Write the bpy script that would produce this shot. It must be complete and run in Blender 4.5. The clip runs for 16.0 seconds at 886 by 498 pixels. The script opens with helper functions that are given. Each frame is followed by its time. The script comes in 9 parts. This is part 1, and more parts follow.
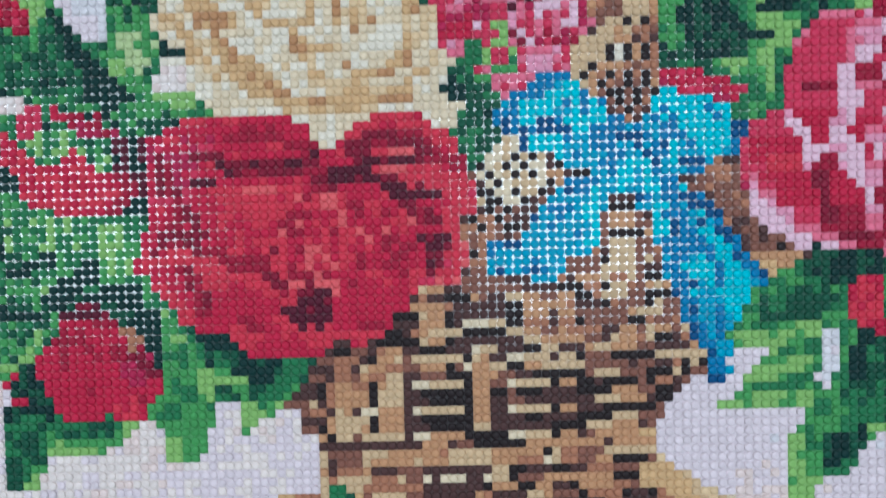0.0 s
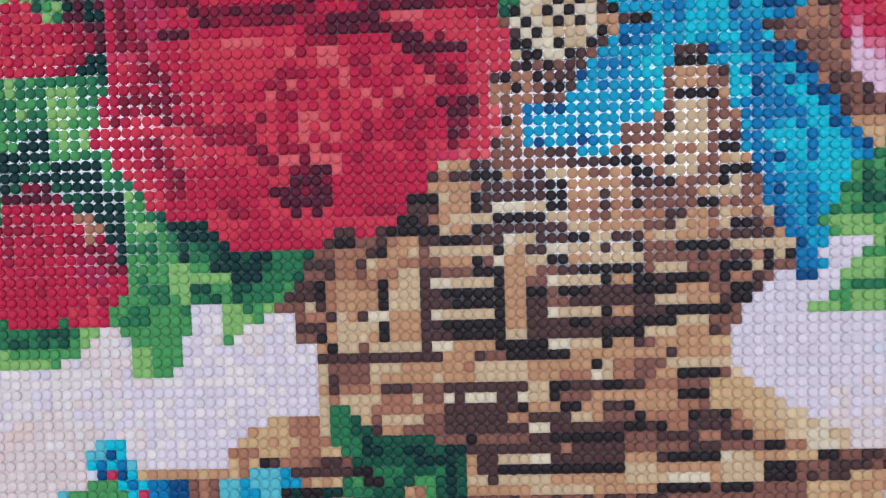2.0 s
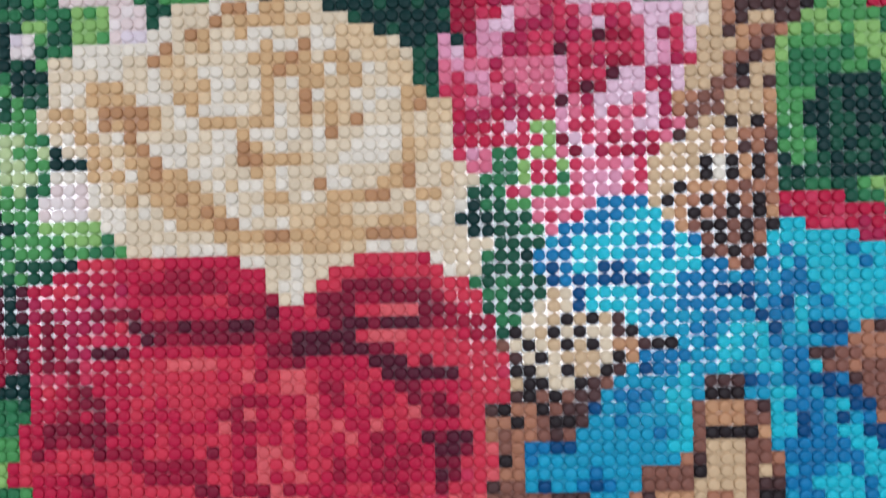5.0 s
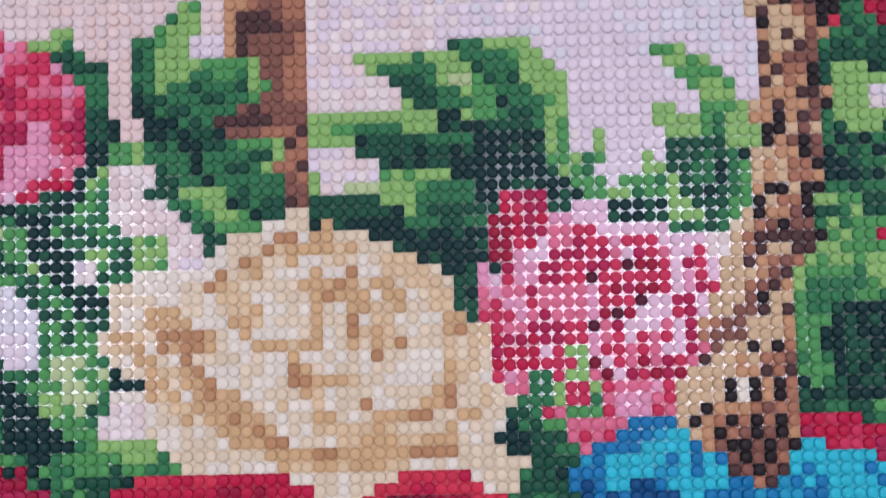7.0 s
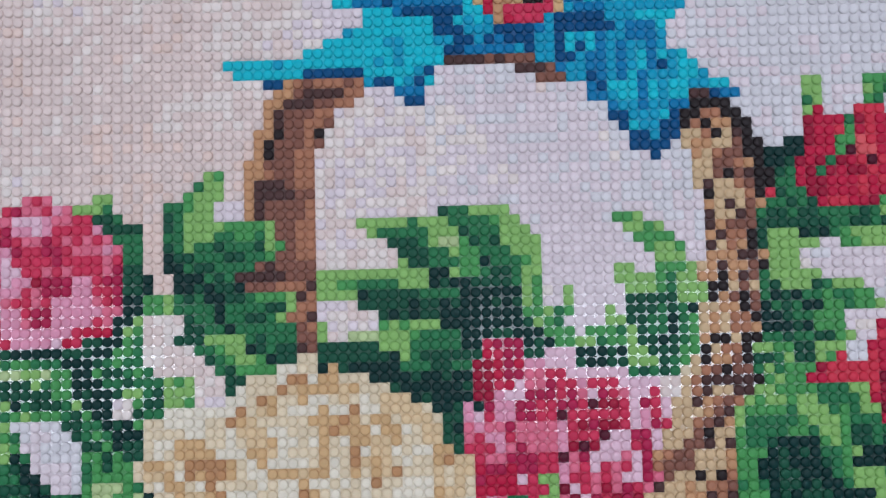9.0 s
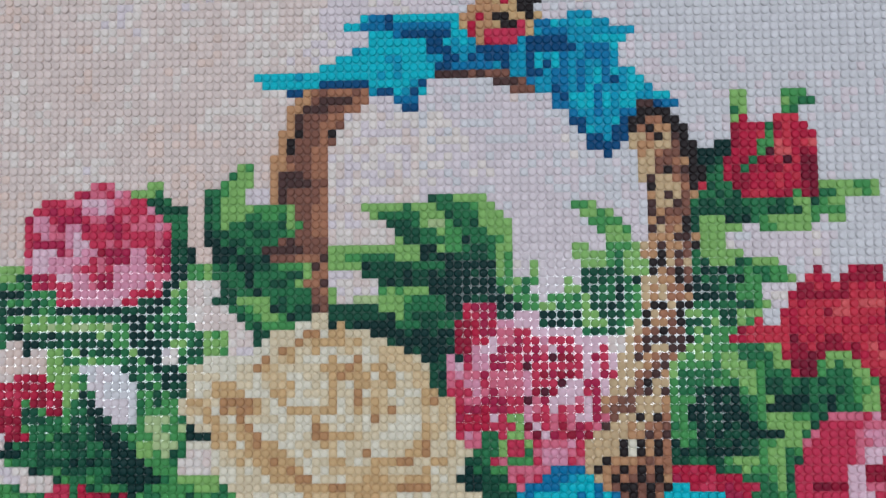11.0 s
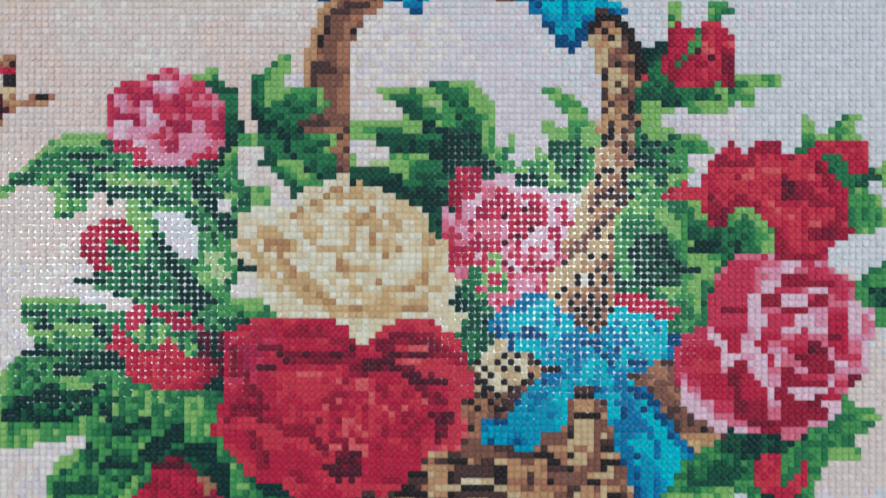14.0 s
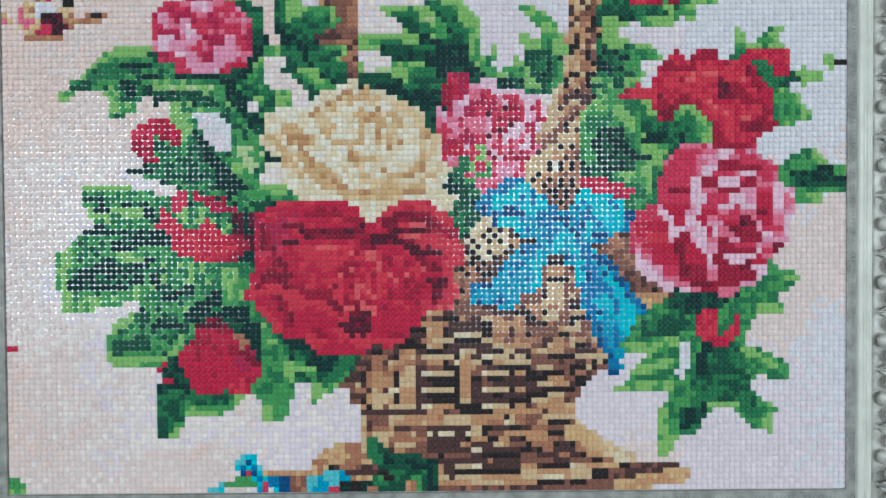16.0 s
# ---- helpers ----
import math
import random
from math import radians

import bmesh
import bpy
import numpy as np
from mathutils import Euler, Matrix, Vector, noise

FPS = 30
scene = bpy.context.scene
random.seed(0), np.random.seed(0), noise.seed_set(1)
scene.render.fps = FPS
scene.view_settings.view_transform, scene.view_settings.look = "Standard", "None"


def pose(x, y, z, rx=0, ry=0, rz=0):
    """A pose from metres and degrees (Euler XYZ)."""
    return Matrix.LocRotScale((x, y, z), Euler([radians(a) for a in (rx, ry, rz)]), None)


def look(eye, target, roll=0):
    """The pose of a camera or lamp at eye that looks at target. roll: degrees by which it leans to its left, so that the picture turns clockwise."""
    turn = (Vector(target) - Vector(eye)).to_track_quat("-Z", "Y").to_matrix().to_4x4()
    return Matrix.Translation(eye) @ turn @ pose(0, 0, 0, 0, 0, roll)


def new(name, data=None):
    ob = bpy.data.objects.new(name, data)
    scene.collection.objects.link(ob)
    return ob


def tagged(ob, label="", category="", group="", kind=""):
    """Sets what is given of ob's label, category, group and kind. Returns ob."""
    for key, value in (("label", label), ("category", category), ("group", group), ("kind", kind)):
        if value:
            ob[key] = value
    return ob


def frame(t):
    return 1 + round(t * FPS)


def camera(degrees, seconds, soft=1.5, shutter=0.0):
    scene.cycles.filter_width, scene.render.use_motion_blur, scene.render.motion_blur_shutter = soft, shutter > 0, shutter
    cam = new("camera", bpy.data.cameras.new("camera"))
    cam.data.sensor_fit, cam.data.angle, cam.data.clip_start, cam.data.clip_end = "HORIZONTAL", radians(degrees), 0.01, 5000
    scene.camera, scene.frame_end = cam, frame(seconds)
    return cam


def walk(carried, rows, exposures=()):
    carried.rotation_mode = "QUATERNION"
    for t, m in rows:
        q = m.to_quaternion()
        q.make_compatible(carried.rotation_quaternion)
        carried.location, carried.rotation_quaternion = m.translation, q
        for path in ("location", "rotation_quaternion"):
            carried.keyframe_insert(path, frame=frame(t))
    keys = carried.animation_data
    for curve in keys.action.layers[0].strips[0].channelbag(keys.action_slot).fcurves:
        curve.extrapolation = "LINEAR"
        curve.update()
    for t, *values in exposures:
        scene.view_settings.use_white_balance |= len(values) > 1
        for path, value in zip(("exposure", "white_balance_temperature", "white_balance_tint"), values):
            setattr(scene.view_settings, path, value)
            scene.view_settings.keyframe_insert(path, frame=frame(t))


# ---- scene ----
cam = camera(75.0, 16.0, soft=1.25, shutter=0.5)
PATH = [
    (0, (0.00894, -0.16592, 1.39702), (-0.00745, 0.83364, 1.37241), -1.47),
    (0.5, (0.01099, -0.15710, 1.37944), (-0.01061, 0.84246, 1.35900), -1.87),
    (1, (0.00786, -0.14856, 1.37437), (-0.01802, 0.85035, 1.33565), -1.70),
    (1.5, (0.00644, -0.14253, 1.36888), (-0.01866, 0.85652, 1.33307), -1.61),
    (2, (0.00337, -0.13589, 1.36756), (-0.02537, 0.86281, 1.32552), -1.54),
    (2.5, (-0.00008, -0.12769, 1.36515), (-0.02723, 0.87126, 1.32842), -1.01),
    (3, (0.00260, -0.12142, 1.36897), (-0.02297, 0.87776, 1.33756), -1.47),
    (3.5, (0.00353, -0.11810, 1.38730), (-0.01563, 0.88153, 1.36795), -1.61),
    (4, (0.00380, -0.11578, 1.40214), (-0.01819, 0.88391, 1.39026), -1.44),
    (4.5, (0.00778, -0.11321, 1.41692), (-0.01527, 0.88637, 1.39933), -1.51),
    (5, (0.00634, -0.11277, 1.43277), (-0.01629, 0.88697, 1.43401), -1.36),
    (5.2, (0.00467, -0.11257, 1.43876), (-0.01415, 0.88743, 1.44458), -1.48),
    (7.3, (-0.00132, -0.12400, 1.48085), (-0.01685, 0.87600, 1.52057), -1.54),
    (7.5, (-0.00129, -0.12662, 1.48676), (-0.01352, 0.87261, 1.52396), -1.64),
    (8, (-0.00145, -0.13227, 1.50193), (-0.01330, 0.86686, 1.54197), -1.49),
    (8.2, (-0.00097, -0.13368, 1.50593), (-0.01179, 0.86632, 1.54629), -1.58),
    (10.5, (0.00535, -0.16272, 1.50185), (-0.00467, 0.83578, 1.55582), -0.77),
    (11, (0.00750, -0.17158, 1.49846), (-0.01805, 0.82711, 1.54262), -0.67),
    (11.5, (0.00790, -0.17815, 1.49180), (-0.02055, 0.82082, 1.52713), -0.43),
    (12, (0.00766, -0.18331, 1.48120), (-0.01428, 0.81612, 1.50670), -0.24),
    (12.5, (0.00669, -0.19121, 1.47223), (-0.01754, 0.80831, 1.49151), -0.16),
    (13, (0.00448, -0.19981, 1.47101), (-0.01660, 0.79979, 1.48965), -0.11),
    (13.5, (0.00610, -0.21016, 1.46980), (-0.00932, 0.78945, 1.49316), -0.15),
    (14, (0.00641, -0.21823, 1.45818), (-0.00374, 0.78171, 1.46137), 0.19),
    (14.5, (0.00658, -0.22931, 1.44808), (-0.00038, 0.77066, 1.44549), 0.27),
    (15, (0.00850, -0.24136, 1.44135), (0.00457, 0.75862, 1.43675), 0.08),
    (15.5, (0.00937, -0.25292, 1.42420), (0.01148, 0.74705, 1.41639), 0.04),
    (16, (0.00552, -0.26161, 1.41414), (0.00921, 0.73828, 1.39972), -0.35),
]
EXPOSURES = [(0, -1.79, 5980, 10), (1.5, -1.79, 6100, 17), (2.5, -1.72, 6100, 20), (3.5, -1.54, 6150, 18), (4.5, -1.6, 6250, 19), (5, -1.8, 6400, 21), (7.5, -1.84, 6350, 33), (8, -1.87, 6200, 28), (10.5, -2.1, 6400, 13), (13, -1.95, 6400, 9), (16, -1.83, 6150, 6)]
walk(cam, [(t, look(eye, target, roll)) for t, eye, target, roll in PATH], EXPOSURES)

import collections

# ---- light ----
world = bpy.data.worlds.new("sky")
scene.world = world
world.use_nodes = True
wn = world.node_tree
sky = wn.nodes.new("ShaderNodeTexSky")
sky.sky_type, sky.sun_disc = "NISHITA", False
sky.sun_elevation, sky.sun_rotation = radians(35), radians(200)
wn.links.new(sky.outputs[0], wn.nodes["Background"].inputs[0])
wn.nodes["Background"].inputs[1].default_value = 0.12

sun = new("sun", bpy.data.lights.new("sun", "SUN"))
sun.data.energy, sun.data.angle, sun.data.color = 0.8, radians(12), (1.0, 0.96, 0.9)
sun.matrix_world = look((2, 6, 6), (0, 0, 0))

# the two windows of the room's far wall: centre x, width, sill, head
WINDOWS = [(-2.05, 1.35, 0.75, 2.25), (0.9, 1.6, 0.75, 2.25)]
FAR = -3.2


def window_light(x, width, sill, head):
    lamp = bpy.data.lights.new("window_light", "AREA")
    lamp.shape, lamp.size, lamp.size_y = "RECTANGLE", width - 0.04, head - sill - 0.04
    lamp.energy, lamp.color = 80 * width * (head - sill), (0.84, 0.95, 1.0)
    ob = new("window_light", lamp)
    ob.matrix_world = pose(x, FAR - 0.1, (sill + head) / 2, 90, 0, 0)


for w in WINDOWS:
    window_light(*w)


# ---- materials ----
def lin(c):
    c = c / 255
    return c / 12.92 if c <= 0.04045 else ((c + 0.055) / 1.055) ** 2.4


def rgb(r, g, b, k=1.0):
    return (lin(r) * k, lin(g) * k, lin(b) * k, 1)


def material(name, colour, rough=0.5, metal=0.0, spec=0.5):
    m = bpy.data.materials.new(name)
    m.use_nodes = True
    b = m.node_tree.nodes["Principled BSDF"]
    b.inputs["Base Color"].default_value = colour
    b.inputs["Roughness"].default_value = rough
    b.inputs["Metallic"].default_value = metal
    b.inputs["Specular IOR Level"].default_value = spec
    return m, m.node_tree, b


def node(nt, kind, **settings):
    n = nt.nodes.new(kind)
    for key, value in settings.items():
        n.inputs[key.replace("_", " ")].default_value = value
    return n


def mottled(name, dark, light, scale, rough=0.5, metal=0.0, bump=0.0, bump_scale=200.0, spec=0.5):
    """A surface whose colour wanders between two tones at two scales, with fine relief."""
    m, nt, b = material(name, light, rough, metal, spec)
    co = nt.nodes.new("ShaderNodeTexCoord")
    big = node(nt, "ShaderNodeTexNoise", Scale=scale, Detail=6.0, Roughness=0.6)
    fine = node(nt, "ShaderNodeTexNoise", Scale=bump_scale, Detail=4.0)
    ramp = nt.nodes.new("ShaderNodeValToRGB")
    ramp.color_ramp.elements[0].color, ramp.color_ramp.elements[1].color = dark, light
    ramp.color_ramp.elements[0].position, ramp.color_ramp.elements[1].position = 0.35, 0.65
    for n in (big, fine):
        nt.links.new(co.outputs["Object"], n.inputs["Vector"])
    nt.links.new(big.outputs["Fac"], ramp.inputs[0])
    nt.links.new(ramp.outputs[0], b.inputs["Base Color"])
    if bump:
        bp = node(nt, "ShaderNodeBump", Strength=bump, Distance=0.001)
        nt.links.new(fine.outputs["Fac"], bp.inputs["Height"])
        nt.links.new(bp.outputs[0], b.inputs["Normal"])
    return m


PALETTE = dict(
    g0=(14, 52, 50), g1=(24, 82, 62), g2=(42, 118, 76), g3=(74, 152, 86), g4=(138, 186, 106), g5=(184, 203, 148),
    r0=(88, 26, 46), r1=(132, 24, 52), r2=(162, 26, 58), r3=(194, 32, 68), r4=(211, 54, 76), r5=(226, 94, 100),
    p0=(178, 36, 78), p1=(208, 54, 87), p2=(226, 112, 138), p3=(229, 152, 178), p4=(233, 192, 208),
    b0=(0, 76, 126), b1=(0, 120, 172), b2=(0, 155, 190), b3=(0, 187, 205), b4=(92, 190, 200),
    k0=(42, 34, 36), k1=(82, 56, 55), k2=(136, 89, 76), k3=(175, 118, 92), k4=(198, 147, 109), k5=(212, 180, 142),
    c0=(188, 138, 98), c1=(212, 172, 126), c2=(224, 194, 154), c3=(228, 208, 178), c4=(234, 223, 205),
    w0=(231, 210, 205), w1=(228, 213, 219), w2=(222, 217, 222), w3=(236, 222, 217), w4=(233, 206, 197))
TONES = list(PALETTE)


def resin(key):
    """Cast resin bead: one dye lot per colour, small differences from bead to bead, faint haze on the gloss."""
    m, nt, b = material("resin_" + key, rgb(*PALETTE[key]), 0.5, 0.0, 0.14)
    geo, info = nt.nodes.new("ShaderNodeNewGeometry"), nt.nodes.new("ShaderNodeObjectInfo")
    co = nt.nodes.new("ShaderNodeTexCoord")
    add = nt.nodes.new("ShaderNodeMath")
    add.operation = "ADD"
    nt.links.new(geo.outputs["Random Per Island"], add.inputs[0])
    nt.links.new(info.outputs["Random"], add.inputs[1])
    frac = nt.nodes.new("ShaderNodeMath")
    frac.operation = "FRACT"
    nt.links.new(add.outputs[0], frac.inputs[0])
    val = node(nt, "ShaderNodeMapRange", To_Min=0.93, To_Max=1.06)
    nt.links.new(frac.outputs[0], val.inputs[0])
    hsv = node(nt, "ShaderNodeHueSaturation", Color=rgb(*PALETTE[key]))
    nt.links.new(val.outputs[0], hsv.inputs["Value"])
    haze = node(nt, "ShaderNodeTexNoise", Scale=900.0, Detail=3.0)
    nt.links.new(co.outputs["Object"], haze.inputs["Vector"])
    gloss = node(nt, "ShaderNodeMapRange", To_Min=0.36, To_Max=0.52)
    nt.links.new(haze.outputs["Fac"], gloss.inputs[0])
    nt.links.new(hsv.outputs[0], b.inputs["Base Color"])
    nt.links.new(gloss.outputs[0], b.inputs["Roughness"])
    return m


RESIN = {key: resin(key) for key in TONES}


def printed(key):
    """The printed canvas under the beads: its clear adhesive is made glossy in two patches across the middle of
    the picture, set where the window glare is to show, and dull between them and towards the edges."""
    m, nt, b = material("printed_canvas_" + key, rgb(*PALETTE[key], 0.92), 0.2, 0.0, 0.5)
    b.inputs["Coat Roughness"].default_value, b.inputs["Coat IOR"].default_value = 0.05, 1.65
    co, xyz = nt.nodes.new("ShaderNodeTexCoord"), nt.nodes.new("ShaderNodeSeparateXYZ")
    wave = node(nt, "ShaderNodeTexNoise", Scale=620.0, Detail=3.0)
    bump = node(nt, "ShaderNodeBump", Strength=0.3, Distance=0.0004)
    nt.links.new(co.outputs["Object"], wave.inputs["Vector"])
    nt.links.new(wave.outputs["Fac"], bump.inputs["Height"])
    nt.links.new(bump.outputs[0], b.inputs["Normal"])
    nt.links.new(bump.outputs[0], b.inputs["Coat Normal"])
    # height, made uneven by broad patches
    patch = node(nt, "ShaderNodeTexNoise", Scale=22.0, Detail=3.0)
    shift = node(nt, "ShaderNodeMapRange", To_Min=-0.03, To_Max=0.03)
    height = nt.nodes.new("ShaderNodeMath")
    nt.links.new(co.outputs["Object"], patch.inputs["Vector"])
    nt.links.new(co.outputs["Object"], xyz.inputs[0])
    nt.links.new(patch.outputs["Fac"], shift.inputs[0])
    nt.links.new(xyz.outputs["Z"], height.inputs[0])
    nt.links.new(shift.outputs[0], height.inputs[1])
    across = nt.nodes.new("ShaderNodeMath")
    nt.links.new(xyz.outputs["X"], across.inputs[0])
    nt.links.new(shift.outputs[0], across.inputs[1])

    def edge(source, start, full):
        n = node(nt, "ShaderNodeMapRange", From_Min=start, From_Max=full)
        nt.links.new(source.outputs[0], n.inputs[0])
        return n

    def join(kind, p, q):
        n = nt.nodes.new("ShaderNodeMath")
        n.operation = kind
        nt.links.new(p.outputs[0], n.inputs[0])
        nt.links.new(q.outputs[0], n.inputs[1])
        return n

    # hand-set bounds of the window glare, put into roughness and coat
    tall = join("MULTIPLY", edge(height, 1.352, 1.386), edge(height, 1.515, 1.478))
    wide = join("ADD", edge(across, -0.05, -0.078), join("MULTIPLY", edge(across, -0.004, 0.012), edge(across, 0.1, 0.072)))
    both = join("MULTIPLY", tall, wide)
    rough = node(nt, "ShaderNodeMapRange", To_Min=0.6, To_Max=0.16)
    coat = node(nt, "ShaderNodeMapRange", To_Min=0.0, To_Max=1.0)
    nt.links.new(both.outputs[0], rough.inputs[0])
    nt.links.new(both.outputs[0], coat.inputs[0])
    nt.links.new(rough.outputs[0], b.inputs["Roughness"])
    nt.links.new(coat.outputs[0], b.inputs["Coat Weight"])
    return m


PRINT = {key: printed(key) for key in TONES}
backing = mottled("canvas_backing", rgb(190, 184, 178), rgb(206, 200, 194), 40.0, 0.8)

plaster = mottled("wall_plaster", rgb(190, 190, 192), rgb(204, 204, 206), 3.0, 0.85, bump=0.15, bump_scale=120)
floor_mat = mottled("floor_carpet", rgb(58, 54, 54), rgb(78, 73, 72), 30.0, 0.9, bump=0.2)
ceiling_mat = mottled("ceiling_paint", rgb(228, 226, 222), rgb(236, 234, 230), 2.0, 0.9, bump=0.05)
white_paint = mottled("window_paint", rgb(226, 226, 222), rgb(236, 236, 232), 8.0, 0.4)
silver = mottled("antiqued_silver_leaf", rgb(150, 146, 140), rgb(204, 200, 192), 90.0, 0.42, 0.25, 0.25, 700)
cream_lacquer = mottled("pale_lacquer", rgb(208, 206, 195), rgb(226, 224, 213), 60.0, 0.3, 0.0, 0.1, 600)
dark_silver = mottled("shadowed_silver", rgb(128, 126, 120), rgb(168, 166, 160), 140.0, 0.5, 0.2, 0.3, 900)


# ---- mesh helpers ----
def part(name, bm, mat, parent=None, label=""):
    me = bpy.data.meshes.new(name)
    bm.to_mesh(me)
    bm.free()
    me.materials.append(mat)
    ob = new(name, me)
    ob.parent = parent
    return tagged(ob, label)


def box(bm, x0, x1, y0, y1, z0, z1):
    v = [bm.verts.new((x, y, z)) for z in (z0, z1) for x, y in ((x0, y0), (x1, y0), (x1, y1), (x0, y1))]
    for f in ((3, 2, 1, 0), (4, 5, 6, 7), (0, 1, 5, 4), (1, 2, 6, 5), (2, 3, 7, 6), (3, 0, 4, 7)):
        bm.faces.new([v[i] for i in f])
    return bm


# ---- the room ----
X0, X1, HIGH = -3.2, 2.2, 2.55
WALL = 0.034


def slab(name, label, mat, *spans):
    bm = bmesh.new()
    for s in spans:
        box(bm, *s)
    return tagged(part(name, bm, mat), label, name.split("_")[0], kind="structure")


slab("floor", "dark grey carpet floor of the room", floor_mat, (X0 - 0.2, X1 + 0.2, FAR - 0.2, WALL + 0.2, -0.1, 0))
slab("ceiling", "plain white painted ceiling", ceiling_mat, (X0 - 0.2, X1 + 0.2, FAR - 0.2, WALL + 0.2, HIGH, HIGH + 0.1))
slab("wall_north", "pale plaster wall that carries the picture", plaster, (X0 - 0.2, X1 + 0.2, WALL, WALL + 0.2, 0, HIGH))
slab("wall_west", "pale plaster side wall", plaster, (X0 - 0.2, X0, FAR, WALL, 0, HIGH))
slab("wall_east", "pale plaster side wall", plaster, (X1, X1 + 0.2, FAR, WALL, 0, HIGH))
spans, left = [], X0 - 0.2
for x, w, s, h in WINDOWS:
    spans += [(left, x - w / 2, FAR - 0.2, FAR, 0, HIGH), (x - w / 2, x + w / 2, FAR - 0.2, FAR, 0, s),
              (x - w / 2, x + w / 2, FAR - 0.2, FAR, h, HIGH)]
    left = x + w / 2
slab("wall_south", "pale plaster wall with two windows", plaster, *spans, (left, X1 + 0.2, FAR - 0.2, FAR, 0, HIGH))
for i, (x, w, s, h) in enumerate(WINDOWS):
    bm = bmesh.new()
    for a in ((x - w / 2, x - w / 2 + 0.05, s, h), (x + w / 2 - 0.05, x + w / 2, s, h),
              (x - w / 2 + 0.05, x + w / 2 - 0.05, s, s + 0.05), (x - w / 2 + 0.05, x + w / 2 - 0.05, h - 0.05, h)):
        box(bm, a[0], a[1], FAR - 0.08, FAR - 0.03, a[2], a[3])
    tagged(part("window_%d" % (i + 1), bm, white_paint), "white painted window frame in the wall", "window", kind="structure")
slab("ground", "plain ground outside the windows", plaster, (-60, 60, -80, 60, -1.2, -1.1))

# ---- the pattern of the picture: a grid of beads ----
P = 0.0025                 # pitch of the beads
COLS, ROWS, BASE = 153, 128, 1.30
tone = np.zeros((ROWS, COLS), int)
motif = np.zeros((ROWS, COLS), int)
MOTIFS = ["background"]


def cell_x(c):
    return (c - 76.5) * P


def cell_z(r):
    return BASE + r * P


def wander(c, r, size, seed):
    return noise.noise((c / size, r / size, seed * 7.3))


def inside(poly):
    """Which cell centres lie in a polygon of (column, row) corners."""
    cc, rr = np.meshgrid(np.arange(COLS) + 0.5, np.arange(ROWS) + 0.5)
    hit = np.zeros(cc.shape, bool)
    for (xa, ya), (xb, yb) in zip(poly, poly[1:] + poly[:1]):
        if ya != yb:
            hit ^= ((ya > rr) != (yb > rr)) & (cc < (xb - xa) * (rr - ya) / (yb - ya) + xa)
    return hit


def put(hit, name, tones, gx=0.0, gy=0.0, rough=0.5, size=2.2):
    """Sets beads: tones from first to last along the slope gx, gy over the shape, roughened by noise."""
    if name not in MOTIFS:
        MOTIFS.append(name)
    keys, k = [TONES.index(t) for t in tones.split()], MOTIFS.index(name)
    where = np.argwhere(hit)
    if not len(where):
        return
    (r0, c0), (r1, c1) = where.min(0), where.max(0)
    for r, c in where:
        u, v = (c - c0) / max(c1 - c0, 1) - 0.5, (r - r0) / max(r1 - r0, 1) - 0.5
        n = wander(c, r, size, k) * 1.5 + (random.random() - 0.5) * 0.4
        s = 0.5 + gx * u + gy * v + rough * n
        tone[r, c] = keys[min(max(int(s * len(keys)), 0), len(keys) - 1)]
        motif[r, c] = k


def area(name, tones, poly, gx=0.0, gy=0.0, rough=0.5, size=2.2):
    put(inside(poly), name, tones, gx, gy, rough, size)


def stroke(name, tones, pts, wide=1.0, rough=0.5):
    """A line of beads along corner points, about `wide` beads thick."""
    cc, rr = np.meshgrid(np.arange(COLS) + 0.5, np.arange(ROWS) + 0.5)
    hit = np.zeros(cc.shape, bool)
    for (xa, ya), (xb, yb) in zip(pts, pts[1:]):
        d2 = max((xb - xa) ** 2 + (yb - ya) ** 2, 1e-6)
        s = np.clip(((cc - xa) * (xb - xa) + (rr - ya) * (yb - ya)) / d2, 0, 1)
        hit |= np.hypot(cc - xa - s * (xb - xa), rr - ya - s * (yb - ya)) <= wide * 0.5 + 0.05
    put(hit, name, tones, 0, 0, rough)


def dots(name, tones, pts):
    hit = np.zeros((ROWS, COLS), bool)
    for c, r in pts:
        if 0 <= r < ROWS and 0 <= c < COLS:
            hit[int(r), int(c)] = True
    put(hit, name, tones)


def runs(name, tones, rows):
    """Straight runs of beads: (row, first column, last column)."""
    hit = np.zeros((ROWS, COLS), bool)
    for r, a, b in rows:
        hit[r, a:b + 1] = True
    put(hit, name, tones, 0, 0, 0.35)


def specks(name, tones, poly, share, size=1.2):
    """Single beads scattered in a shape."""
    hit = inside(poly)
    done = np.zeros_like(hit)
    for r, c in np.argwhere(hit):
        beside = hit[r, c - 1] if c and done[r, c - 1] else False
        below = hit[r - 1, c] if r and done[r - 1, c] else False
        done[r, c] = True
        hit[r, c] = not (beside or below) and random.random() < share * 1.15 * (1 + wander(c, r, size, 5))
    put(hit, name, tones)


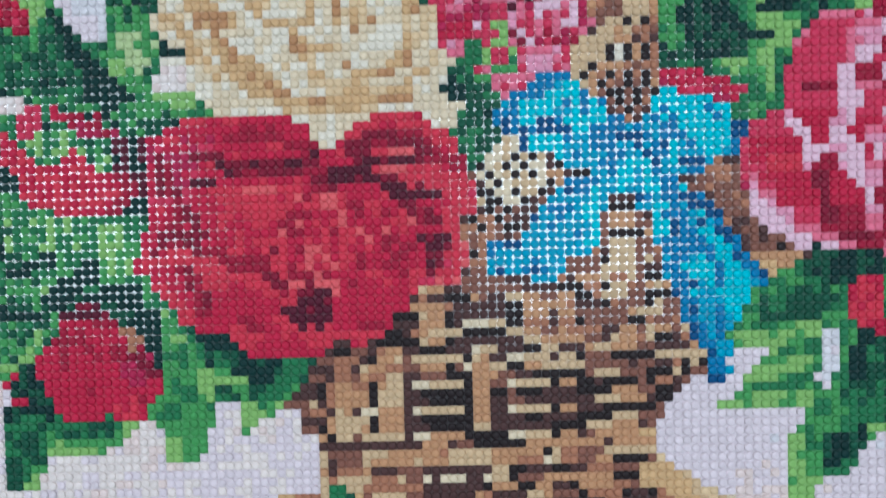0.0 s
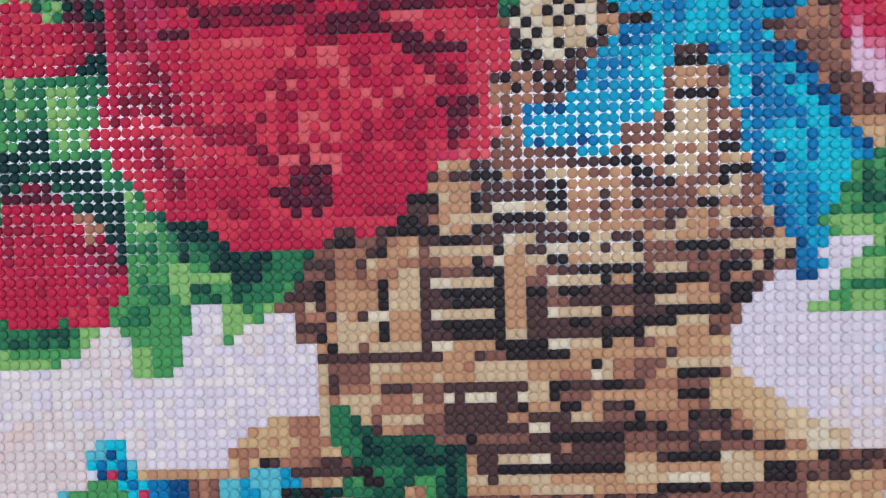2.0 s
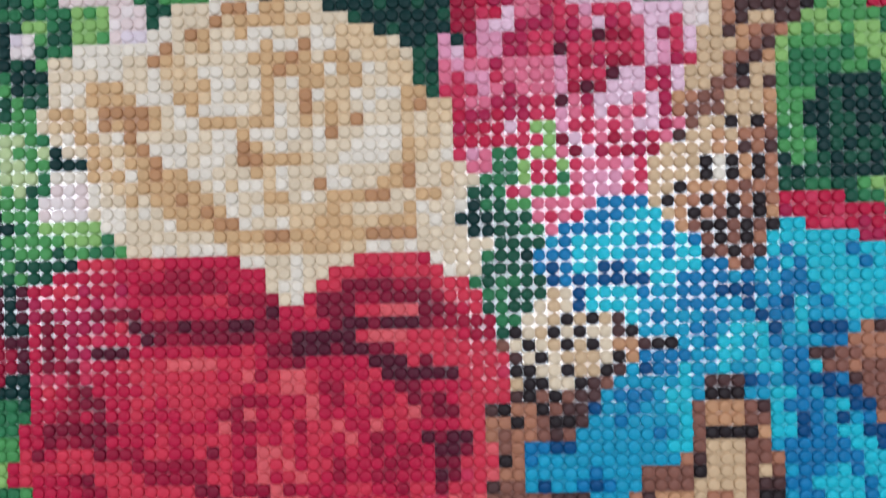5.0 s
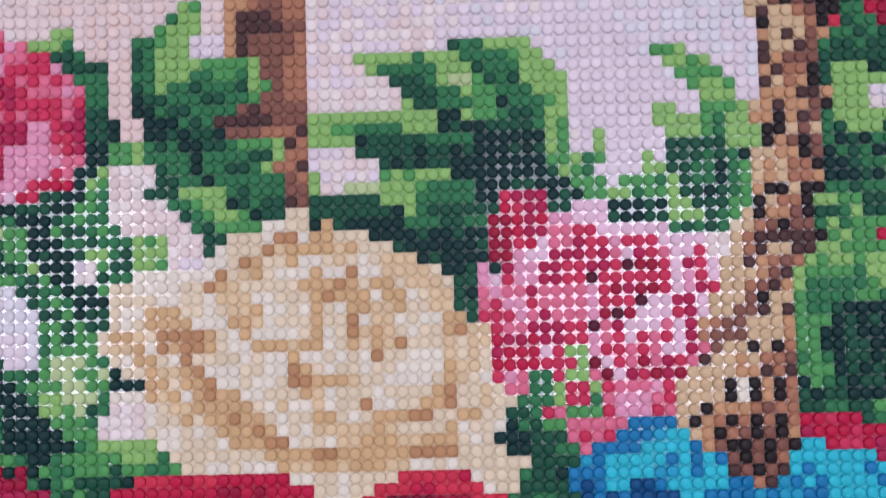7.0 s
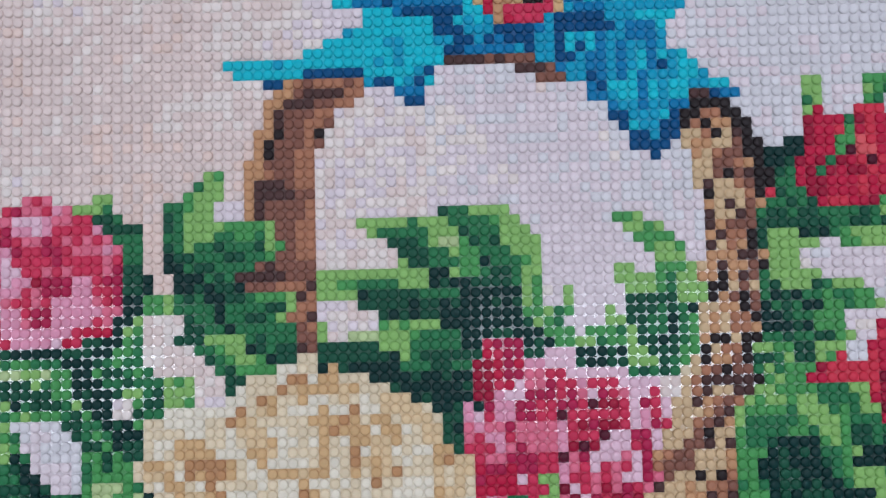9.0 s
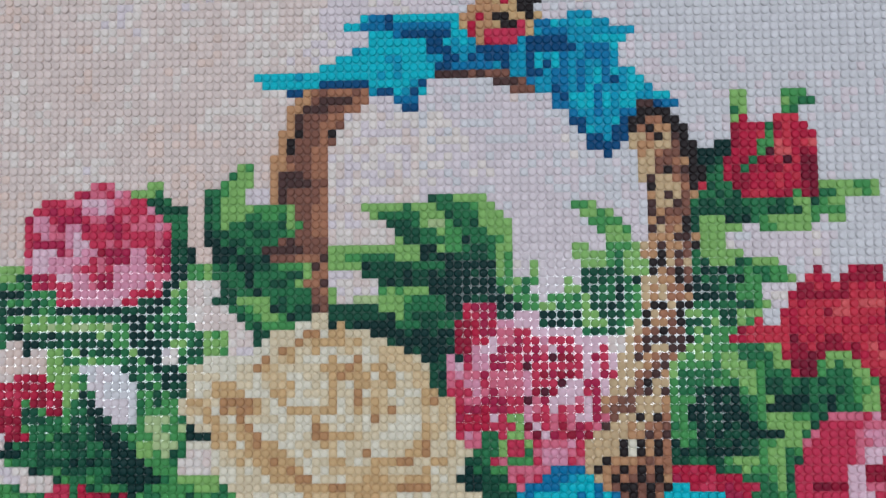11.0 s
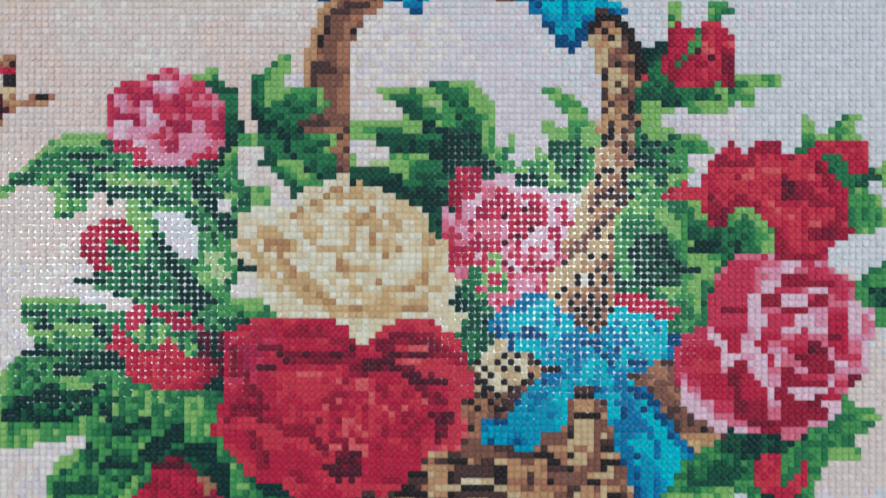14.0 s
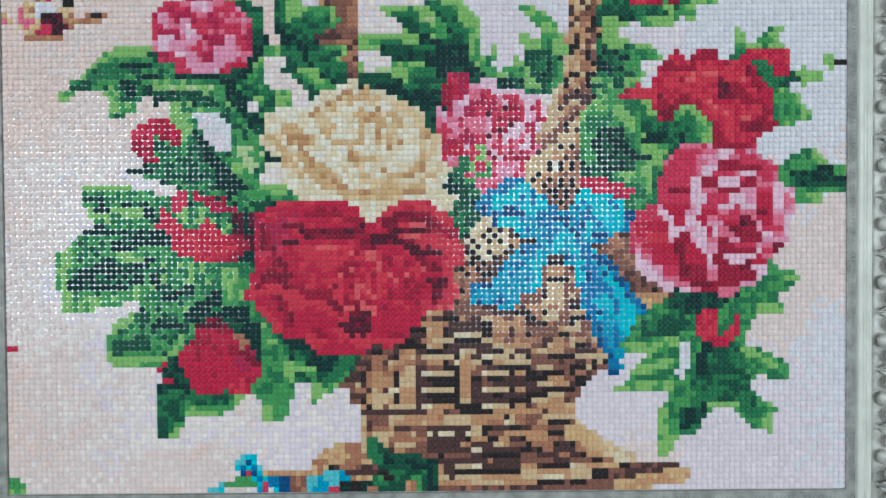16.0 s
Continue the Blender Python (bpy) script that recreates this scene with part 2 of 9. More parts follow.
# ground of the picture: blush at one side, lilac in the middle, pale blue up the other
for r in range(ROWS):
    for c in range(COLS):
        n = wander(c, r, 30, 1) * 0.35 + wander(c, r, 7, 2) * 0.2 + (random.random() - 0.5) * 0.3
        warm = 0.62 - c / 150 + n + 0.12 * (r > 60)
        cool = (c - 95) / 90 + (r - 60) / 140 + wander(c, r, 18, 3) * 0.4 + (random.random() - 0.5) * 0.5
        side = min(max((c - 112) / 26, 0), 1) * max(0, 1 - abs(r - 40) / 36)
        blush = wander(c - 140, r - 45, 16, 4) * 0.8 + 0.75 * side - 0.3 + (random.random() - 0.5) * 0.3
        key = "w4" if warm > 0.62 else "w0" if warm > 0.36 else "w3" if warm > 0.24 else "w2" if cool > 0.28 else "w1"
        tone[r, c] = TONES.index("w0" if blush > 0.18 else key)


# foliage behind the roses
area("rear_foliage", "g1 g2 g1 g2", [(42.1, 55.3), (47.6, 53.5), (51.2, 52.5), (46.2, 50.4), (46.2, 44.5), (44.5, 39.1), (46.3, 33.7), (51.3, 27.4), (58.5, 23.9), (65.7, 26.6), (62.1, 20.3), (56.7, 19.2), (45.9, 21.1), (44, 31.9), (31.3, 40.8), (30.4, 44.4), (38.5, 48.1)], 0, 0, 0.6, 2.2)
area("rear_foliage", "g0 g1", [(28.6, 49.8), (31.3, 44.4), (35, 42.2), (42.2, 42.7), (46.2, 48.1), (46.2, 51.7), (40.3, 53.5), (42.2, 48.1), (37.7, 44.5)])
area("rear_foliage", "g2 g1 g2 g3", [(26.3, 42.5), (34.3, 42.6), (40.9, 43.4), (45.2, 47.2), (46.1, 40.7), (44, 38.1), (44.6, 32.9), (40.4, 31.6), (35.8, 31.4), (32.3, 27.9), (29.5, 25.3), (25.5, 25.4)], 0, 0, 0.8, 1.6)
stroke("rear_foliage", "g0 g1", [(33.8, 31.5), (38.6, 34.3), (42.5, 32.9)], 1.8)
stroke("rear_foliage", "g4 g3", [(28.5, 33.2), (33.3, 35.8), (39.3, 36.3)], 1.8)
stroke("rear_foliage", "g0 g1", [(26.1, 39.2), (31.4, 38.4), (35.3, 35.7)], 1.8)
stroke("rear_foliage", "g4 g5", [(25.6, 28), (29.7, 29.2), (33, 27.8)], 1.8)
area("rear_foliage", "g1 g2", [(81.1, 52.7), (84.4, 55.8), (86.9, 53.8), (86.2, 50.3), (88.1, 49), (83.5, 46.2), (81.2, 46.6)])
area("bead_basket", "k1 k2", [(62.6, 23.5), (69.3, 27), (76, 32.4), (77.3, 34), (83.9, 35.2), (90.3, 33.7), (96.9, 38.7), (96.6, 26.4), (73.1, 20.4), (63.8, 19.2)])
area("bead_basket", "k2 k1 k2", [(75.7, 33.4), (79.9, 33.3), (81.9, 35.2), (81.1, 41.7), (83.4, 44.3), (81.2, 46.2), (83.5, 46.8), (87.1, 49.3), (93.1, 45.3), (89.2, 40.9), (87.8, 37.7), (84.1, 37.1), (84, 33.2), (90.3, 32.1), (76, 32.1)])
area("bead_basket", "k2 k3", [(97, 42.6), (102.1, 42.8), (104.9, 34.6), (109.5, 22.8), (104.3, 19.7), (92.9, 31), (96.2, 37.5)])
area("bead_basket", "k2 k3 k1", [(104.7, 45.6), (114.3, 46.9), (120.9, 35.5), (114.8, 32.1), (108.5, 42.3)])
area("rear_foliage", "g1 g2 g2", [(110.9, 55), (118.9, 58.6), (120.1, 51.6), (114.3, 46), (112.5, 51.8)])
area("rear_foliage", "g1 g2", [(113.5, 33.1), (125, 34.1), (126.8, 28.3), (114.1, 28.6)])

# basket handle
area("basket_handle", "k2 k3", [(61.7, 102), (68.9, 101.8), (68.9, 100.8), (67.9, 99.7), (66.6, 98.7), (65.6, 97.4), (65, 95.5), (64.3, 94.2), (64.1, 75), (58.9, 75), (58.9, 76), (59.8, 76.9), (61.7, 78.8), (61.1, 80.7), (56.9, 81.4), (57.3, 82.4), (59.2, 84.6), (59.8, 85.9), (59.2, 87.5), (57.9, 88.1), (57.4, 89.8), (57.5, 92.4), (58.4, 93.6), (58.4, 95.6), (59.1, 96.9), (59.5, 98.2), (60.4, 99.8), (61.1, 100.8)], 0.6, 0, 0.5, 2.2)
stroke("basket_handle", "k4", [(57.7, 88.5), (57.9, 92.3), (58.8, 95.6), (59.7, 97.9), (61.1, 101.1)], 1.6)
area("basket_handle", "k1 k2", [(61.7, 100.8), (64.3, 101.2), (67.6, 101.3), (66.6, 99.7), (63.7, 98.5), (62.4, 97.2), (60.4, 96.5), (59.8, 97.5)])
area("basket_handle", "k1", [(58.2, 91.7), (61.1, 91.8), (61.1, 90), (59.2, 89.9), (59.2, 88.1), (58.2, 88.1)], 0, 0, 0.2, 2.2)
area("basket_handle", "k1 k2", [(56.9, 81.4), (59.2, 83.9), (59.8, 82.7), (59.2, 81.4)])
dots("basket_handle", "k0", [(60, 96), (64, 96), (59, 95), (59, 94)])
dots("basket_handle", "k1", [(63, 81), (62, 80), (63, 78), (62, 75), (60, 77)])
area("basket_handle", "k1 k2", [(57, 81.4), (58.8, 83.6), (60.1, 84.1), (60.1, 82.3), (58.3, 81.1)])
area("basket_handle", "k1", [(58.2, 75.6), (61.2, 76.3), (63.4, 75.5), (63.2, 75), (58.7, 75)])
area("basket_handle", "k1 k2", [(76, 103.5), (86.1, 103.7), (87.3, 102.5), (89.3, 102), (90.1, 100.6), (88.1, 100.7), (86, 101.6), (83.8, 101.7), (83.8, 102.5), (76, 102.7)])
area("basket_handle", "k3 k4 k4 k3", [(99.9, 97.7), (101.1, 98.4), (104.8, 98.8), (106.6, 96.1), (107.7, 94.2), (108, 91.2), (108, 83.7), (107.5, 78.5), (106.7, 73.3), (105.6, 71.1), (104.5, 68.1), (104.1, 61.5), (104, 57), (102.1, 51.9), (101, 50.4), (100.3, 51.9), (98.5, 55.5), (94.1, 58.1), (96.3, 60), (97.8, 62.6), (99.7, 64.4), (99.3, 66.7), (99, 68.9), (100.5, 71.9), (100.9, 75.6), (101.6, 78.6), (101.7, 89.8), (101, 93.5), (99.9, 95.1)], 0, 0, 0.7, 1.6)
area("basket_handle", "k4 c2 k5", [(94.1, 57.6), (97.8, 62.4), (99.7, 64.1), (102.4, 65.9), (103.7, 65.5), (103.7, 59.2), (100.7, 55.5), (98.1, 55.2)], 0, 0, 0.6, 2.2)
area("basket_handle", "k2 k1 k2 k3", [(100.3, 58.5), (104.1, 61.5), (104, 57), (102.1, 51.9), (101.1, 50.4), (100.3, 51.9), (98.8, 55.2)])
area("basket_handle", "k0 k1", [(99.8, 97.9), (101.1, 99.5), (103.7, 99.6), (105.8, 97.4), (107.3, 94.8), (108.6, 92.2), (108.6, 90), (107.5, 90), (107, 93.5), (104.9, 96.8), (102.3, 97.6), (100.4, 95.9), (99.7, 95.9)])
area("basket_handle", "k2 k3 k2", [(102.8, 93.3), (106.4, 93.3), (106.3, 89.9), (104.9, 89.9), (102.8, 91.1)], 0, 0, 0.4, 1.5)
stroke("basket_handle", "k2 k1", [(105.4, 96.5), (105.8, 93.3)], 1.2)
area("basket_handle", "k5 c2", [(102.8, 90.4), (105.5, 90.4), (105.2, 87.9), (102.8, 87.9)], 0, 0, 0.3, 2.2)
area("basket_handle", "k5 k4", [(100.6, 95.1), (102.5, 95), (102.4, 90.4), (101, 90.4)], 0, 0, 0.3, 2.2)
area("basket_handle", "k5 c2", [(103.6, 95.1), (104.8, 95.1), (104.8, 93.5), (103.5, 93.5)], 0, 0, 0.2, 2.2)
stroke("basket_handle", "k2", [(104.9, 87.2), (106.6, 86.8)], 1.6)
stroke("basket_handle", "k2 k3", [(104.1, 82.1), (106.2, 81.8)], 1.6)
stroke("basket_handle", "k3 k2", [(105.1, 80.3), (104.7, 77.1)], 1.6)
stroke("basket_handle", "k5 c2", [(102.7, 87), (103.8, 86.1)], 1.5)
stroke("basket_handle", "k5 k4", [(101.3, 82.2), (102.7, 81.1)], 1.6)
stroke("basket_handle", "c2 k5", [(100.9, 77.9), (103.3, 76.8)], 1.8)
stroke("basket_handle", "k3 k2", [(102.6, 74.3), (104.3, 73.6)], 1.6)
stroke("basket_handle", "c3 k5", [(100.1, 72.9), (100.4, 70), (99, 67.9)], 2)
stroke("basket_handle", "k1 k2", [(100, 67.6), (102.1, 66.1)], 2.4)
stroke("basket_handle", "k1 k2", [(97.9, 64.4), (100, 63.7)], 2.2)
stroke("basket_handle", "k4 k5", [(102.5, 64.4), (103.8, 63)], 2.2)
dots("basket_handle", "k0", [(101, 98), (102, 98), (103, 98), (104, 98), (102, 98), (103, 98), (104, 98), (101, 97), (104, 97), (105, 97), (100, 96), (102, 96), (103, 95), (105, 96), (106, 96), (106, 94), (107, 94), (106, 93), (107, 93), (107, 92), (108, 92), (107, 91), (108, 91), (107, 90), (108, 90), (102, 89), (107, 89), (102, 87), (102, 86), (105, 83), (106, 83), (108, 83), (106, 85), (107, 85), (106, 84), (107, 84), (107, 86), (103, 81), (104, 81), (107, 82), (107, 81), (102, 80), (103, 80), (102, 79), (106, 79), (107, 79), (105, 78), (106, 78), (104, 77), (104, 76), (102, 75), (103, 75), (105, 75), (106, 75), (107, 76), (101, 74), (102, 74), (105, 74), (106, 74), (101, 73), (105, 73), (106, 72), (104, 72), (105, 72), (104, 71), (105, 71)])
dots("basket_handle", "k1", [(102, 89), (103, 85), (104, 85), (102, 84), (103, 84), (102, 83), (104, 82), (105, 80), (102, 72), (103, 72), (101, 71), (102, 71), (103, 71), (103, 70), (104, 69), (103, 69), (103, 68)])
dots("basket_handle", "k0 k0 k1", [(102, 70), (105, 70), (105, 70), (101, 69), (103, 68), (103, 67), (101, 65), (103, 65), (100, 62), (102, 62), (101, 60), (103, 60), (99, 59), (101, 59), (102, 59), (99, 58), (101, 58), (102, 58), (97, 57), (99, 56), (101, 56), (102, 56), (98, 55), (100, 55), (102, 55)])

# top ribbon
area("top_ribbon", "b3 b3 b2", [(55, 103.9), (62.8, 103.9), (62.9, 104.7), (65, 104.8), (65, 105.7), (67, 105.8), (67, 106.6), (70.9, 106.7), (70.9, 107.6), (69.1, 107.8), (68.9, 108.7), (66.1, 108.9), (66.1, 109.8), (68, 109.8), (68, 110.8), (79.9, 110.6), (79.9, 109.4), (81, 109.1), (81.2, 107.4), (81.6, 106.4), (77.3, 103.8), (76, 102.5), (75.7, 101.7), (75, 100.9), (75, 98.9), (73.3, 98.8), (73.1, 99.7), (72.1, 99.8), (71.9, 100.7), (70.2, 100.8), (68.9, 101.8), (55.9, 102.1), (55.9, 103.1), (55, 103.1)], 0, 0, 0.3, 2.2)
area("top_ribbon", "b1 b0", [(68, 109.8), (69.9, 110.7), (72.2, 110.7), (72.2, 108.7), (68, 108.8)])
area("top_ribbon", "b1", [(72.2, 109.7), (79, 109.6), (79, 107.8), (72.2, 107.7)])
area("top_ribbon", "b0", [(73.2, 108.7), (79, 108.6), (79, 107.6), (73.2, 107.7)])
area("top_ribbon", "b0", [(76.1, 107.7), (78, 107.6), (78, 105.7), (76.9, 105.7), (76.1, 106.7)])
area("top_ribbon", "b0", [(62.9, 102.7), (69, 102.6), (69, 101.8), (62.9, 101.9)])
area("top_ribbon", "b0", [(58.9, 101.9), (61, 101.9), (61, 101), (58.9, 101)])
area("top_ribbon", "b0", [(70, 101.8), (72.1, 101.7), (72.1, 100.7), (70, 100.8)])
area("top_ribbon", "b0 b1", [(72, 100.6), (75, 100.8), (75, 98.8), (73.1, 98.8), (73, 99.7), (72, 99.8)])
dots("top_ribbon", "b0", [(75, 102), (74, 101)])
area("top_ribbon", "b1 b0 b2", [(77, 106.6), (81.6, 106.5), (83.2, 106.5), (86.1, 106.4), (89.1, 108.9), (90.7, 109.7), (89.7, 104.9), (89.9, 101), (86.7, 103.5), (77, 103.7)], 0, 0, 0.6, 2.2)
area("top_ribbon", "b3 b2", [(90.7, 109.7), (91.4, 110.5), (92.7, 110.5), (92.7, 111.5), (95.7, 111.4), (95.8, 110.4), (97.8, 110.4), (97.9, 109.5), (100.8, 109.2), (100.8, 108.5), (99.9, 108.4), (99.7, 106.6), (98.9, 106.4), (98.8, 104.6), (99.8, 104.4), (99.8, 103.6), (101.8, 103.4), (101.9, 102.5), (102.8, 102.4), (102.8, 101.5), (104.7, 101.4), (104.8, 100.5), (100.5, 100.5), (100.1, 98.8), (99.1, 97.6), (98.7, 95), (96.8, 94), (95.9, 95.3), (94.9, 97), (94, 98.6), (92.8, 99.3), (92.2, 100.9), (91.2, 102.9), (89.6, 103.6), (88.7, 104.9), (88.7, 106.6)], 0, 0, 0.35, 2.2)
area("top_ribbon", "b1 b1 b2", [(88.9, 109.6), (90.9, 109.5), (90.9, 108.7), (94.9, 108.5), (95.2, 107.5), (96.8, 107.3), (97.8, 106.4), (97.8, 105.6), (96.4, 104.5), (95.5, 105.5), (95.2, 106.5), (92.9, 106.5), (88.7, 106.6), (87.8, 107.6)])
stroke("top_ribbon", "b0", [(88.4, 106.9), (92.8, 107)], 1.3)
area("top_ribbon", "b0 b1", [(90.9, 103.3), (92.2, 104.2), (92.8, 102.2), (92.8, 100.9), (93.1, 99.3), (94.3, 98.6), (94.9, 97), (95.9, 95.8), (96.8, 95.5), (97.8, 95.5), (98.5, 97.2), (99.2, 98.5), (100.5, 99.2), (100.7, 100.4), (104.7, 100.4), (105.9, 99.7), (106.7, 99.4), (106.6, 98.7), (104.3, 98.6), (101.7, 99.4), (100.6, 98.7), (99.7, 96.6), (98.9, 95.9), (98.7, 93.8), (97.8, 92.7), (97.1, 92.6), (96.8, 93.7), (95.8, 93.7), (94.9, 94.9), (94.9, 95.7), (93.8, 95.8), (93.8, 96.7), (92.8, 97.5), (92.9, 98.6), (90.8, 98.7)], 0, 0.4, 0.4, 2.2)
stroke("top_ribbon", "b1", [(92.3, 105.5), (92.2, 102.2)], 1.1)
stroke("top_ribbon", "b1", [(94.3, 104.5), (94.2, 101.8)], 1.1)
stroke("top_ribbon", "b1", [(97.3, 104.5), (97.2, 102.7)], 1.1)
stroke("top_ribbon", "b1", [(96.2, 101.4), (96.1, 98.6)], 1.1)
dots("top_ribbon", "b0", [(93, 106), (90, 104), (98, 102), (78, 105), (83, 105), (77, 104), (85, 106)])
area("top_butterfly", "c2 c1 k4", [(79.9, 109.7), (81, 111.4), (82.7, 112.7), (83.4, 115), (88, 117), (89.5, 114.2), (86.3, 113), (86.2, 112.2), (84.6, 111.3), (86.2, 110.4), (84.9, 109.6), (82.6, 109), (82.6, 106.6), (82.1, 106.7), (81.8, 109)])
area("top_butterfly", "p1 r3", [(80.9, 109.6), (82, 109.6), (81.9, 107.6), (80.9, 107.6)])
area("top_butterfly", "p1 r3", [(82.9, 108.2), (83.9, 109.5), (85.9, 109.5), (86.8, 107.9), (85.8, 107.6), (85.8, 106.5), (82.9, 106.6)])
dots("top_butterfly", "r3", [(82, 110), (85, 112)])
dots("top_butterfly", "k0", [(84, 110), (85, 110), (85, 109), (86, 109), (87, 112), (88, 112), (89, 112), (88, 111), (88, 110), (87, 113), (89, 113)])
dots("top_butterfly", "c1", [(87, 110), (86, 110), (85, 111), (89, 110), (88, 108)])
dots("top_butterfly", "p1", [(87, 109), (86, 108)])

# leaves above the pale rose
area("handle_leaf", "g1 g2 g2", [(52.6, 91.4), (54.9, 92.9), (55.2, 91.1), (54.1, 88.6), (53.3, 86.6), (53.8, 85.3), (55.1, 86.8), (57.4, 87.7), (59.9, 87.4), (60.1, 84.6), (57.3, 82.7), (56.8, 81.4), (61.3, 80.8), (61.3, 79), (60.2, 77.6), (62.2, 78), (61.7, 75.5), (59.7, 74.6), (56.7, 73.7), (55.9, 70), (54.6, 70.3), (54.4, 72.8), (52.9, 74.3), (52.2, 75.8), (49.9, 76.1), (49.9, 76.6), (51.7, 77.1), (53.2, 77.8), (51, 78.1), (49.7, 79.9), (50, 80.9), (52.8, 80.6), (52.8, 82.1), (51.3, 82.4), (49.8, 83.7), (49, 84.9), (49.1, 88.5), (50.6, 89.7)])
area("handle_leaf", "g4 g4 g3", [(51.2, 89.4), (52.6, 91.2), (54.9, 92.8), (55.1, 91.1), (54, 88.7), (53.2, 86.1), (52.9, 84.1), (51.3, 84.4)])
stroke("handle_leaf", "g4 g3", [(59.6, 87.1), (59.7, 84.9)], 1.6)
stroke("handle_leaf", "g0 g1", [(49.4, 84.4), (51.3, 83.1), (53.3, 82), (53.8, 79.8), (54.8, 78.6)], 1.8)
area("handle_leaf", "g1 g1 g0", [(53.3, 85.3), (56.3, 85.7), (56.8, 81.7), (55.2, 78.2), (53.2, 79.3)])
area("handle_leaf", "g3 g2 g1", [(52.7, 76.8), (57.7, 76.7), (60.4, 75.1), (56.2, 73.6), (55.4, 71.3)])
stroke("handle_leaf", "g1 g0", [(55.4, 73), (55.6, 70.3)], 1.8)
area("handle_leaf", "g3 g2", [(55.3, 80.7), (61.3, 80.8), (61.3, 79.3), (58.3, 79.1)])
dots("handle_leaf", "g0", [(57, 75), (59, 74), (52, 91)])
area("centre_leaves", "g1 g0 g1", [(65.1, 75), (80, 74.6), (80.4, 70), (79.8, 68.5), (78.6, 68.5), (77.2, 65.5), (73.7, 68.6), (70.7, 72.3), (65.1, 74.2)], 0, 0, 0.5, 1.6)
area("centre_leaves", "g1 g0 g1", [(72.8, 83), (78.7, 82.8), (84.3, 81.2), (84, 72.5), (77.9, 72.6), (72.9, 76.8), (68.8, 79), (67.8, 80.6)], 0, 0, 0.5, 1.6)
area("centre_leaves", "g2 g3", [(78.3, 87.8), (82, 87.7), (84.2, 84.8), (84.1, 81.2), (78.2, 82.3)], 0, 0, 0.4, 2)
area("centre_leaves", "g1 g2", [(80.6, 84.9), (84.2, 84.8), (84, 80.6), (80.7, 81.2)], 0, 0, 0.4, 2)
area("centre_leaves", "g0 g0 g1", [(78.4, 81.6), (84, 79.6), (83.8, 72.5), (79.9, 72.6), (78.5, 76.7)], 0, 0, 0.5, 1.6)
runs("centre_leaves", "g4", [(87, 68, 75), (88, 79, 82), (86, 69, 69)])
stroke("centre_leaves", "g2 g1", [(70.2, 86.5), (71.8, 86.5)], 1.2)
dots("centre_leaves", "g4", [(72, 86), (71, 85)])
stroke("centre_leaves", "g2 g1", [(73.4, 86.5), (74.9, 85.4)], 2.2)
stroke("centre_leaves", "g1", [(72.1, 85.5), (72.4, 84.4), (74.9, 84.4)], 1.3)
stroke("centre_leaves", "g4", [(75.4, 86.2), (78.8, 86.2)], 1.4)
stroke("centre_leaves", "g4 g5", [(75.7, 85.3), (78.8, 85.2)], 1.4)
stroke("centre_leaves", "g4", [(77.7, 84.3), (77.4, 83.1)], 1.8)
stroke("centre_leaves", "g1", [(73.3, 83.4), (75, 83.3)], 1.2)
stroke("centre_leaves", "g2 g1", [(75.4, 84.4), (76.7, 83.7)], 1.6)
dots("centre_leaves", "g0", [(75, 82), (75, 82)])
stroke("centre_leaves", "g1 g2", [(77, 88.3), (78.6, 88.3)], 1.2)
stroke("centre_leaves", "g4", [(82.6, 87.1), (84, 87.1)], 1.1)
stroke("centre_leaves", "g2 g1", [(78.8, 86.2), (81.6, 86.1)], 1.4)
stroke("centre_leaves", "g4", [(82.8, 86.1), (84.9, 85.9)], 1.3)
stroke("centre_leaves", "g4", [(83.7, 85), (84.9, 84.8)], 1.2)
stroke("centre_leaves", "g4 g4 g3", [(85.1, 84.7), (85, 78.3)], 1.9)
dots("centre_leaves", "g0", [(80, 83), (82, 80), (79, 80), (81, 80)])
stroke("centre_leaves", "g3", [(78.8, 84.9), (79.2, 82.3)], 1.6)
runs("centre_leaves", "g4", [(82, 65, 74), (80, 64, 67)])
runs("centre_leaves", "g3 g2", [(81, 65, 72)])
runs("centre_leaves", "g4", [(81, 64, 65), (81, 72, 74)])
runs("centre_leaves", "g2 g1", [(80, 68, 77), (80, 74, 76)])
runs("centre_leaves", "g1 g0", [(79, 69, 73)])
stroke("centre_leaves", "g1", [(72.4, 78.4), (74.7, 78.3)], 1.2)
dots("centre_leaves", "g0", [(73, 78), (68, 80)])
area("centre_leaves", "g3 g2", [(72.6, 77.6), (76, 77.8), (78, 76.2), (77.9, 74.4), (72.8, 74.8)], 0, 0, 0.4, 2)
stroke("centre_leaves", "g4 g3", [(71.1, 77.5), (75.7, 77.5)], 1.2)
runs("centre_leaves", "g4 g5", [(76, 67, 72)])
dots("centre_leaves", "g4", [(64, 76), (64, 77)])
runs("centre_leaves", "g1", [(75, 65, 70), (74, 65, 70)])
dots("centre_leaves", "g0", [(70, 75), (71, 74)])
dots("centre_leaves", "g4", [(70, 75), (71, 75), (72, 74)])
area("centre_leaves", "g1 g2", [(72.8, 74.8), (78.5, 74.6), (78.9, 72.6), (71.7, 72.8)], 0, 0, 0.4, 2)
stroke("centre_leaves", "g4", [(88.3, 80.6), (88.4, 79.5)], 1.2)
area("centre_leaves", "g4 g3", [(84.3, 79.1), (88.9, 79.5), (88.8, 77.7), (84.2, 77.6)], 0, 0, 0.4, 1.5)
stroke("centre_leaves", "g2", [(87.3, 78.5), (87.5, 77.5)], 1.4)
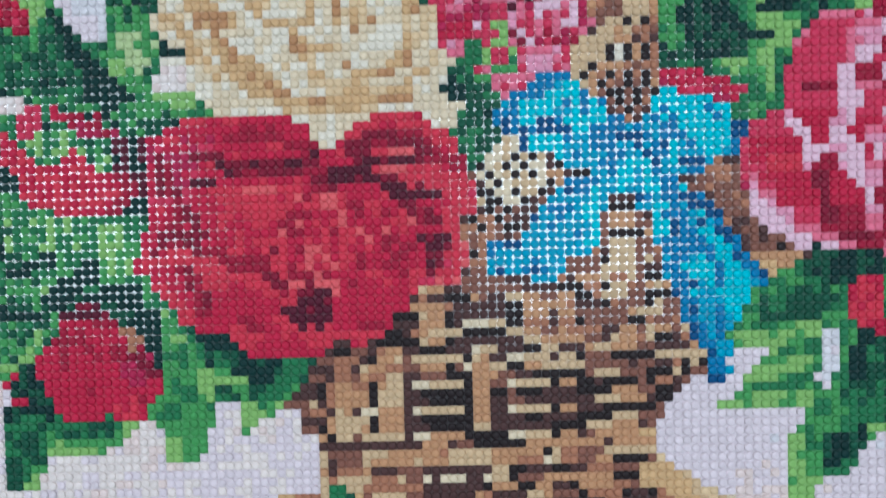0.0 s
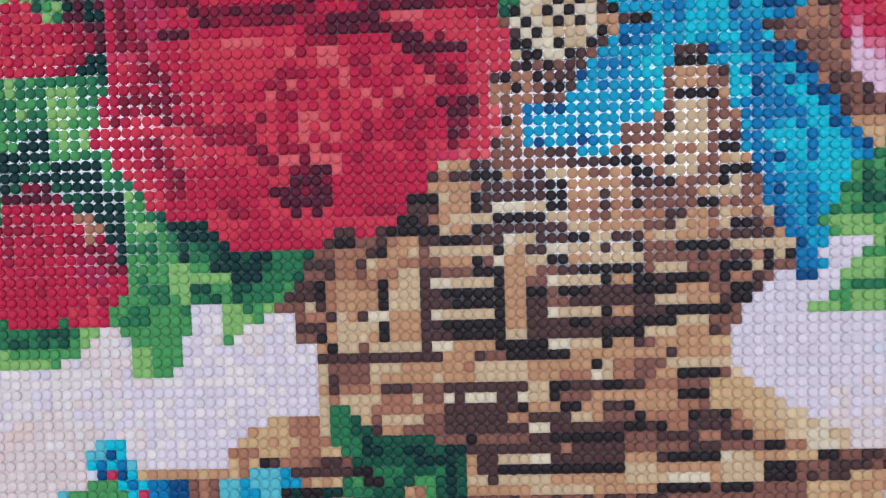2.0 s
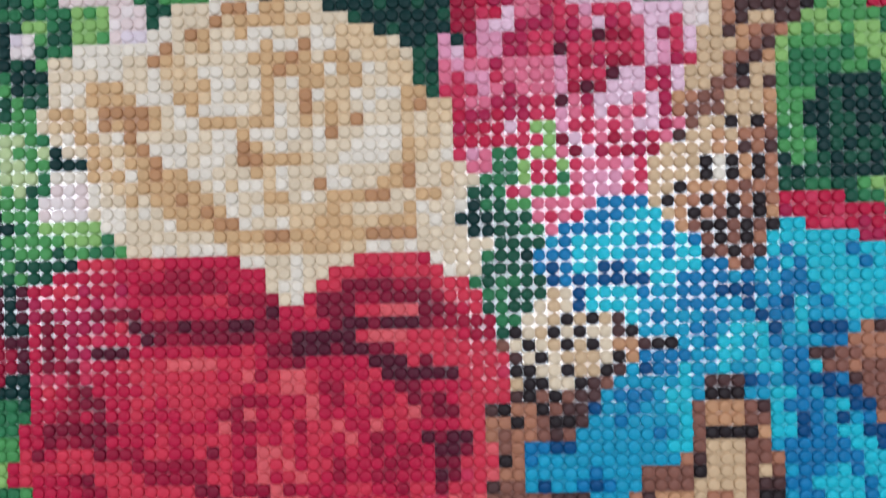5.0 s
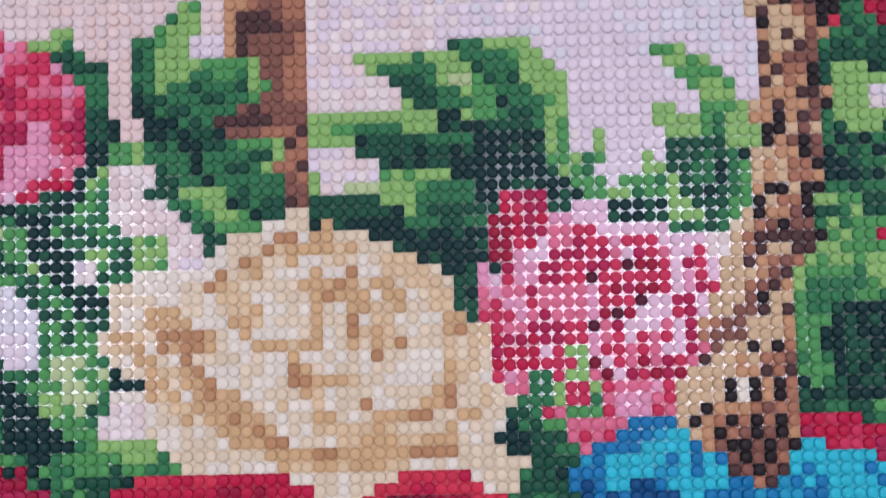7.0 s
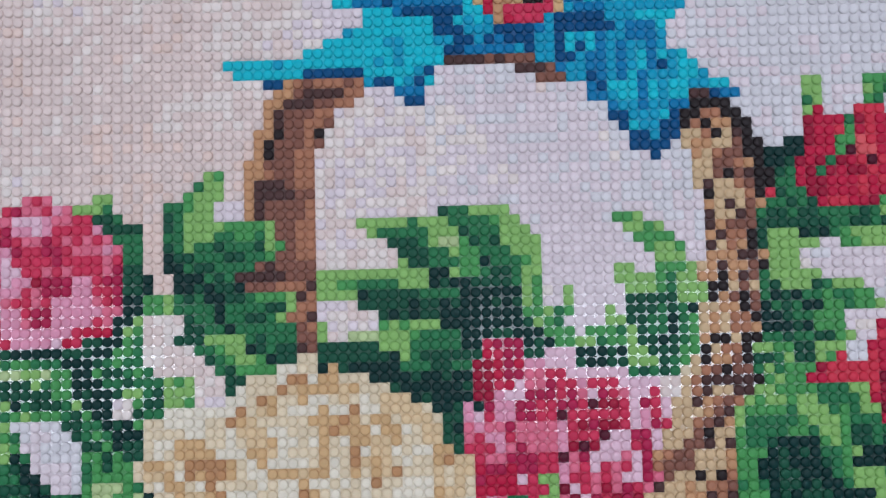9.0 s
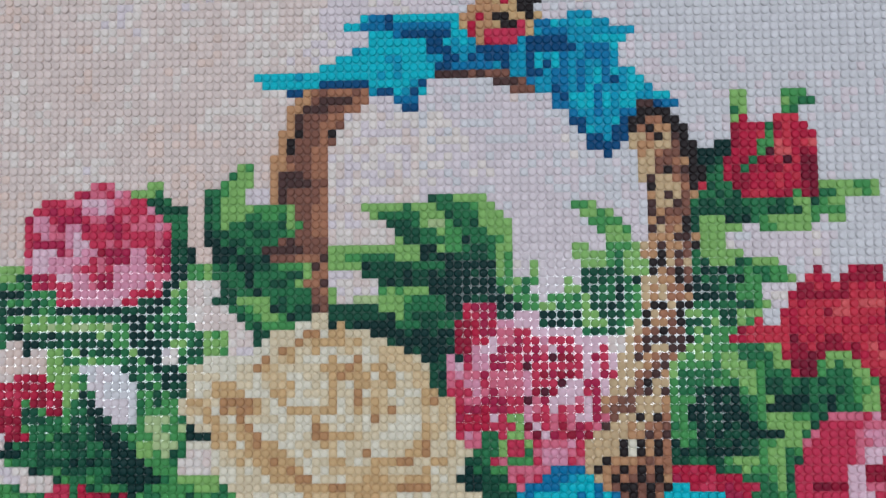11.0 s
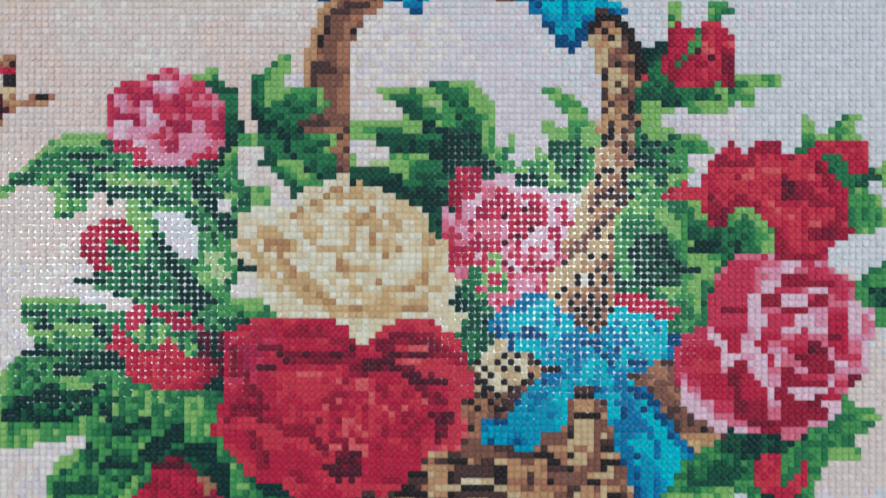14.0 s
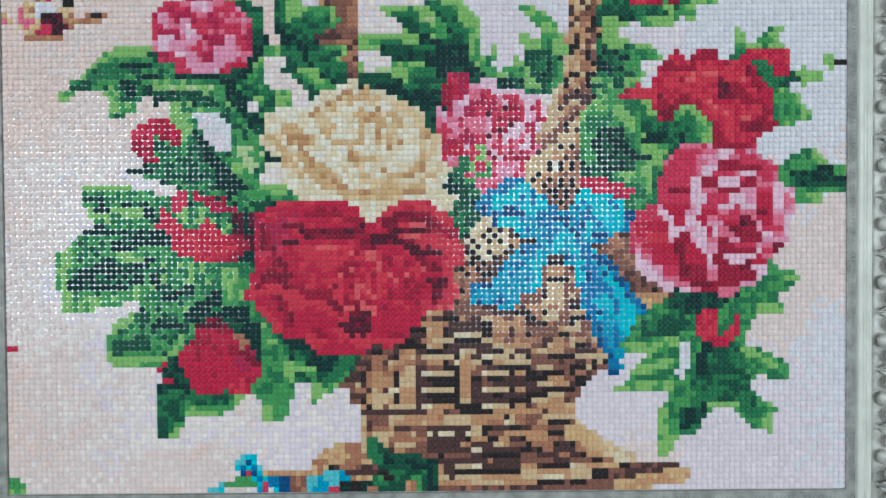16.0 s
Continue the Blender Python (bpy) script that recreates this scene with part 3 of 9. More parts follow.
area("centre_leaves", "g0 g1", [(84.2, 77.6), (88.3, 77.2), (88.4, 74.4), (93.8, 75), (93.7, 72.2), (88.1, 72.4), (84.1, 74)], 0, 0, 0.4, 1.5)
stroke("centre_leaves", "g3", [(87, 76.4), (88.8, 75.9)], 1.4)
stroke("centre_leaves", "g4", [(92.5, 78.6), (92.9, 77.3)], 1.4)
area("centre_leaves", "g3 g2", [(91.6, 77.1), (94.2, 77.3), (94.4, 75.3), (91, 75.3)], 0, 0, 0.4, 1.5)
stroke("centre_leaves", "g4 g3", [(90, 75.9), (91.1, 76.3)], 1.2)
dots("centre_leaves", "g3 g4", [(89, 75), (90, 75)])
dots("centre_leaves", "g0", [(93, 74), (89, 74), (90, 74)])
area("centre_leaves", "g4 g3", [(93.1, 87.6), (95.6, 87.6), (98.2, 86.6), (99.7, 84.4), (100.2, 82.3), (99.8, 81), (97.2, 82.4), (96.3, 84.2), (94.3, 86.1)], 0, 0, 0.3, 2)
area("centre_leaves", "g4", [(93, 82.7), (94.7, 82.7), (96.9, 80.6), (96.8, 79.5), (94, 79.9), (93, 81.2)], 0, 0, 0.2, 2)
area("centre_leaves", "g2 g3", [(97, 82.9), (99, 82.8), (99.1, 79.2), (96.8, 79.3)], 0, 0, 0.4, 2)
area("centre_leaves", "g2 g1", [(94.3, 79.9), (99.1, 79.7), (99.5, 76.2), (98.8, 72.1), (93.7, 72.2), (94.9, 76.3)], 0, 0, 0.5, 1.6)
area("centre_leaves", "g3 g2", [(99.1, 79.2), (101.6, 78.6), (100.9, 73.1), (98.8, 73.1)], 0, 0, 0.4, 1.6)
stroke("centre_leaves", "g4", [(99.8, 80.2), (101.7, 80.1)], 1.7)
dots("centre_leaves", "g0", [(100, 78), (98, 77), (98, 76), (97, 75)])
stroke("centre_leaves", "g1", [(94.5, 79.3), (96.6, 79.3)], 1.1)
stroke("centre_leaves", "g4", [(94.4, 75.3), (94.6, 74.2), (96.3, 73.7)], 1.3)
stroke("background", "w3 w4", [(95.4, 75.5), (95.7, 74.3)], 1.2)

# left leaves
area("left_leaves", "g2 g3 g1 g3 g2", [(17.4, 78.3), (18.9, 79.8), (25.9, 80.4), (28.2, 78.6), (30.6, 76.7), (33.7, 75.1), (38.3, 75.1), (42.9, 76.6), (44.4, 79.7), (45.9, 81.9), (47.1, 82.3), (47.5, 80.4), (50.5, 81.1), (51.3, 80.2), (50.2, 77.7), (51.3, 76.4), (47.5, 75.5), (46.7, 73.6), (51.7, 73.6), (51.7, 70.5), (46.8, 70.5), (46.8, 66), (47.2, 60), (45.3, 55.5), (50.6, 54.7), (53.7, 52.9), (46.1, 51.7), (40.7, 54), (36.9, 54.3), (33.1, 54.7), (28.5, 56.6), (22.7, 58.5), (25.3, 59.2), (27.6, 61.5), (31.5, 63), (32.2, 68.3), (30.6, 71.4), (26.8, 72.9), (22.2, 68.3), (19.1, 68.3), (19.8, 71.4), (22.1, 74.4), (17.4, 74.8)], 0, 0, 0.8, 1.6)
area("left_leaves", "g2 g3 g1", [(10.4, 71.7), (13.8, 75.7), (17.9, 79.2), (19.9, 80.6), (26, 80.6), (29, 78.1), (31, 75.6), (30, 71), (25.9, 72.6), (23.9, 71.1), (21.8, 69.6), (19.8, 69.1), (19.3, 73.1), (16.8, 74.2), (13.7, 72.6)], 0.3, 0, 0.6, 2.2)
stroke("left_leaves", "g4 g3", [(10.9, 72), (14.8, 74.7), (18.9, 79.2), (22.5, 80.4)], 1.6)
stroke("left_leaves", "g1 g0", [(14.8, 74.2), (20.4, 77.7), (29, 77.3)], 2)
stroke("left_leaves", "g4", [(19.8, 69.6), (19.3, 72.6)], 1.6)
stroke("left_leaves", "g0 g1", [(27.4, 72.1), (32, 72.6)], 1.6)
stroke("left_leaves", "g0 g0 g1", [(25.2, 78.2), (31.3, 77.8), (36, 75.7), (43.7, 76.2)], 1.8)
stroke("left_leaves", "g0 g0 g1", [(40.6, 74.4), (42.9, 70.6), (46.2, 66)], 2.2)
stroke("left_leaves", "g0 g0 g1", [(34.9, 64.1), (37.5, 58.5), (43, 56.6)], 2)
stroke("left_leaves", "g0 g0 g1", [(36.9, 61.5), (41.5, 55.5)], 1.8)
stroke("left_leaves", "g0 g0 g1", [(22.1, 74.1), (26, 72.9)], 1.5)
stroke("left_leaves", "g0 g0 g1", [(38.3, 70.6), (40.7, 68.3)], 1.4)
stroke("left_leaves", "g0 g0 g1", [(31.4, 71.4), (36, 70.6)], 1.3)
stroke("left_leaves", "g0 g0 g1", [(44, 83.5), (44.4, 78.9)], 1.6)
stroke("left_leaves", "g0 g0 g1", [(26.9, 58.1), (30, 56.2)], 1.4)
area("left_leaves", "g4 g3", [(44.8, 79.7), (47.1, 81.9), (48.2, 80.4), (46.3, 77.4), (44.8, 77.4)])
area("left_leaves", "g4 g3 g4", [(30.7, 67.6), (33.3, 69.4), (35.7, 63.8), (32.6, 63.4)])
area("left_leaves", "g4 g3 g5", [(41.8, 64.5), (46.8, 61.9), (44.2, 55.5), (40.7, 58.5)])
area("left_leaves", "g3 g4", [(26, 75.2), (32.9, 74), (32.2, 72.1), (26.7, 73.7)])
area("left_leaves", "g4 g3", [(44.5, 72.1), (51.3, 73.4), (51.3, 70.9), (46, 70.5)])
area("left_leaves", "g3 g4", [(45.2, 81.2), (49.8, 81.1), (49.8, 78.9), (46.7, 78.1)])
area("left_leaves", "g4 g3", [(19.8, 70.6), (22.1, 73.7), (22.9, 71.4), (20.6, 68.5)])
area("left_leaves", "g3 g4", [(32.9, 74.8), (40.6, 74.7), (39.9, 72.8), (33.7, 72.5)])
area("left_leaves", "w2 w1", [(34.1, 68.7), (38.2, 69.2), (41.3, 66), (41.5, 61.9), (39, 61.5), (36.1, 64.5)])
area("left_leaves", "w1 w3", [(44.1, 70.6), (46.4, 70.5), (46, 68.3), (44.5, 69)])
area("left_leaves", "w0 w1", [(47.1, 77.7), (50.2, 78.1), (52.1, 76.2), (52.8, 73.9), (55.1, 72), (55.9, 70.1), (52.1, 70.5), (51.7, 73.6), (47.9, 73.9)])
dots("left_leaves", "g1", [(52, 68), (55, 70), (55, 71)])
area("left_leaves", "w0 w1", [(35.6, 72.9), (37.7, 72.5), (37.6, 71.2), (35.9, 71.3)])
area("left_pink_rose", "p2 p1 p2 p2", [(27, 85.9), (28.9, 88.6), (32, 89.3), (35.5, 90.6), (39.7, 90.4), (42.8, 88.8), (44, 86.5), (45.8, 84.1), (44.8, 80.4), (43.7, 77.8), (39.8, 76.3), (36, 75.1), (34.1, 75.2), (31.4, 76.7), (29, 77.8), (27.5, 80.5), (26.8, 82.4)], 0, 0, 0.4, 1.5)
area("left_leaves", "g2 g1 g2", [(41.2, 88), (43.2, 90.6), (44.1, 88.9), (46.8, 88.1), (47, 83.5), (46.5, 82.9), (45.7, 84.5), (44.2, 86.1), (42.2, 87.2)])
stroke("left_leaves", "g0 g1", [(46.5, 83), (46.2, 80.5), (43.7, 78.1), (41.1, 75.9)], 2.2)
stroke("left_leaves", "g4", [(40.6, 89.2), (43.2, 90.2)], 1.2)
area("left_bud", "r3 p1 r2", [(22.6, 65.3), (24.1, 66.8), (27.2, 67.9), (29.9, 67.9), (31.5, 65.3), (32.2, 63), (31.1, 62.6), (29.9, 64.5), (28.4, 65.3), (26.8, 64.5), (26.5, 62.3), (28, 60.6), (27.3, 59.8), (25, 60.1), (23, 62.4)])
area("left_leaves", "g1 g2 g3", [(27.6, 64.5), (31.5, 62.9), (36.1, 61.5), (37.8, 57.6), (35.5, 55.3), (28.5, 56.8), (23, 57.9), (22.6, 58.7), (26.1, 59.2), (28.4, 60.6), (27, 62.9)], 0, 0, 0.7, 1.5)
stroke("left_leaves", "g0", [(22.7, 58.4), (26.3, 58.5)], 1.4)
stroke("left_leaves", "g4 g3", [(26.7, 64.5), (27.6, 64.9), (27.2, 62.6)], 1.3)
stroke("left_leaves", "g0 g1", [(34.2, 64.5), (36.1, 62.6), (37.5, 58.5)], 2.2)
stroke("left_leaves", "g0 g1", [(38.4, 56.2), (42.3, 54.7)], 1.6)
area("rear_foliage", "g1 g2 g0", [(26.7, 53.6), (36.7, 54.5), (45.3, 50.7), (45.8, 42.1), (39.3, 41.2), (30.7, 42), (26.8, 47.2)])
area("left_red_bud", "g0 r0 g0", [(40.6, 51.1), (45.3, 50.7), (45.5, 44.2), (42.7, 43.8), (41, 47.2)], 0, 0, 0.4, 2.2)
area("left_red_bud", "r4 r3 r4 r3", [(27, 53), (28.5, 51.9), (30.2, 49.9), (32, 48.7), (34.1, 47.4), (36.3, 49.8), (38, 49.3), (38.9, 47), (41.4, 46.7), (43.6, 46), (43.2, 43.8), (41, 42.4), (38, 41.5), (35, 41.9), (32, 42.3), (30.7, 44), (28.9, 45.7), (27, 47.4)], 0, 0.3, 0.4, 2)
stroke("left_red_bud", "r2", [(41.9, 46.4), (43.2, 45.1), (41, 42.8)], 1.3)
stroke("left_red_bud", "p1 r4", [(27.4, 51.9), (27.7, 48)], 1.3)
area("left_red_bud", "r3 p1", [(29.2, 53.2), (30.5, 54), (33.4, 53.4), (33.4, 51.6), (30.2, 51.3)])
area("left_red_bud", "r3 r2 p0", [(34.5, 53.5), (36.7, 54.1), (39.7, 53), (41.7, 51.5), (41, 50.5), (38.4, 50.6), (36.7, 51.7)])
area("left_red_bud", "g3 g2 g4 g2", [(30.2, 51.1), (34.1, 51.8), (36.7, 51.5), (39.3, 50), (40.7, 48.1), (39.7, 47.2), (38.2, 49.3), (36.4, 49.8), (34.1, 47.9), (31.9, 49.6)], 0, 0, 0.6, 1.4)
dots("left_red_bud", "g4", [(31, 50), (32, 49), (35, 49), (40, 48)])
area("left_leaves", "g2 g3 g1", [(40.7, 54), (45.3, 55.5), (50.6, 54.6), (53.7, 52.7), (49.1, 51.6), (45.3, 50.6), (43.1, 51)])
stroke("left_leaves", "g0 g1", [(45.7, 51.7), (53.7, 52.3)], 1.3)
stroke("left_leaves", "g4", [(47.2, 55.5), (50.6, 54.4)], 1.4)
area("left_pink_rose", "p2 p1 p2 p3", [(26.9, 83.8), (26.9, 85.3), (29.1, 88.2), (32.4, 88.4), (33.9, 89), (35.4, 90.3), (39.4, 90.3), (41.2, 88.6), (43.2, 87), (45.4, 84.4), (44.9, 80), (43.6, 78.2), (42.1, 77.3), (38.5, 76.6), (36.1, 75.2), (33.5, 75.2), (31.1, 77), (28.5, 78.3), (27.7, 82)], 0, 0, 0.4, 1.6)
stroke("left_pink_rose", "p1 p0 p2", [(33.8, 88.9), (37, 88.9)], 1.2)
stroke("left_pink_rose", "p1 p0 p2", [(32.1, 87.9), (34.1, 87.6)], 1.4)
stroke("left_pink_rose", "p0 p1", [(30.2, 86.8), (33.9, 86.9)], 1.3)
stroke("left_pink_rose", "p1 p0", [(31, 86), (33.1, 85.6)], 1.2)
dots("left_pink_rose", "p0", [(27, 86), (28, 85), (32, 80)])
dots("left_pink_rose", "p0", [(32, 85), (31, 83), (29, 83)])
stroke("left_pink_rose", "p1", [(27.5, 84.7), (28.4, 83.6)], 1.4)
stroke("left_pink_rose", "p0 p1", [(27.3, 82.9), (31, 82.9)], 1.2)
area("left_pink_rose", "p1 p1 p2", [(37.8, 88.8), (40, 89.3), (42.9, 85.9), (42.8, 83.2), (40, 83.5), (38.4, 86.6)], 0, 0, 0.5, 1.3)
stroke("left_pink_rose", "p1 p0 p2", [(35.6, 86.9), (37.8, 86.9)], 1.2)
stroke("left_pink_rose", "p0 p1", [(34.5, 85.8), (38.7, 85.5)], 1.3)
stroke("left_pink_rose", "p0 p1", [(35.8, 84.8), (38.8, 84.7)], 1.2)
stroke("left_pink_rose", "p0 r2", [(36.8, 82.8), (39.3, 82.8)], 1.2)
stroke("left_pink_rose", "p0", [(38, 81.9), (39.3, 80.8)], 1.5)
stroke("left_pink_rose", "p1 p0 p2", [(34.6, 79.7), (38.3, 79.8)], 1.3)
dots("left_pink_rose", "p0", [(37, 78), (36, 78)])
stroke("left_pink_rose", "p0", [(28.5, 80.1), (29.7, 78.8)], 1.5)
stroke("left_pink_rose", "p1", [(30.7, 77.9), (32.9, 76.5)], 1.4)
stroke("left_pink_rose", "p0", [(33.7, 75.5), (35.9, 75.5)], 1.3)
stroke("left_pink_rose", "p1 r3", [(39.2, 76.8), (42.9, 77.6)], 1.3)
stroke("left_pink_rose", "p0", [(44.1, 83.2), (44.3, 80.2)], 1.2)
stroke("left_pink_rose", "p3 p4", [(34.8, 87.9), (37.8, 88)], 1.3)
stroke("left_pink_rose", "p3 p3 p4", [(28.9, 86), (29.7, 84.9)], 1.6)
stroke("left_pink_rose", "p3 p3 p4", [(33.4, 85.6), (32.9, 83.5), (34.7, 82.8)], 1.7)
stroke("left_pink_rose", "p3 p3 p4", [(27.9, 81.9), (34.7, 81.8)], 1.2)
stroke("left_pink_rose", "p3 p3 p4", [(28.5, 80.9), (31.2, 80.9)], 1.2)
area("left_pink_rose", "p3 p3 p4", [(39.5, 83.2), (42.1, 82.6), (42.1, 80.3), (39.8, 80.3)], 0, 0, 0.3, 2.2)
stroke("left_pink_rose", "p3 p4", [(31.7, 80.1), (34.2, 78.6)], 1.8)
stroke("left_pink_rose", "p3 p3 p4", [(38.8, 80.1), (39.6, 78.2), (41.7, 79.3)], 1.7)
stroke("left_pink_rose", "p3 p4", [(34.8, 77.5), (38.5, 76.9)], 1.6)
area("left_red_bud", "r3 r2 p1 r3", [(22.8, 64.9), (24.6, 66.7), (27.2, 68.1), (29.9, 68.1), (31.2, 66.7), (32.4, 63.1), (30.5, 63.1), (29, 64.5), (27.2, 64.5), (26.7, 62), (28, 59.8), (25.1, 59.8), (24.3, 61.3), (22.8, 62.7)], 0, 0, 0.5, 1.3)
area("left_leaves", "g2 g3 g1", [(27.1, 64.6), (28.7, 64.4), (30.2, 63.1), (31.3, 60.2), (28.4, 59.5), (26.9, 61.6)], 0, 0, 0.5, 1.4)
area("background", "w4 w0", [(23.3, 71.4), (28, 70.1), (31.3, 69.7), (30.5, 68.3), (23.4, 68.1)], 0, 0, 0.3, 2.2)
area("left_leaves", "g3 g2 g3", [(17, 77), (19.9, 80), (25.7, 80.3), (27.4, 78), (31, 77.6), (31.8, 75.2), (28.3, 74.8), (23.3, 74.8), (20.8, 75.8)], 0, 0, 0.4, 1.6)
stroke("left_leaves", "g4", [(17.8, 78.1), (20.3, 80), (25.7, 79.9)], 1.2)
stroke("left_leaves", "g0", [(22, 77.6), (26.2, 77.6)], 1.2)
stroke("left_leaves", "g0 g1", [(24.1, 76.1), (26.5, 75.4), (28.3, 75.8)], 1.4)
stroke("left_leaves", "g1 g0", [(22.5, 73.3), (24.3, 74.9)], 1.6)
area("left_leaves", "g1 g0 g2", [(21.2, 73.6), (24.3, 74.4), (25, 73.3), (23.2, 70.1), (21.2, 70.1)], 0, 0, 0.5, 1.4)
stroke("left_leaves", "g4 g3", [(19.5, 73.5), (20.4, 70.1), (22.7, 69.6)], 1.6)
area("left_leaves", "g3 g2", [(12.4, 74.5), (17.4, 76.6), (19.2, 76), (16.2, 73.1), (12.4, 73.2)], 0, 0, 0.4, 1.5)
stroke("left_leaves", "g1", [(13, 73.7), (15.7, 74)], 1.2)
stroke("left_leaves", "g2", [(16.5, 75.8), (18.9, 76)], 1.2)
area("left_leaves", "g3 g2 g3 g4", [(27.9, 74.7), (40.9, 75.5), (41.7, 69.7), (37.6, 69.1), (31.7, 69.9), (27.5, 72.4)], 0, 0, 0.5, 1.5)
stroke("left_leaves", "g1 g0", [(27.5, 72.6), (32.4, 72.6)], 1.2)
stroke("left_leaves", "g0 g1", [(29.6, 71.7), (31.4, 71.6)], 1.1)
stroke("left_leaves", "g4 g5", [(28.3, 73.8), (37.5, 73.4)], 1.1)
stroke("left_leaves", "g1", [(33.4, 72.4), (37.6, 70.7)], 1.8)
dots("left_leaves", "g0", [(27, 70), (31, 69), (34, 70), (40, 71), (41, 70)])
stroke("left_leaves", "g0 g1", [(40.4, 74.6), (41.3, 72.1)], 1.8)
stroke("left_leaves", "g1 g0", [(31.8, 75.4), (40.4, 75.5)], 1.2)
stroke("left_leaves", "g4", [(31.1, 69.7), (32.8, 66)], 1.8)
area("left_leaves", "g2 g1 g2", [(25.6, 59.5), (34.3, 60.2), (36.8, 62.6), (37.8, 57.5), (30.2, 56.5), (27.5, 57.5)], 0, 0, 0.5, 1.5)
stroke("left_leaves", "g0", [(23.3, 58.5), (25.3, 58.4)], 1.2)
stroke("left_leaves", "g0", [(34.9, 64.7), (36.6, 62.6), (37.3, 60)], 1.4)
stroke("left_leaves", "g0 g1", [(33.5, 57.3), (38.5, 57.2)], 1.2)
stroke("left_leaves", "g0", [(38.5, 56.9), (42.8, 55.6)], 1.4)
area("left_leaves", "g1 g2", [(32.4, 65.1), (34.7, 65.1), (36.2, 60.2), (33.5, 59.4)], 0, 0, 0.5, 1.4)
area("background", "w4 w0", [(46.8, 90.4), (48.8, 89.3), (48.8, 84.2), (50.7, 82), (47.6, 82.2), (46.9, 85.6)], 0, 0, 0.3, 2.2)
area("background", "w3 w0", [(50.2, 79.4), (53.1, 77.5), (51.7, 77.3), (52.1, 74.7), (54.5, 73.3), (54.6, 70.5), (51.8, 70.6), (51.7, 73.2), (48, 73.4), (46.6, 74.8), (46.6, 78), (49, 79.5)], 0, 0, 0.3, 2.2)
area("background", "w1", [(54.4, 89.9), (57, 89.9), (57, 87.8), (54.4, 86.2), (53.1, 86.2), (53, 88.1)], 0, 0, 0.2, 2.2)
area("handle_leaf", "g4 g4 g3", [(50.8, 90.9), (52.3, 92), (53.7, 93.2), (55.1, 92.9), (55.1, 91.1), (53.9, 88.1), (52.9, 83.8), (51.1, 85.4), (49.9, 88.8)], 0, 0, 0.3, 2.2)
stroke("handle_leaf", "g1 g2", [(49.3, 89), (49.4, 84.8), (50.7, 83.5)], 1.3)
stroke("handle_leaf", "g2", [(50.4, 88.8), (50.6, 85.8)], 1.2)
dots("handle_leaf", "g2", [(52, 91), (50, 89)])
area("handle_leaf", "g1 g2 g1", [(52.9, 85.7), (55.1, 86.3), (57.3, 87.8), (59.6, 88), (60, 86.2), (58, 84), (56.8, 81.9), (55.1, 80.4), (51.7, 82), (51.1, 84.9)], 0, 0, 0.4, 1.6)
stroke("handle_leaf", "g2 g3", [(55.5, 86.7), (59.4, 87.6)], 1.7)
stroke("handle_leaf", "g4", [(59.6, 87.8), (59.8, 85.6)], 1.2)
dots("handle_leaf", "g0", [(49, 84), (50, 83), (51, 82), (52, 82), (53, 81), (53, 80)])
area("handle_leaf", "g1 g2 g1", [(50.9, 80), (54.4, 80.6), (61.3, 80.8), (61.3, 79.2), (59.4, 77.2), (58.7, 75.4), (57.2, 75.5), (55.8, 77.4), (50.9, 78.2)], 0, 0, 0.4, 1.6)
runs("handle_leaf", "g3", [(80, 58, 61)])
dots("handle_leaf", "g4", [(61, 80), (61, 79), (60, 78)])
stroke("handle_leaf", "g0", [(54.4, 80.2), (54.5, 78.6)], 1.1)
dots("handle_leaf", "g0", [(55, 77), (57, 75), (59, 74), (64, 73)])
runs("handle_leaf", "g1", [(76, 50, 52)])
stroke("handle_leaf", "g4", [(53.2, 76.7), (56.2, 76.7)], 1.2)
area("handle_leaf", "g2 g1", [(51.9, 76.2), (55.3, 75.9), (55.7, 72.5), (53.8, 73.5)], 0, 0, 0.4, 2.2)
stroke("handle_leaf", "g3 g4", [(54.5, 75.6), (56.5, 75.6), (56.8, 72.8)], 1.3)
stroke("handle_leaf", "g3 g4", [(57.7, 74.5), (59.1, 73.6)], 1.6)
stroke("handle_leaf", "g1", [(55.3, 73.3), (55.6, 70.1)], 1.2)
dots("handle_leaf", "g1", [(56, 72)])
area("handle_leaf", "g4 g3", [(49.6, 72.9), (51.9, 72.8), (51.9, 69.9), (49.4, 69.9)], 0, 0, 0.3, 2.2)
area("handle_leaf", "g2 g1", [(47, 72.7), (49.4, 72.7), (49.5, 69.4), (46.7, 69.1)], 0, 0, 0.4, 2.2)
stroke("basket_handle", "k1 k2", [(57.3, 82.1), (59.9, 82.4)], 1.8)
stroke("basket_handle", "k1", [(58.4, 91.4), (58.5, 88.2)], 1.1)
stroke("basket_handle", "k1", [(58.5, 91.4), (60.9, 90.5)], 1.6)

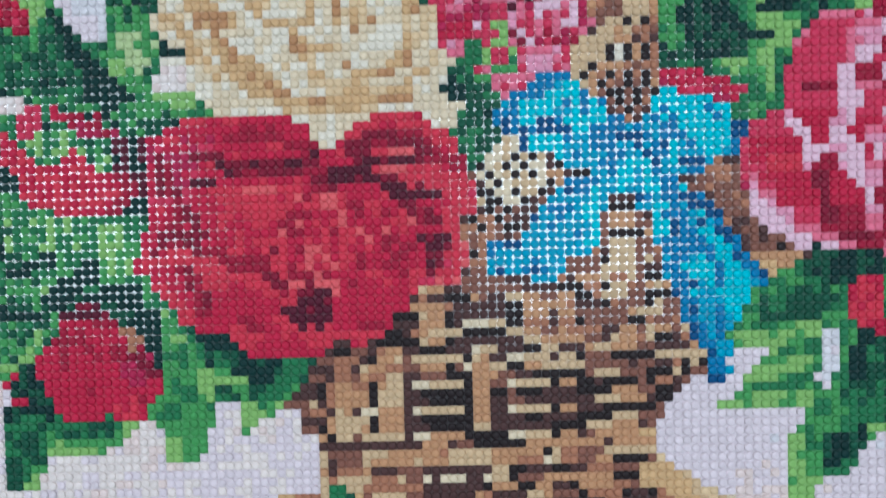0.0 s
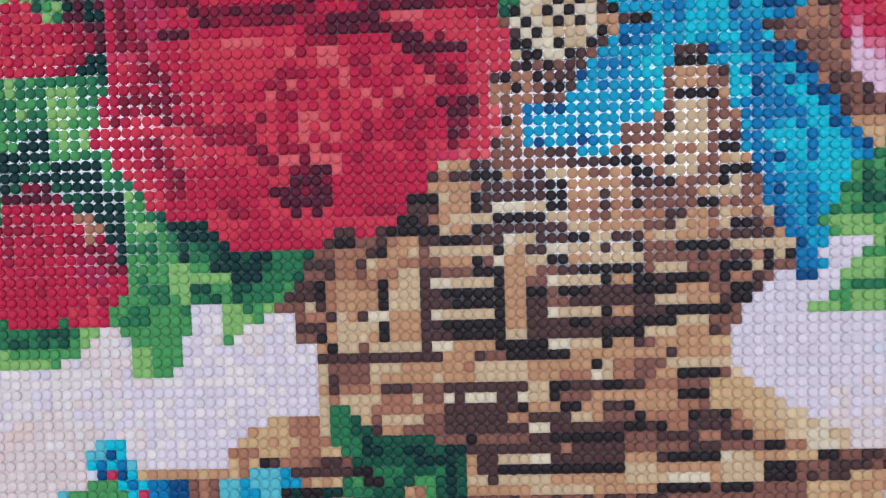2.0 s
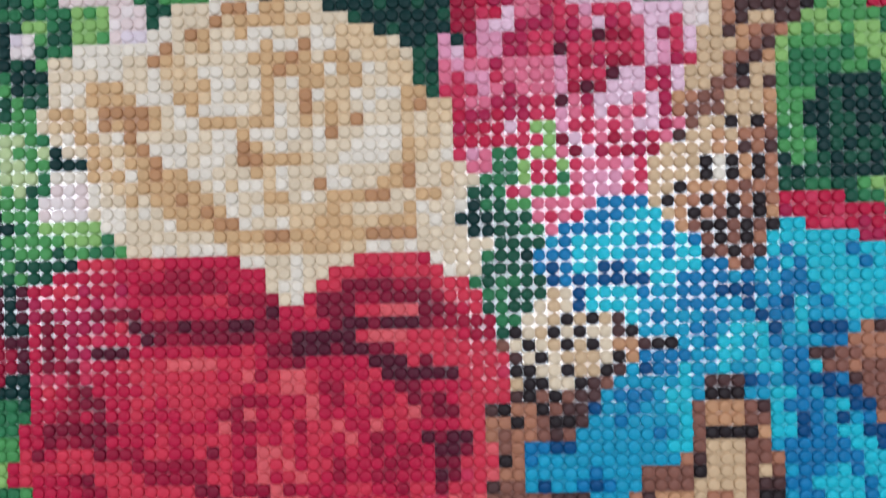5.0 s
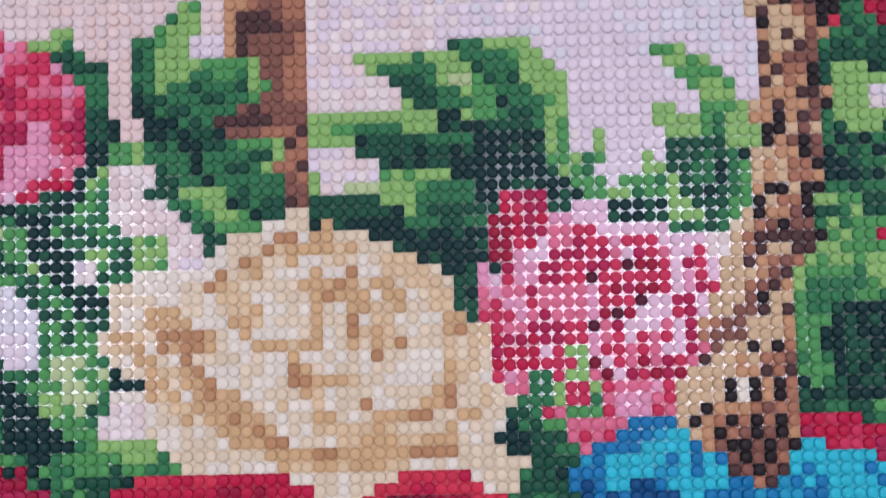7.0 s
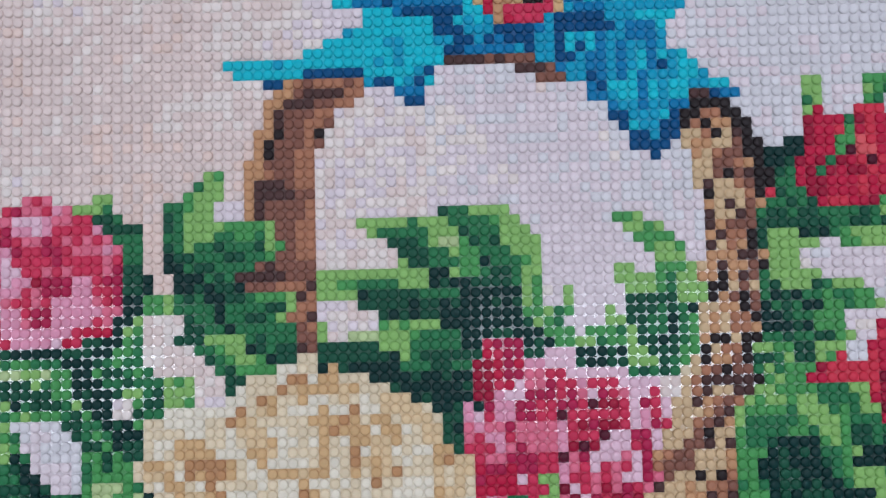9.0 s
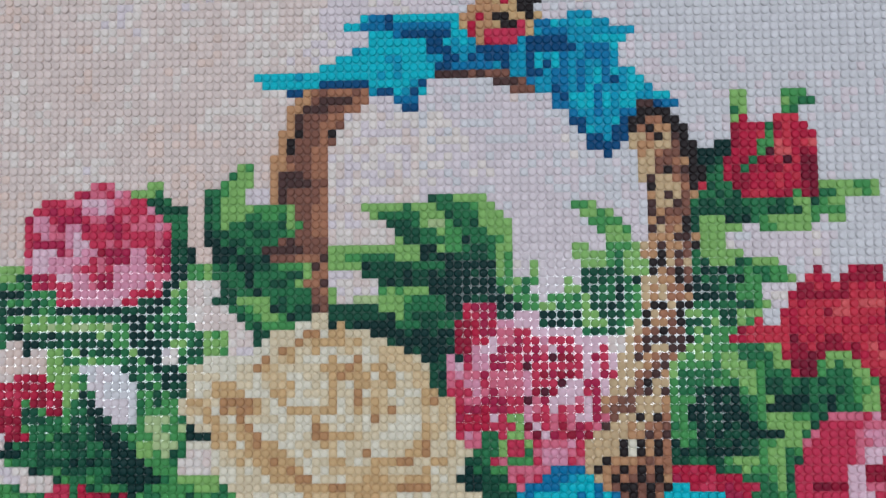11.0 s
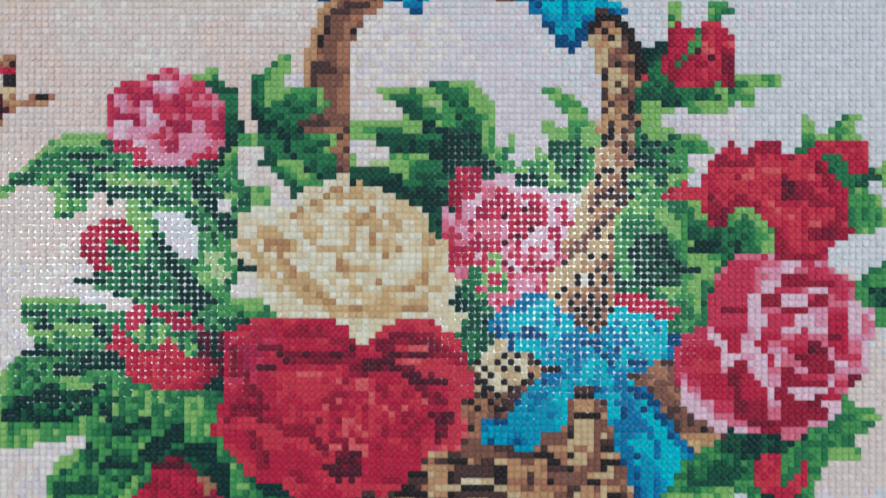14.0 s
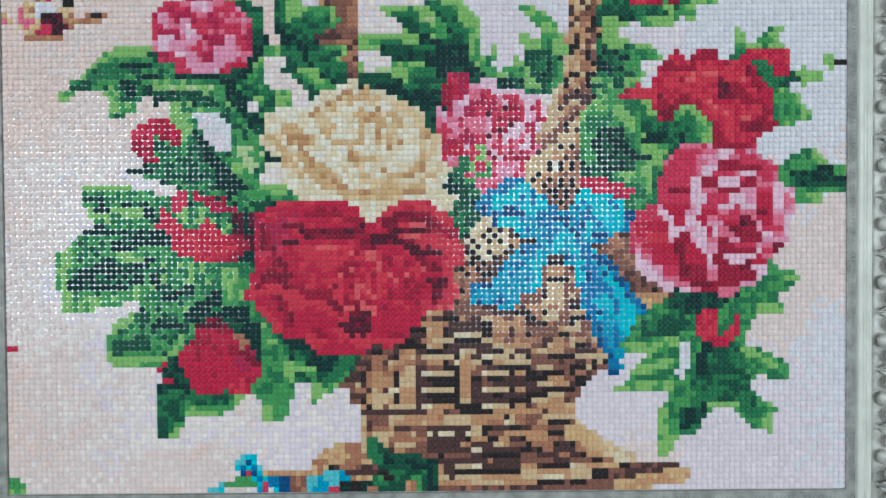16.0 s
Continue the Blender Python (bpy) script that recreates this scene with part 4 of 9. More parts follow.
# large left leaves
area("large_left_leaves", "g2 g3 g2", [(14.1, 54.3), (16.8, 55.6), (22.2, 55.7), (27.7, 54.3), (30.4, 53.5), (27.7, 51.6), (27.2, 48), (29.5, 45.3), (21.4, 47.8), (17.7, 49.1), (14.6, 51.4)], 0, 0, 0.7, 1.6)
stroke("large_left_leaves", "g3 g4", [(14.3, 53.4), (16.8, 55.4), (22.2, 55.4)], 1.4)
stroke("large_left_leaves", "g0 g1", [(15, 52.9), (19.5, 52.3), (21.3, 51.6)], 1.8)
stroke("large_left_leaves", "g4 g3", [(16.8, 50.2), (25, 48)], 1.6)
area("large_left_leaves", "g2 g3 g2 g3", [(9.6, 42.5), (10.5, 44.3), (13.2, 47), (17.7, 48), (25.9, 48), (30.4, 44.4), (32.2, 42.2), (25.9, 40.8), (24.1, 36.3), (19.6, 34.9), (14.2, 33.5), (10.5, 33.5), (10.1, 37.1)], 0.2, 0.1, 0.6, 1.8)
stroke("large_left_leaves", "g0 g0 g1", [(15, 46.9), (19.6, 47.1)], 1.5)
stroke("large_left_leaves", "g0 g0 g1", [(21.4, 46.6), (29.1, 46.2)], 2.5)
stroke("large_left_leaves", "g0 g0 g1", [(16.8, 41.7), (25.9, 42.2)], 1.6)
stroke("large_left_leaves", "g0 g0 g1", [(13.2, 39.8), (24.1, 40.6)], 1.6)
stroke("large_left_leaves", "g0 g0 g1", [(20.5, 44.8), (22.7, 43.9)], 1.4)
stroke("large_left_leaves", "g0 g0 g1", [(13.2, 43.4), (15, 43)], 1.5)
stroke("large_left_leaves", "g0 g0 g1", [(17.7, 51.6), (19.5, 51.1)], 1.5)
area("large_left_leaves", "g4 g3 g4", [(10.3, 36.2), (20.5, 37), (26.4, 38.5), (23.7, 35.4), (14.2, 33.4), (10.5, 33.2)])
stroke("large_left_leaves", "g4 g3", [(10, 43.4), (10.5, 37.1)], 2)
stroke("large_left_leaves", "g4 g3", [(19.6, 43.5), (25, 43.3)], 1.4)
area("large_left_leaves", "g2 g3 g2", [(25.9, 44.4), (31.3, 43.5), (37.7, 40.9), (44, 40.9), (46.3, 35.5), (42.7, 31.4), (37.7, 31.7), (30.5, 30), (26.4, 33.6), (25, 36.3), (25.9, 39.9)], 0, 0, 0.7, 1.8)
area("large_left_leaves", "g3 g4", [(39.5, 40), (43.6, 39.1), (43.6, 35.5), (40.9, 33.7), (39, 36.4)])
area("large_left_leaves", "g4 g3", [(27.3, 33.1), (32.3, 35.4), (35, 34.4), (30.5, 31.6)])
area("large_left_leaves", "g0 g1", [(27.7, 40.8), (29.5, 40.8), (30, 35.4), (33.2, 35.4), (32.3, 34.3), (28.2, 35)])
area("large_left_leaves", "g2 g3 g3", [(18.5, 28.6), (21.4, 31.3), (25, 34), (29.6, 32.7), (36.8, 31.9), (34.1, 27.3), (32.3, 24.6), (26, 24.1), (18.7, 24)], 0, -0.3, 0.4, 2.2)
stroke("large_left_leaves", "g4 g3", [(18.9, 28.1), (18.9, 24.5), (24.2, 24.2), (31.4, 24.3)], 2)
stroke("large_left_leaves", "g0 g1", [(25.9, 29.8), (30.5, 29.8)], 1.4)
stroke("large_left_leaves", "g0", [(32.5, 31.6), (39, 36.2)], 2.4)
area("large_left_leaves", "g0 g1", [(39.1, 32.9), (44, 34.1), (44.2, 30.1), (42.7, 29), (39.1, 31.9)])
dots("large_left_leaves", "g0", [(24, 33), (20, 27), (21, 27), (22, 26), (27, 25)])
area("large_left_leaves", "g2 g3 g2", [(43.9, 34.2), (46.4, 31.5), (48.3, 29.5), (49.6, 27.5), (49.8, 24.2), (52, 21.5), (51.4, 15.5), (49.7, 13.4), (46.4, 13.5), (45.8, 16.3), (44.3, 19.6), (45.7, 21.6), (45.8, 24.9), (44.3, 28.9)], 0, 0.3, 0.4, 2.2)
area("large_left_leaves", "g4 g3", [(46.2, 16.3), (51.5, 16.8), (49.7, 13.4), (46.4, 13.5)])
stroke("large_left_leaves", "g4 g3", [(49.9, 26.8), (49.7, 23.5), (51.6, 20.8)], 1.4)
stroke("large_left_leaves", "g3 g4", [(46.7, 30.2), (47.9, 27.5)], 1.4)
area("large_left_leaves", "g3 g2 g4", [(27.8, 17.3), (30.5, 16.6), (33.2, 17.2), (39.9, 18.7), (40.9, 17), (36.4, 13.3), (33, 13.2), (31.1, 14.6), (28.8, 9.2), (23.4, 8), (23.8, 17.4), (27.3, 20)])
stroke("large_left_leaves", "g4 g3", [(40.9, 17), (36.4, 13.3), (31.4, 13.8), (29.5, 9.9)], 1.6)
stroke("large_left_leaves", "g1 g0", [(27.9, 18.6), (31.1, 15.2), (28.4, 14.6)], 2)
area("large_left_leaves", "g0 g1 g2", [(50.2, 27.4), (55.5, 27), (56.1, 24.7), (64, 24.5), (62.6, 21.2), (59.9, 19.3), (55.8, 16.9), (55.3, 20.7), (52, 21.5), (50.1, 24.8)], 0.2, 0, 0.5, 2.2)
stroke("large_left_leaves", "g4 g3", [(50.4, 23.8), (55.3, 22.1), (55.8, 17.4)], 1.8)
stroke("large_left_leaves", "g4 g3", [(57.8, 18.4), (61.9, 21.2)], 1.4)
stroke("large_left_leaves", "g0", [(51.2, 27.4), (55.5, 26.9)], 2)
area("large_left_leaves", "g1 g1 g2", [(27, 17.9), (31.3, 18.9), (32.1, 13.2), (29.2, 10.4), (27.1, 10.2)], 0, 0.2, 0.4, 2.2)
stroke("large_left_leaves", "g4 g3", [(27.1, 10.5), (29.7, 10.9), (31.5, 12.7)], 1.5)
area("large_left_leaves", "g1 g2", [(29.8, 22), (33.4, 23), (33.9, 18.9), (31.3, 17.9)])
dots("large_left_leaves", "r3", [(29, 21)])
area("large_left_leaves", "g3 g2 g3", [(13.4, 54.1), (14.9, 55.7), (22.8, 55.4), (26.9, 53.4), (26.9, 47.8), (18.8, 47.8), (14.9, 51.1)], 0, 0, 0.5, 1.5)
stroke("large_left_leaves", "g0 g1", [(14.4, 53.4), (17.4, 53.2)], 1.4)
stroke("large_left_leaves", "g0", [(16.9, 51.5), (19.3, 51.7)], 1.2)
stroke("large_left_leaves", "g0", [(21.3, 52.4), (22.8, 52.4)], 1.2)
stroke("large_left_leaves", "g0 g1", [(25.2, 52.1), (26.7, 49.7)], 1.6)
stroke("large_left_leaves", "g4", [(14.9, 55.4), (22.8, 55.3)], 1.2)
stroke("large_left_leaves", "g4", [(15.1, 51.1), (18.8, 49.9)], 1.2)
stroke("large_left_leaves", "g4", [(19.8, 51.2), (24.3, 51)], 1.2)
area("large_left_leaves", "g3 g2 g3 g1", [(9.9, 44), (14.9, 47.5), (26.7, 47), (27.9, 44.8), (31.6, 41.5), (26.7, 37.1), (22.7, 36.9), (12.8, 33.9), (10.9, 37.1)], 0, 0, 0.5, 1.5)
area("large_left_leaves", "g1 g0 g2", [(13.9, 41), (25.7, 41.5), (24.9, 37.6), (13.8, 37.1)], 0, 0, 0.5, 1.4)
stroke("large_left_leaves", "g0", [(14.5, 47.2), (17.8, 47.2)], 1.2)
stroke("large_left_leaves", "g0 g1", [(19.8, 45.2), (27.2, 46)], 2.2)
stroke("large_left_leaves", "g0 g1", [(17.8, 42.2), (26.2, 42.3)], 1.6)
stroke("large_left_leaves", "g0", [(16.6, 41), (19.4, 41)], 1.2)
stroke("large_left_leaves", "g0", [(13.4, 40), (16, 40.1)], 1.2)
stroke("large_left_leaves", "g0", [(21.3, 44.2), (23, 43.8)], 1.2)
stroke("large_left_leaves", "g1 g0", [(11.9, 38.1), (14, 37.5)], 1.6)
stroke("large_left_leaves", "g4", [(11.4, 44.2), (10.3, 38.6), (11.7, 34.1)], 1.5)
stroke("large_left_leaves", "g4 g3", [(12.6, 34.1), (20.7, 35.5), (25.5, 37.3)], 2.2)
stroke("large_left_leaves", "g4 g3", [(20, 43), (24.9, 43.1)], 1.1)
area("large_left_leaves", "g3 g2 g4", [(27.5, 41.8), (32.6, 42.2), (38.5, 41.8), (38.5, 36.9), (27.7, 34.9)], 0, 0, 0.5, 1.4)
stroke("large_left_leaves", "g0 g1", [(28.2, 40.6), (26.7, 38.6), (29.2, 36.9)], 1.6)
stroke("large_left_leaves", "g0 g1", [(28.8, 35.9), (33.4, 37.1)], 1.6)
stroke("large_left_leaves", "g0", [(34.1, 32.9), (38.5, 36.1)], 2)
area("large_left_leaves", "g0 r0 g0", [(39.7, 34.1), (43.5, 34.3), (43.5, 30), (39.5, 31)], 0, 0, 0.3, 2.2)
area("large_left_leaves", "g4 g3", [(39, 41.1), (42.1, 41.1), (42.1, 34.9), (39, 34.9)], 0, 0, 0.4, 2.2)
area("large_left_leaves", "g2 g3 g1 g2", [(19.2, 29.2), (22.7, 32.6), (26.7, 34.1), (32.6, 32.1), (32.6, 26.4), (27.6, 24.2), (19.2, 24.2)], 0, 0, 0.5, 1.5)
stroke("large_left_leaves", "g4", [(19.5, 30), (22.7, 32.1)], 1.5)
stroke("large_left_leaves", "g4", [(19.2, 24.8), (28.8, 24.4)], 1.3)
stroke("large_left_leaves", "g4", [(31.8, 28.2), (29.6, 25)], 1.2)
stroke("large_left_leaves", "g0 g1", [(27, 30.7), (31.4, 30.4)], 1.7)
stroke("large_left_leaves", "g1", [(20.5, 27.2), (25.5, 27)], 1.4)
area("background", "w1 w3 w1", [(22.2, 19.2), (27.1, 19.2), (27, 9.7), (32.3, 10.7), (32.3, 13.8), (41.6, 13.5), (42, 11.6), (32.3, 7.6), (22, 7.7)], 0, 0, 0.4, 3)
area("large_left_leaves", "g1 g2 g1", [(27.3, 18.5), (31.6, 18.5), (31.5, 14.3), (29.2, 10.2), (27, 10.2)], 0, 0, 0.5, 1.5)
area("large_left_leaves", "g1 g0 g2", [(28.6, 24.9), (32.5, 24.1), (32.9, 18.4), (28.3, 18.9)], 0, 0, 0.5, 1.4)
dots("large_left_leaves", "r3", [(27, 22), (28, 23)])
area("large_left_leaves", "g2 g1 g2", [(32.7, 18.9), (41.4, 18.8), (40, 15.6), (33.4, 14.8)], 0, 0, 0.4, 1.5)
stroke("large_left_leaves", "g4 g3", [(33.4, 14.8), (40, 15.4), (42.1, 17.8)], 1.3)
area("lower_red_bud", "r2 r3 r3", [(31.2, 25.2), (33, 27.8), (34.7, 29.8), (36.4, 31.2), (40.4, 31.1), (41.7, 29), (42.9, 27.6), (45.1, 24.3), (45.7, 21.6), (43.2, 17.9), (39.9, 18.6), (36.6, 18), (33.9, 17.4), (33.3, 19.9), (31.7, 21.9)], 0, -0.2, 0.4, 2.2)
stroke("lower_red_bud", "r1 r0", [(35.1, 30.4), (37.1, 31.2), (41.2, 30.8)], 1.8)
area("lower_red_bud", "g3 k3 g2", [(41.1, 29.2), (43.1, 29.5), (43.6, 26.8), (42.3, 25)])
area("lower_red_bud", "r0 g0 g0", [(43.4, 30.1), (46.3, 31.2), (46.3, 24.2), (44.7, 24.1)])
area("lower_red_bud", "r4 r3", [(40, 20.7), (43.3, 21), (43.2, 17.9), (40.9, 18.5)])
area("lower_red_bud", "r1 p0", [(40.2, 25), (44.3, 26.1), (45.8, 23.6), (42.7, 21.7)])
dots("lower_red_bud", "r3", [(29, 20), (28, 20)])
area("large_left_leaves", "g0 g1", [(39.2, 33.6), (43.2, 34.2), (43, 30.3), (41.8, 29.6), (38.4, 31.7), (35.1, 31.4), (35.8, 32.7)])

# pale rose
area("pale_rose", "c3 c4 c3 c4", [(46.4, 63.8), (47.7, 68.7), (49.1, 70), (52.3, 69.7), (55.5, 70.7), (56.4, 72), (58.7, 72.9), (62.3, 73.7), (65, 73.4), (68.5, 72.1), (69.8, 71.2), (73.8, 70.1), (76, 68.5), (76.1, 65.6), (77.9, 64.3), (78.9, 62), (80.2, 60.7), (80.8, 58.4), (83.1, 54), (81.4, 53.1), (80.4, 50.9), (80.9, 50.5), (77.4, 51.9), (76.1, 53.3), (72.5, 53.1), (69.8, 51.6), (67.3, 49.9), (66.2, 48.3), (64.9, 50), (64, 51.3), (61.8, 52.9), (53.7, 52.9), (52.4, 54.3), (50.6, 55.2), (50.2, 58.8), (46.8, 59.3), (46.6, 61.6)], 0, 0, 0.4, 3)
area("pale_rose", "g0", [(46.6, 61.8), (49.6, 61.8), (49.6, 61.2), (50.7, 61), (50.7, 60.1), (47.5, 60.1), (46.6, 60.9)], 0, 0, 0.1, 2.2)
area("pale_rose", "c3 c3 c2", [(55.9, 69.3), (61.4, 72.3), (68.6, 72.9), (72.1, 70.1), (75.5, 67.8), (76.4, 65.2), (74.2, 67), (68.5, 70.7), (62.7, 70.5), (58.6, 68.4), (56.7, 65.3)], 0, 0, 0.5, 2)
area("pale_rose", "c3 c4 c3 c2", [(45.9, 64.7), (49.9, 64.6), (55.8, 63.5), (55.7, 58.2), (54.3, 56.9), (50.3, 60.1), (46.7, 62.9)], 0, 0, 0.5, 2)
area("pale_rose", "c3 c3 c2", [(75, 65.4), (77.7, 65.1), (78, 60.3), (80.6, 59.3), (80.2, 58), (76.2, 56.8), (75.1, 59.5)], 0, 0, 0.5, 2)
area("pale_rose", "c3 c4 c3 c2", [(63, 66), (68.4, 65), (70, 59.6), (64.6, 57.5), (59.3, 59), (59.4, 64.3)], 0, 0, 0.4, 2)
stroke("pale_rose", "c1 c2", [(56.4, 68.5), (58.4, 67), (58.5, 65.3)], 2.3)
stroke("pale_rose", "c1 c2", [(58.6, 69.3), (59.6, 70.1)], 1.2)
stroke("pale_rose", "c2 c1", [(61.4, 71.2), (63.2, 71.1)], 1.2)
stroke("pale_rose", "c2 c1", [(64.5, 72.2), (66.7, 71.3)], 1.8)
stroke("pale_rose", "c1", [(50.7, 66.3), (52.6, 65.3)], 2.2)
stroke("pale_rose", "c1 c0", [(52.2, 64.3), (54.7, 63.8)], 2.2)
stroke("pale_rose", "c1", [(53.3, 61.2), (54.6, 60)], 1.5)
stroke("pale_rose", "c1 c2", [(50.5, 59.7), (52.3, 59.3), (53.6, 57.8)], 1.5)
stroke("pale_rose", "c2 c1", [(48.1, 64.4), (49.5, 63.3)], 1.6)
stroke("pale_rose", "c2 c1", [(50.1, 62.6), (51.5, 61.2)], 1.4)
stroke("pale_rose", "c1", [(55.2, 58.7), (57.9, 56.8), (59.9, 55.6)], 2.2)
stroke("pale_rose", "c1", [(56.6, 59.3), (58.6, 57.9), (59.5, 57.2)], 1.5)
stroke("pale_rose", "c1", [(61, 54.4), (64.1, 54), (68.1, 54.3), (71.2, 54)], 1.7)
stroke("pale_rose", "c1 c2", [(65.1, 56.8), (67.3, 55.9), (71.7, 55.5)], 1.7)
stroke("pale_rose", "c1", [(57.9, 55.7), (61.9, 54.5)], 1.1)
stroke("pale_rose", "c2 c1", [(62.7, 53.3), (71.7, 53.1)], 1.1)
stroke("pale_rose", "c1", [(70.2, 57.6), (72.2, 57.5), (74, 58.2), (75.1, 59.5)], 1.4)
stroke("pale_rose", "c1", [(73.3, 55.7), (75.9, 55.7)], 1.1)
stroke("pale_rose", "c1", [(67.6, 68.7), (67.5, 64.1)], 1.5)
stroke("pale_rose", "c1", [(64.4, 68.8), (64.8, 67.3), (65.8, 68.1)], 1.8)
stroke("pale_rose", "c1 c2", [(68.2, 66.8), (70.2, 66)], 1.7)
stroke("pale_rose", "c1 c2", [(68.1, 64.6), (69.9, 64.1)], 1.6)
stroke("pale_rose", "c1 c2", [(75.6, 65.4), (75.4, 59.9)], 1.7)
stroke("pale_rose", "c1 c2", [(70.2, 68.3), (71.5, 67.2)], 1.8)
stroke("pale_rose", "c2", [(72.3, 69.5), (74.2, 68.1), (74.9, 67)], 1.5)
stroke("pale_rose", "c2", [(70.3, 70.3), (72.1, 70.1)], 1.3)
stroke("pale_rose", "c1 c2", [(59.8, 63.5), (62.8, 63.1)], 1.4)
stroke("pale_rose", "c1 c2", [(62.9, 60.2), (67.2, 60.3)], 1.4)
stroke("pale_rose", "c1 c2", [(64.3, 58.6), (64.4, 57.3)], 1.3)
stroke("pale_rose", "c2", [(78.6, 59.4), (78.6, 58.3)], 1.2)
stroke("pale_rose", "c2 c1", [(64.4, 65.5), (64.6, 64), (62.5, 63.1)], 1.4)
stroke("pale_rose", "c1", [(62.5, 62.5), (62.9, 61.3)], 1.4)
dots("pale_rose", "c1", [(75, 56), (76, 57), (77, 57)])
dots("pale_rose", "c0", [(61, 72), (62, 72), (60, 71), (58, 70), (56, 69), (55, 68), (54, 64), (54, 63), (53, 63), (53, 62), (54, 61), (55, 60), (55, 59), (57, 57), (59, 56), (60, 55), (61, 55), (62, 61), (62, 60), (63, 60), (65, 67), (66, 68), (67, 69), (67, 65), (67, 64), (71, 63), (69, 62), (68, 58), (76, 64), (76, 64), (75, 59), (75, 58), (72, 57), (73, 57), (72, 54), (73, 54), (74, 54), (75, 54), (64, 54), (65, 54), (61, 55)])

# small pink rose
area("small_pink_rose", "p2 p1 p2 p3", [(78.2, 68.9), (79.5, 68), (80, 71.6), (80.5, 73.5), (81.1, 76), (83.9, 75.9), (84.1, 73.4), (87.9, 73.8), (93.3, 72.7), (94.7, 70.2), (95.5, 67.7), (96, 70), (97.2, 70), (97.5, 67.2), (97.9, 65.2), (97.8, 63.3), (96.7, 61.4), (95.7, 60.4), (94.8, 57.1), (91.2, 57.2), (88.2, 54.8), (85.3, 54.4), (85.9, 57.8), (83.4, 56.9), (82, 58.8), (79.1, 60.1), (79.2, 63.7), (78.1, 66.7)], 0, 0, 0.6, 1.8)
area("rose_leaf", "g1 g1 g2", [(79, 55.6), (80.2, 57.6), (82.4, 58), (83.2, 56.6), (85.8, 54.8), (85.3, 53), (86.4, 50.4), (85.7, 49.1), (85.6, 46.9), (83.8, 46.4), (81, 46.4), (81, 48.3), (80, 50.5), (81.3, 51.4), (83.1, 53.5), (81.8, 54.1), (80.1, 54.2)])
area("rose_leaf", "g0", [(79, 55.6), (80.1, 57.1), (82, 56.2), (81.9, 54.1), (80.1, 54.3)])
stroke("rose_leaf", "g0 g1", [(85.1, 53), (86.4, 51.2)], 2)
runs("small_pink_rose", "g4", [(62, 84, 84), (61, 86, 86), (60, 84, 85), (59, 84, 84), (59, 87, 89), (58, 84, 84)])
runs("small_pink_rose", "g2", [(60, 82, 82), (59, 82, 83), (58, 82, 83), (58, 87, 87), (57, 82, 82), (56, 81, 81)])
runs("small_pink_rose", "g3", [(57, 85, 87), (56, 83, 84), (55, 83, 83)])
runs("small_pink_rose", "g1", [(55, 82, 83), (54, 82, 83)])
area("small_pink_rose", "p1 p2 p1", [(78.7, 66.5), (80.9, 70.5), (84, 72.5), (89.1, 72.3), (93.7, 71.7), (95.6, 69.1), (98.1, 67.1), (98.3, 61.6), (95.8, 60.1), (89.7, 59.2), (83.6, 60.4), (79.2, 65)], 0, 0, 0.4, 2)
area("small_pink_rose", "p0 r3 p1", [(80.3, 76.1), (83.6, 76), (83.5, 71.2), (80.2, 71.3)], 0, 0, 0.4, 2.2)
stroke("small_pink_rose", "r2 r1", [(80.1, 73.8), (80.1, 70.5)], 1.4)
stroke("small_pink_rose", "p4", [(86.2, 74.5), (87.9, 74.5)], 1.3)
stroke("small_pink_rose", "p4 p3", [(84.3, 73.6), (87.9, 73.5)], 1.3)
stroke("small_pink_rose", "p4", [(88.1, 72.4), (92.7, 72.3)], 1.3)
dots("small_pink_rose", "p3", [(89, 71), (88, 71)])
stroke("small_pink_rose", "p4", [(83.5, 71.7), (83.1, 70.5)], 1.1)
stroke("small_pink_rose", "p3", [(82.8, 69.4), (82.6, 68)], 1.3)
stroke("small_pink_rose", "p3", [(81.3, 70.5), (81.3, 68)], 1.2)
stroke("small_pink_rose", "p4", [(86.3, 70.5), (87.5, 70.6)], 1.1)
dots("small_pink_rose", "p4", [(90, 70)])
stroke("small_pink_rose", "p4", [(93.6, 72.2), (94.4, 70.4), (94.5, 67.3)], 1.2)
stroke("small_pink_rose", "p3", [(95.6, 69.6), (95.5, 67.1)], 1.1)
stroke("small_pink_rose", "p4", [(97.3, 69.6), (97.2, 68.3)], 1.2)
stroke("small_pink_rose", "p4 p3", [(78.5, 68.9), (79.5, 67.7), (80.5, 66.6), (81.5, 65.7)], 1.2)
stroke("small_pink_rose", "p4", [(82.7, 64.5), (83.6, 63.5), (83.6, 62.3)], 1.2)
stroke("small_pink_rose", "p3 p2", [(87.5, 67.9), (87.5, 65.4)], 1.2)
stroke("small_pink_rose", "p4", [(92.9, 66.6), (91.7, 66), (91.3, 64.5)], 1.2)
stroke("small_pink_rose", "p4", [(90.3, 64.2), (90.2, 63.1)], 1.1)
stroke("small_pink_rose", "p3 p4", [(94.3, 66.9), (92.9, 65.4), (92.4, 64.4)], 1.1)
stroke("small_pink_rose", "p4", [(96.4, 66.7), (96.5, 65.5)], 1.2)
stroke("small_pink_rose", "p4", [(94.8, 64.2), (94.7, 63)], 1.2)
dots("small_pink_rose", "p4", [(93, 62), (88, 61), (89, 60)])
stroke("small_pink_rose", "p3", [(86.4, 62.8), (87.8, 62.4)], 1.3)
stroke("small_pink_rose", "p3 p2", [(87.9, 63.9), (88.9, 63.2)], 1.3)
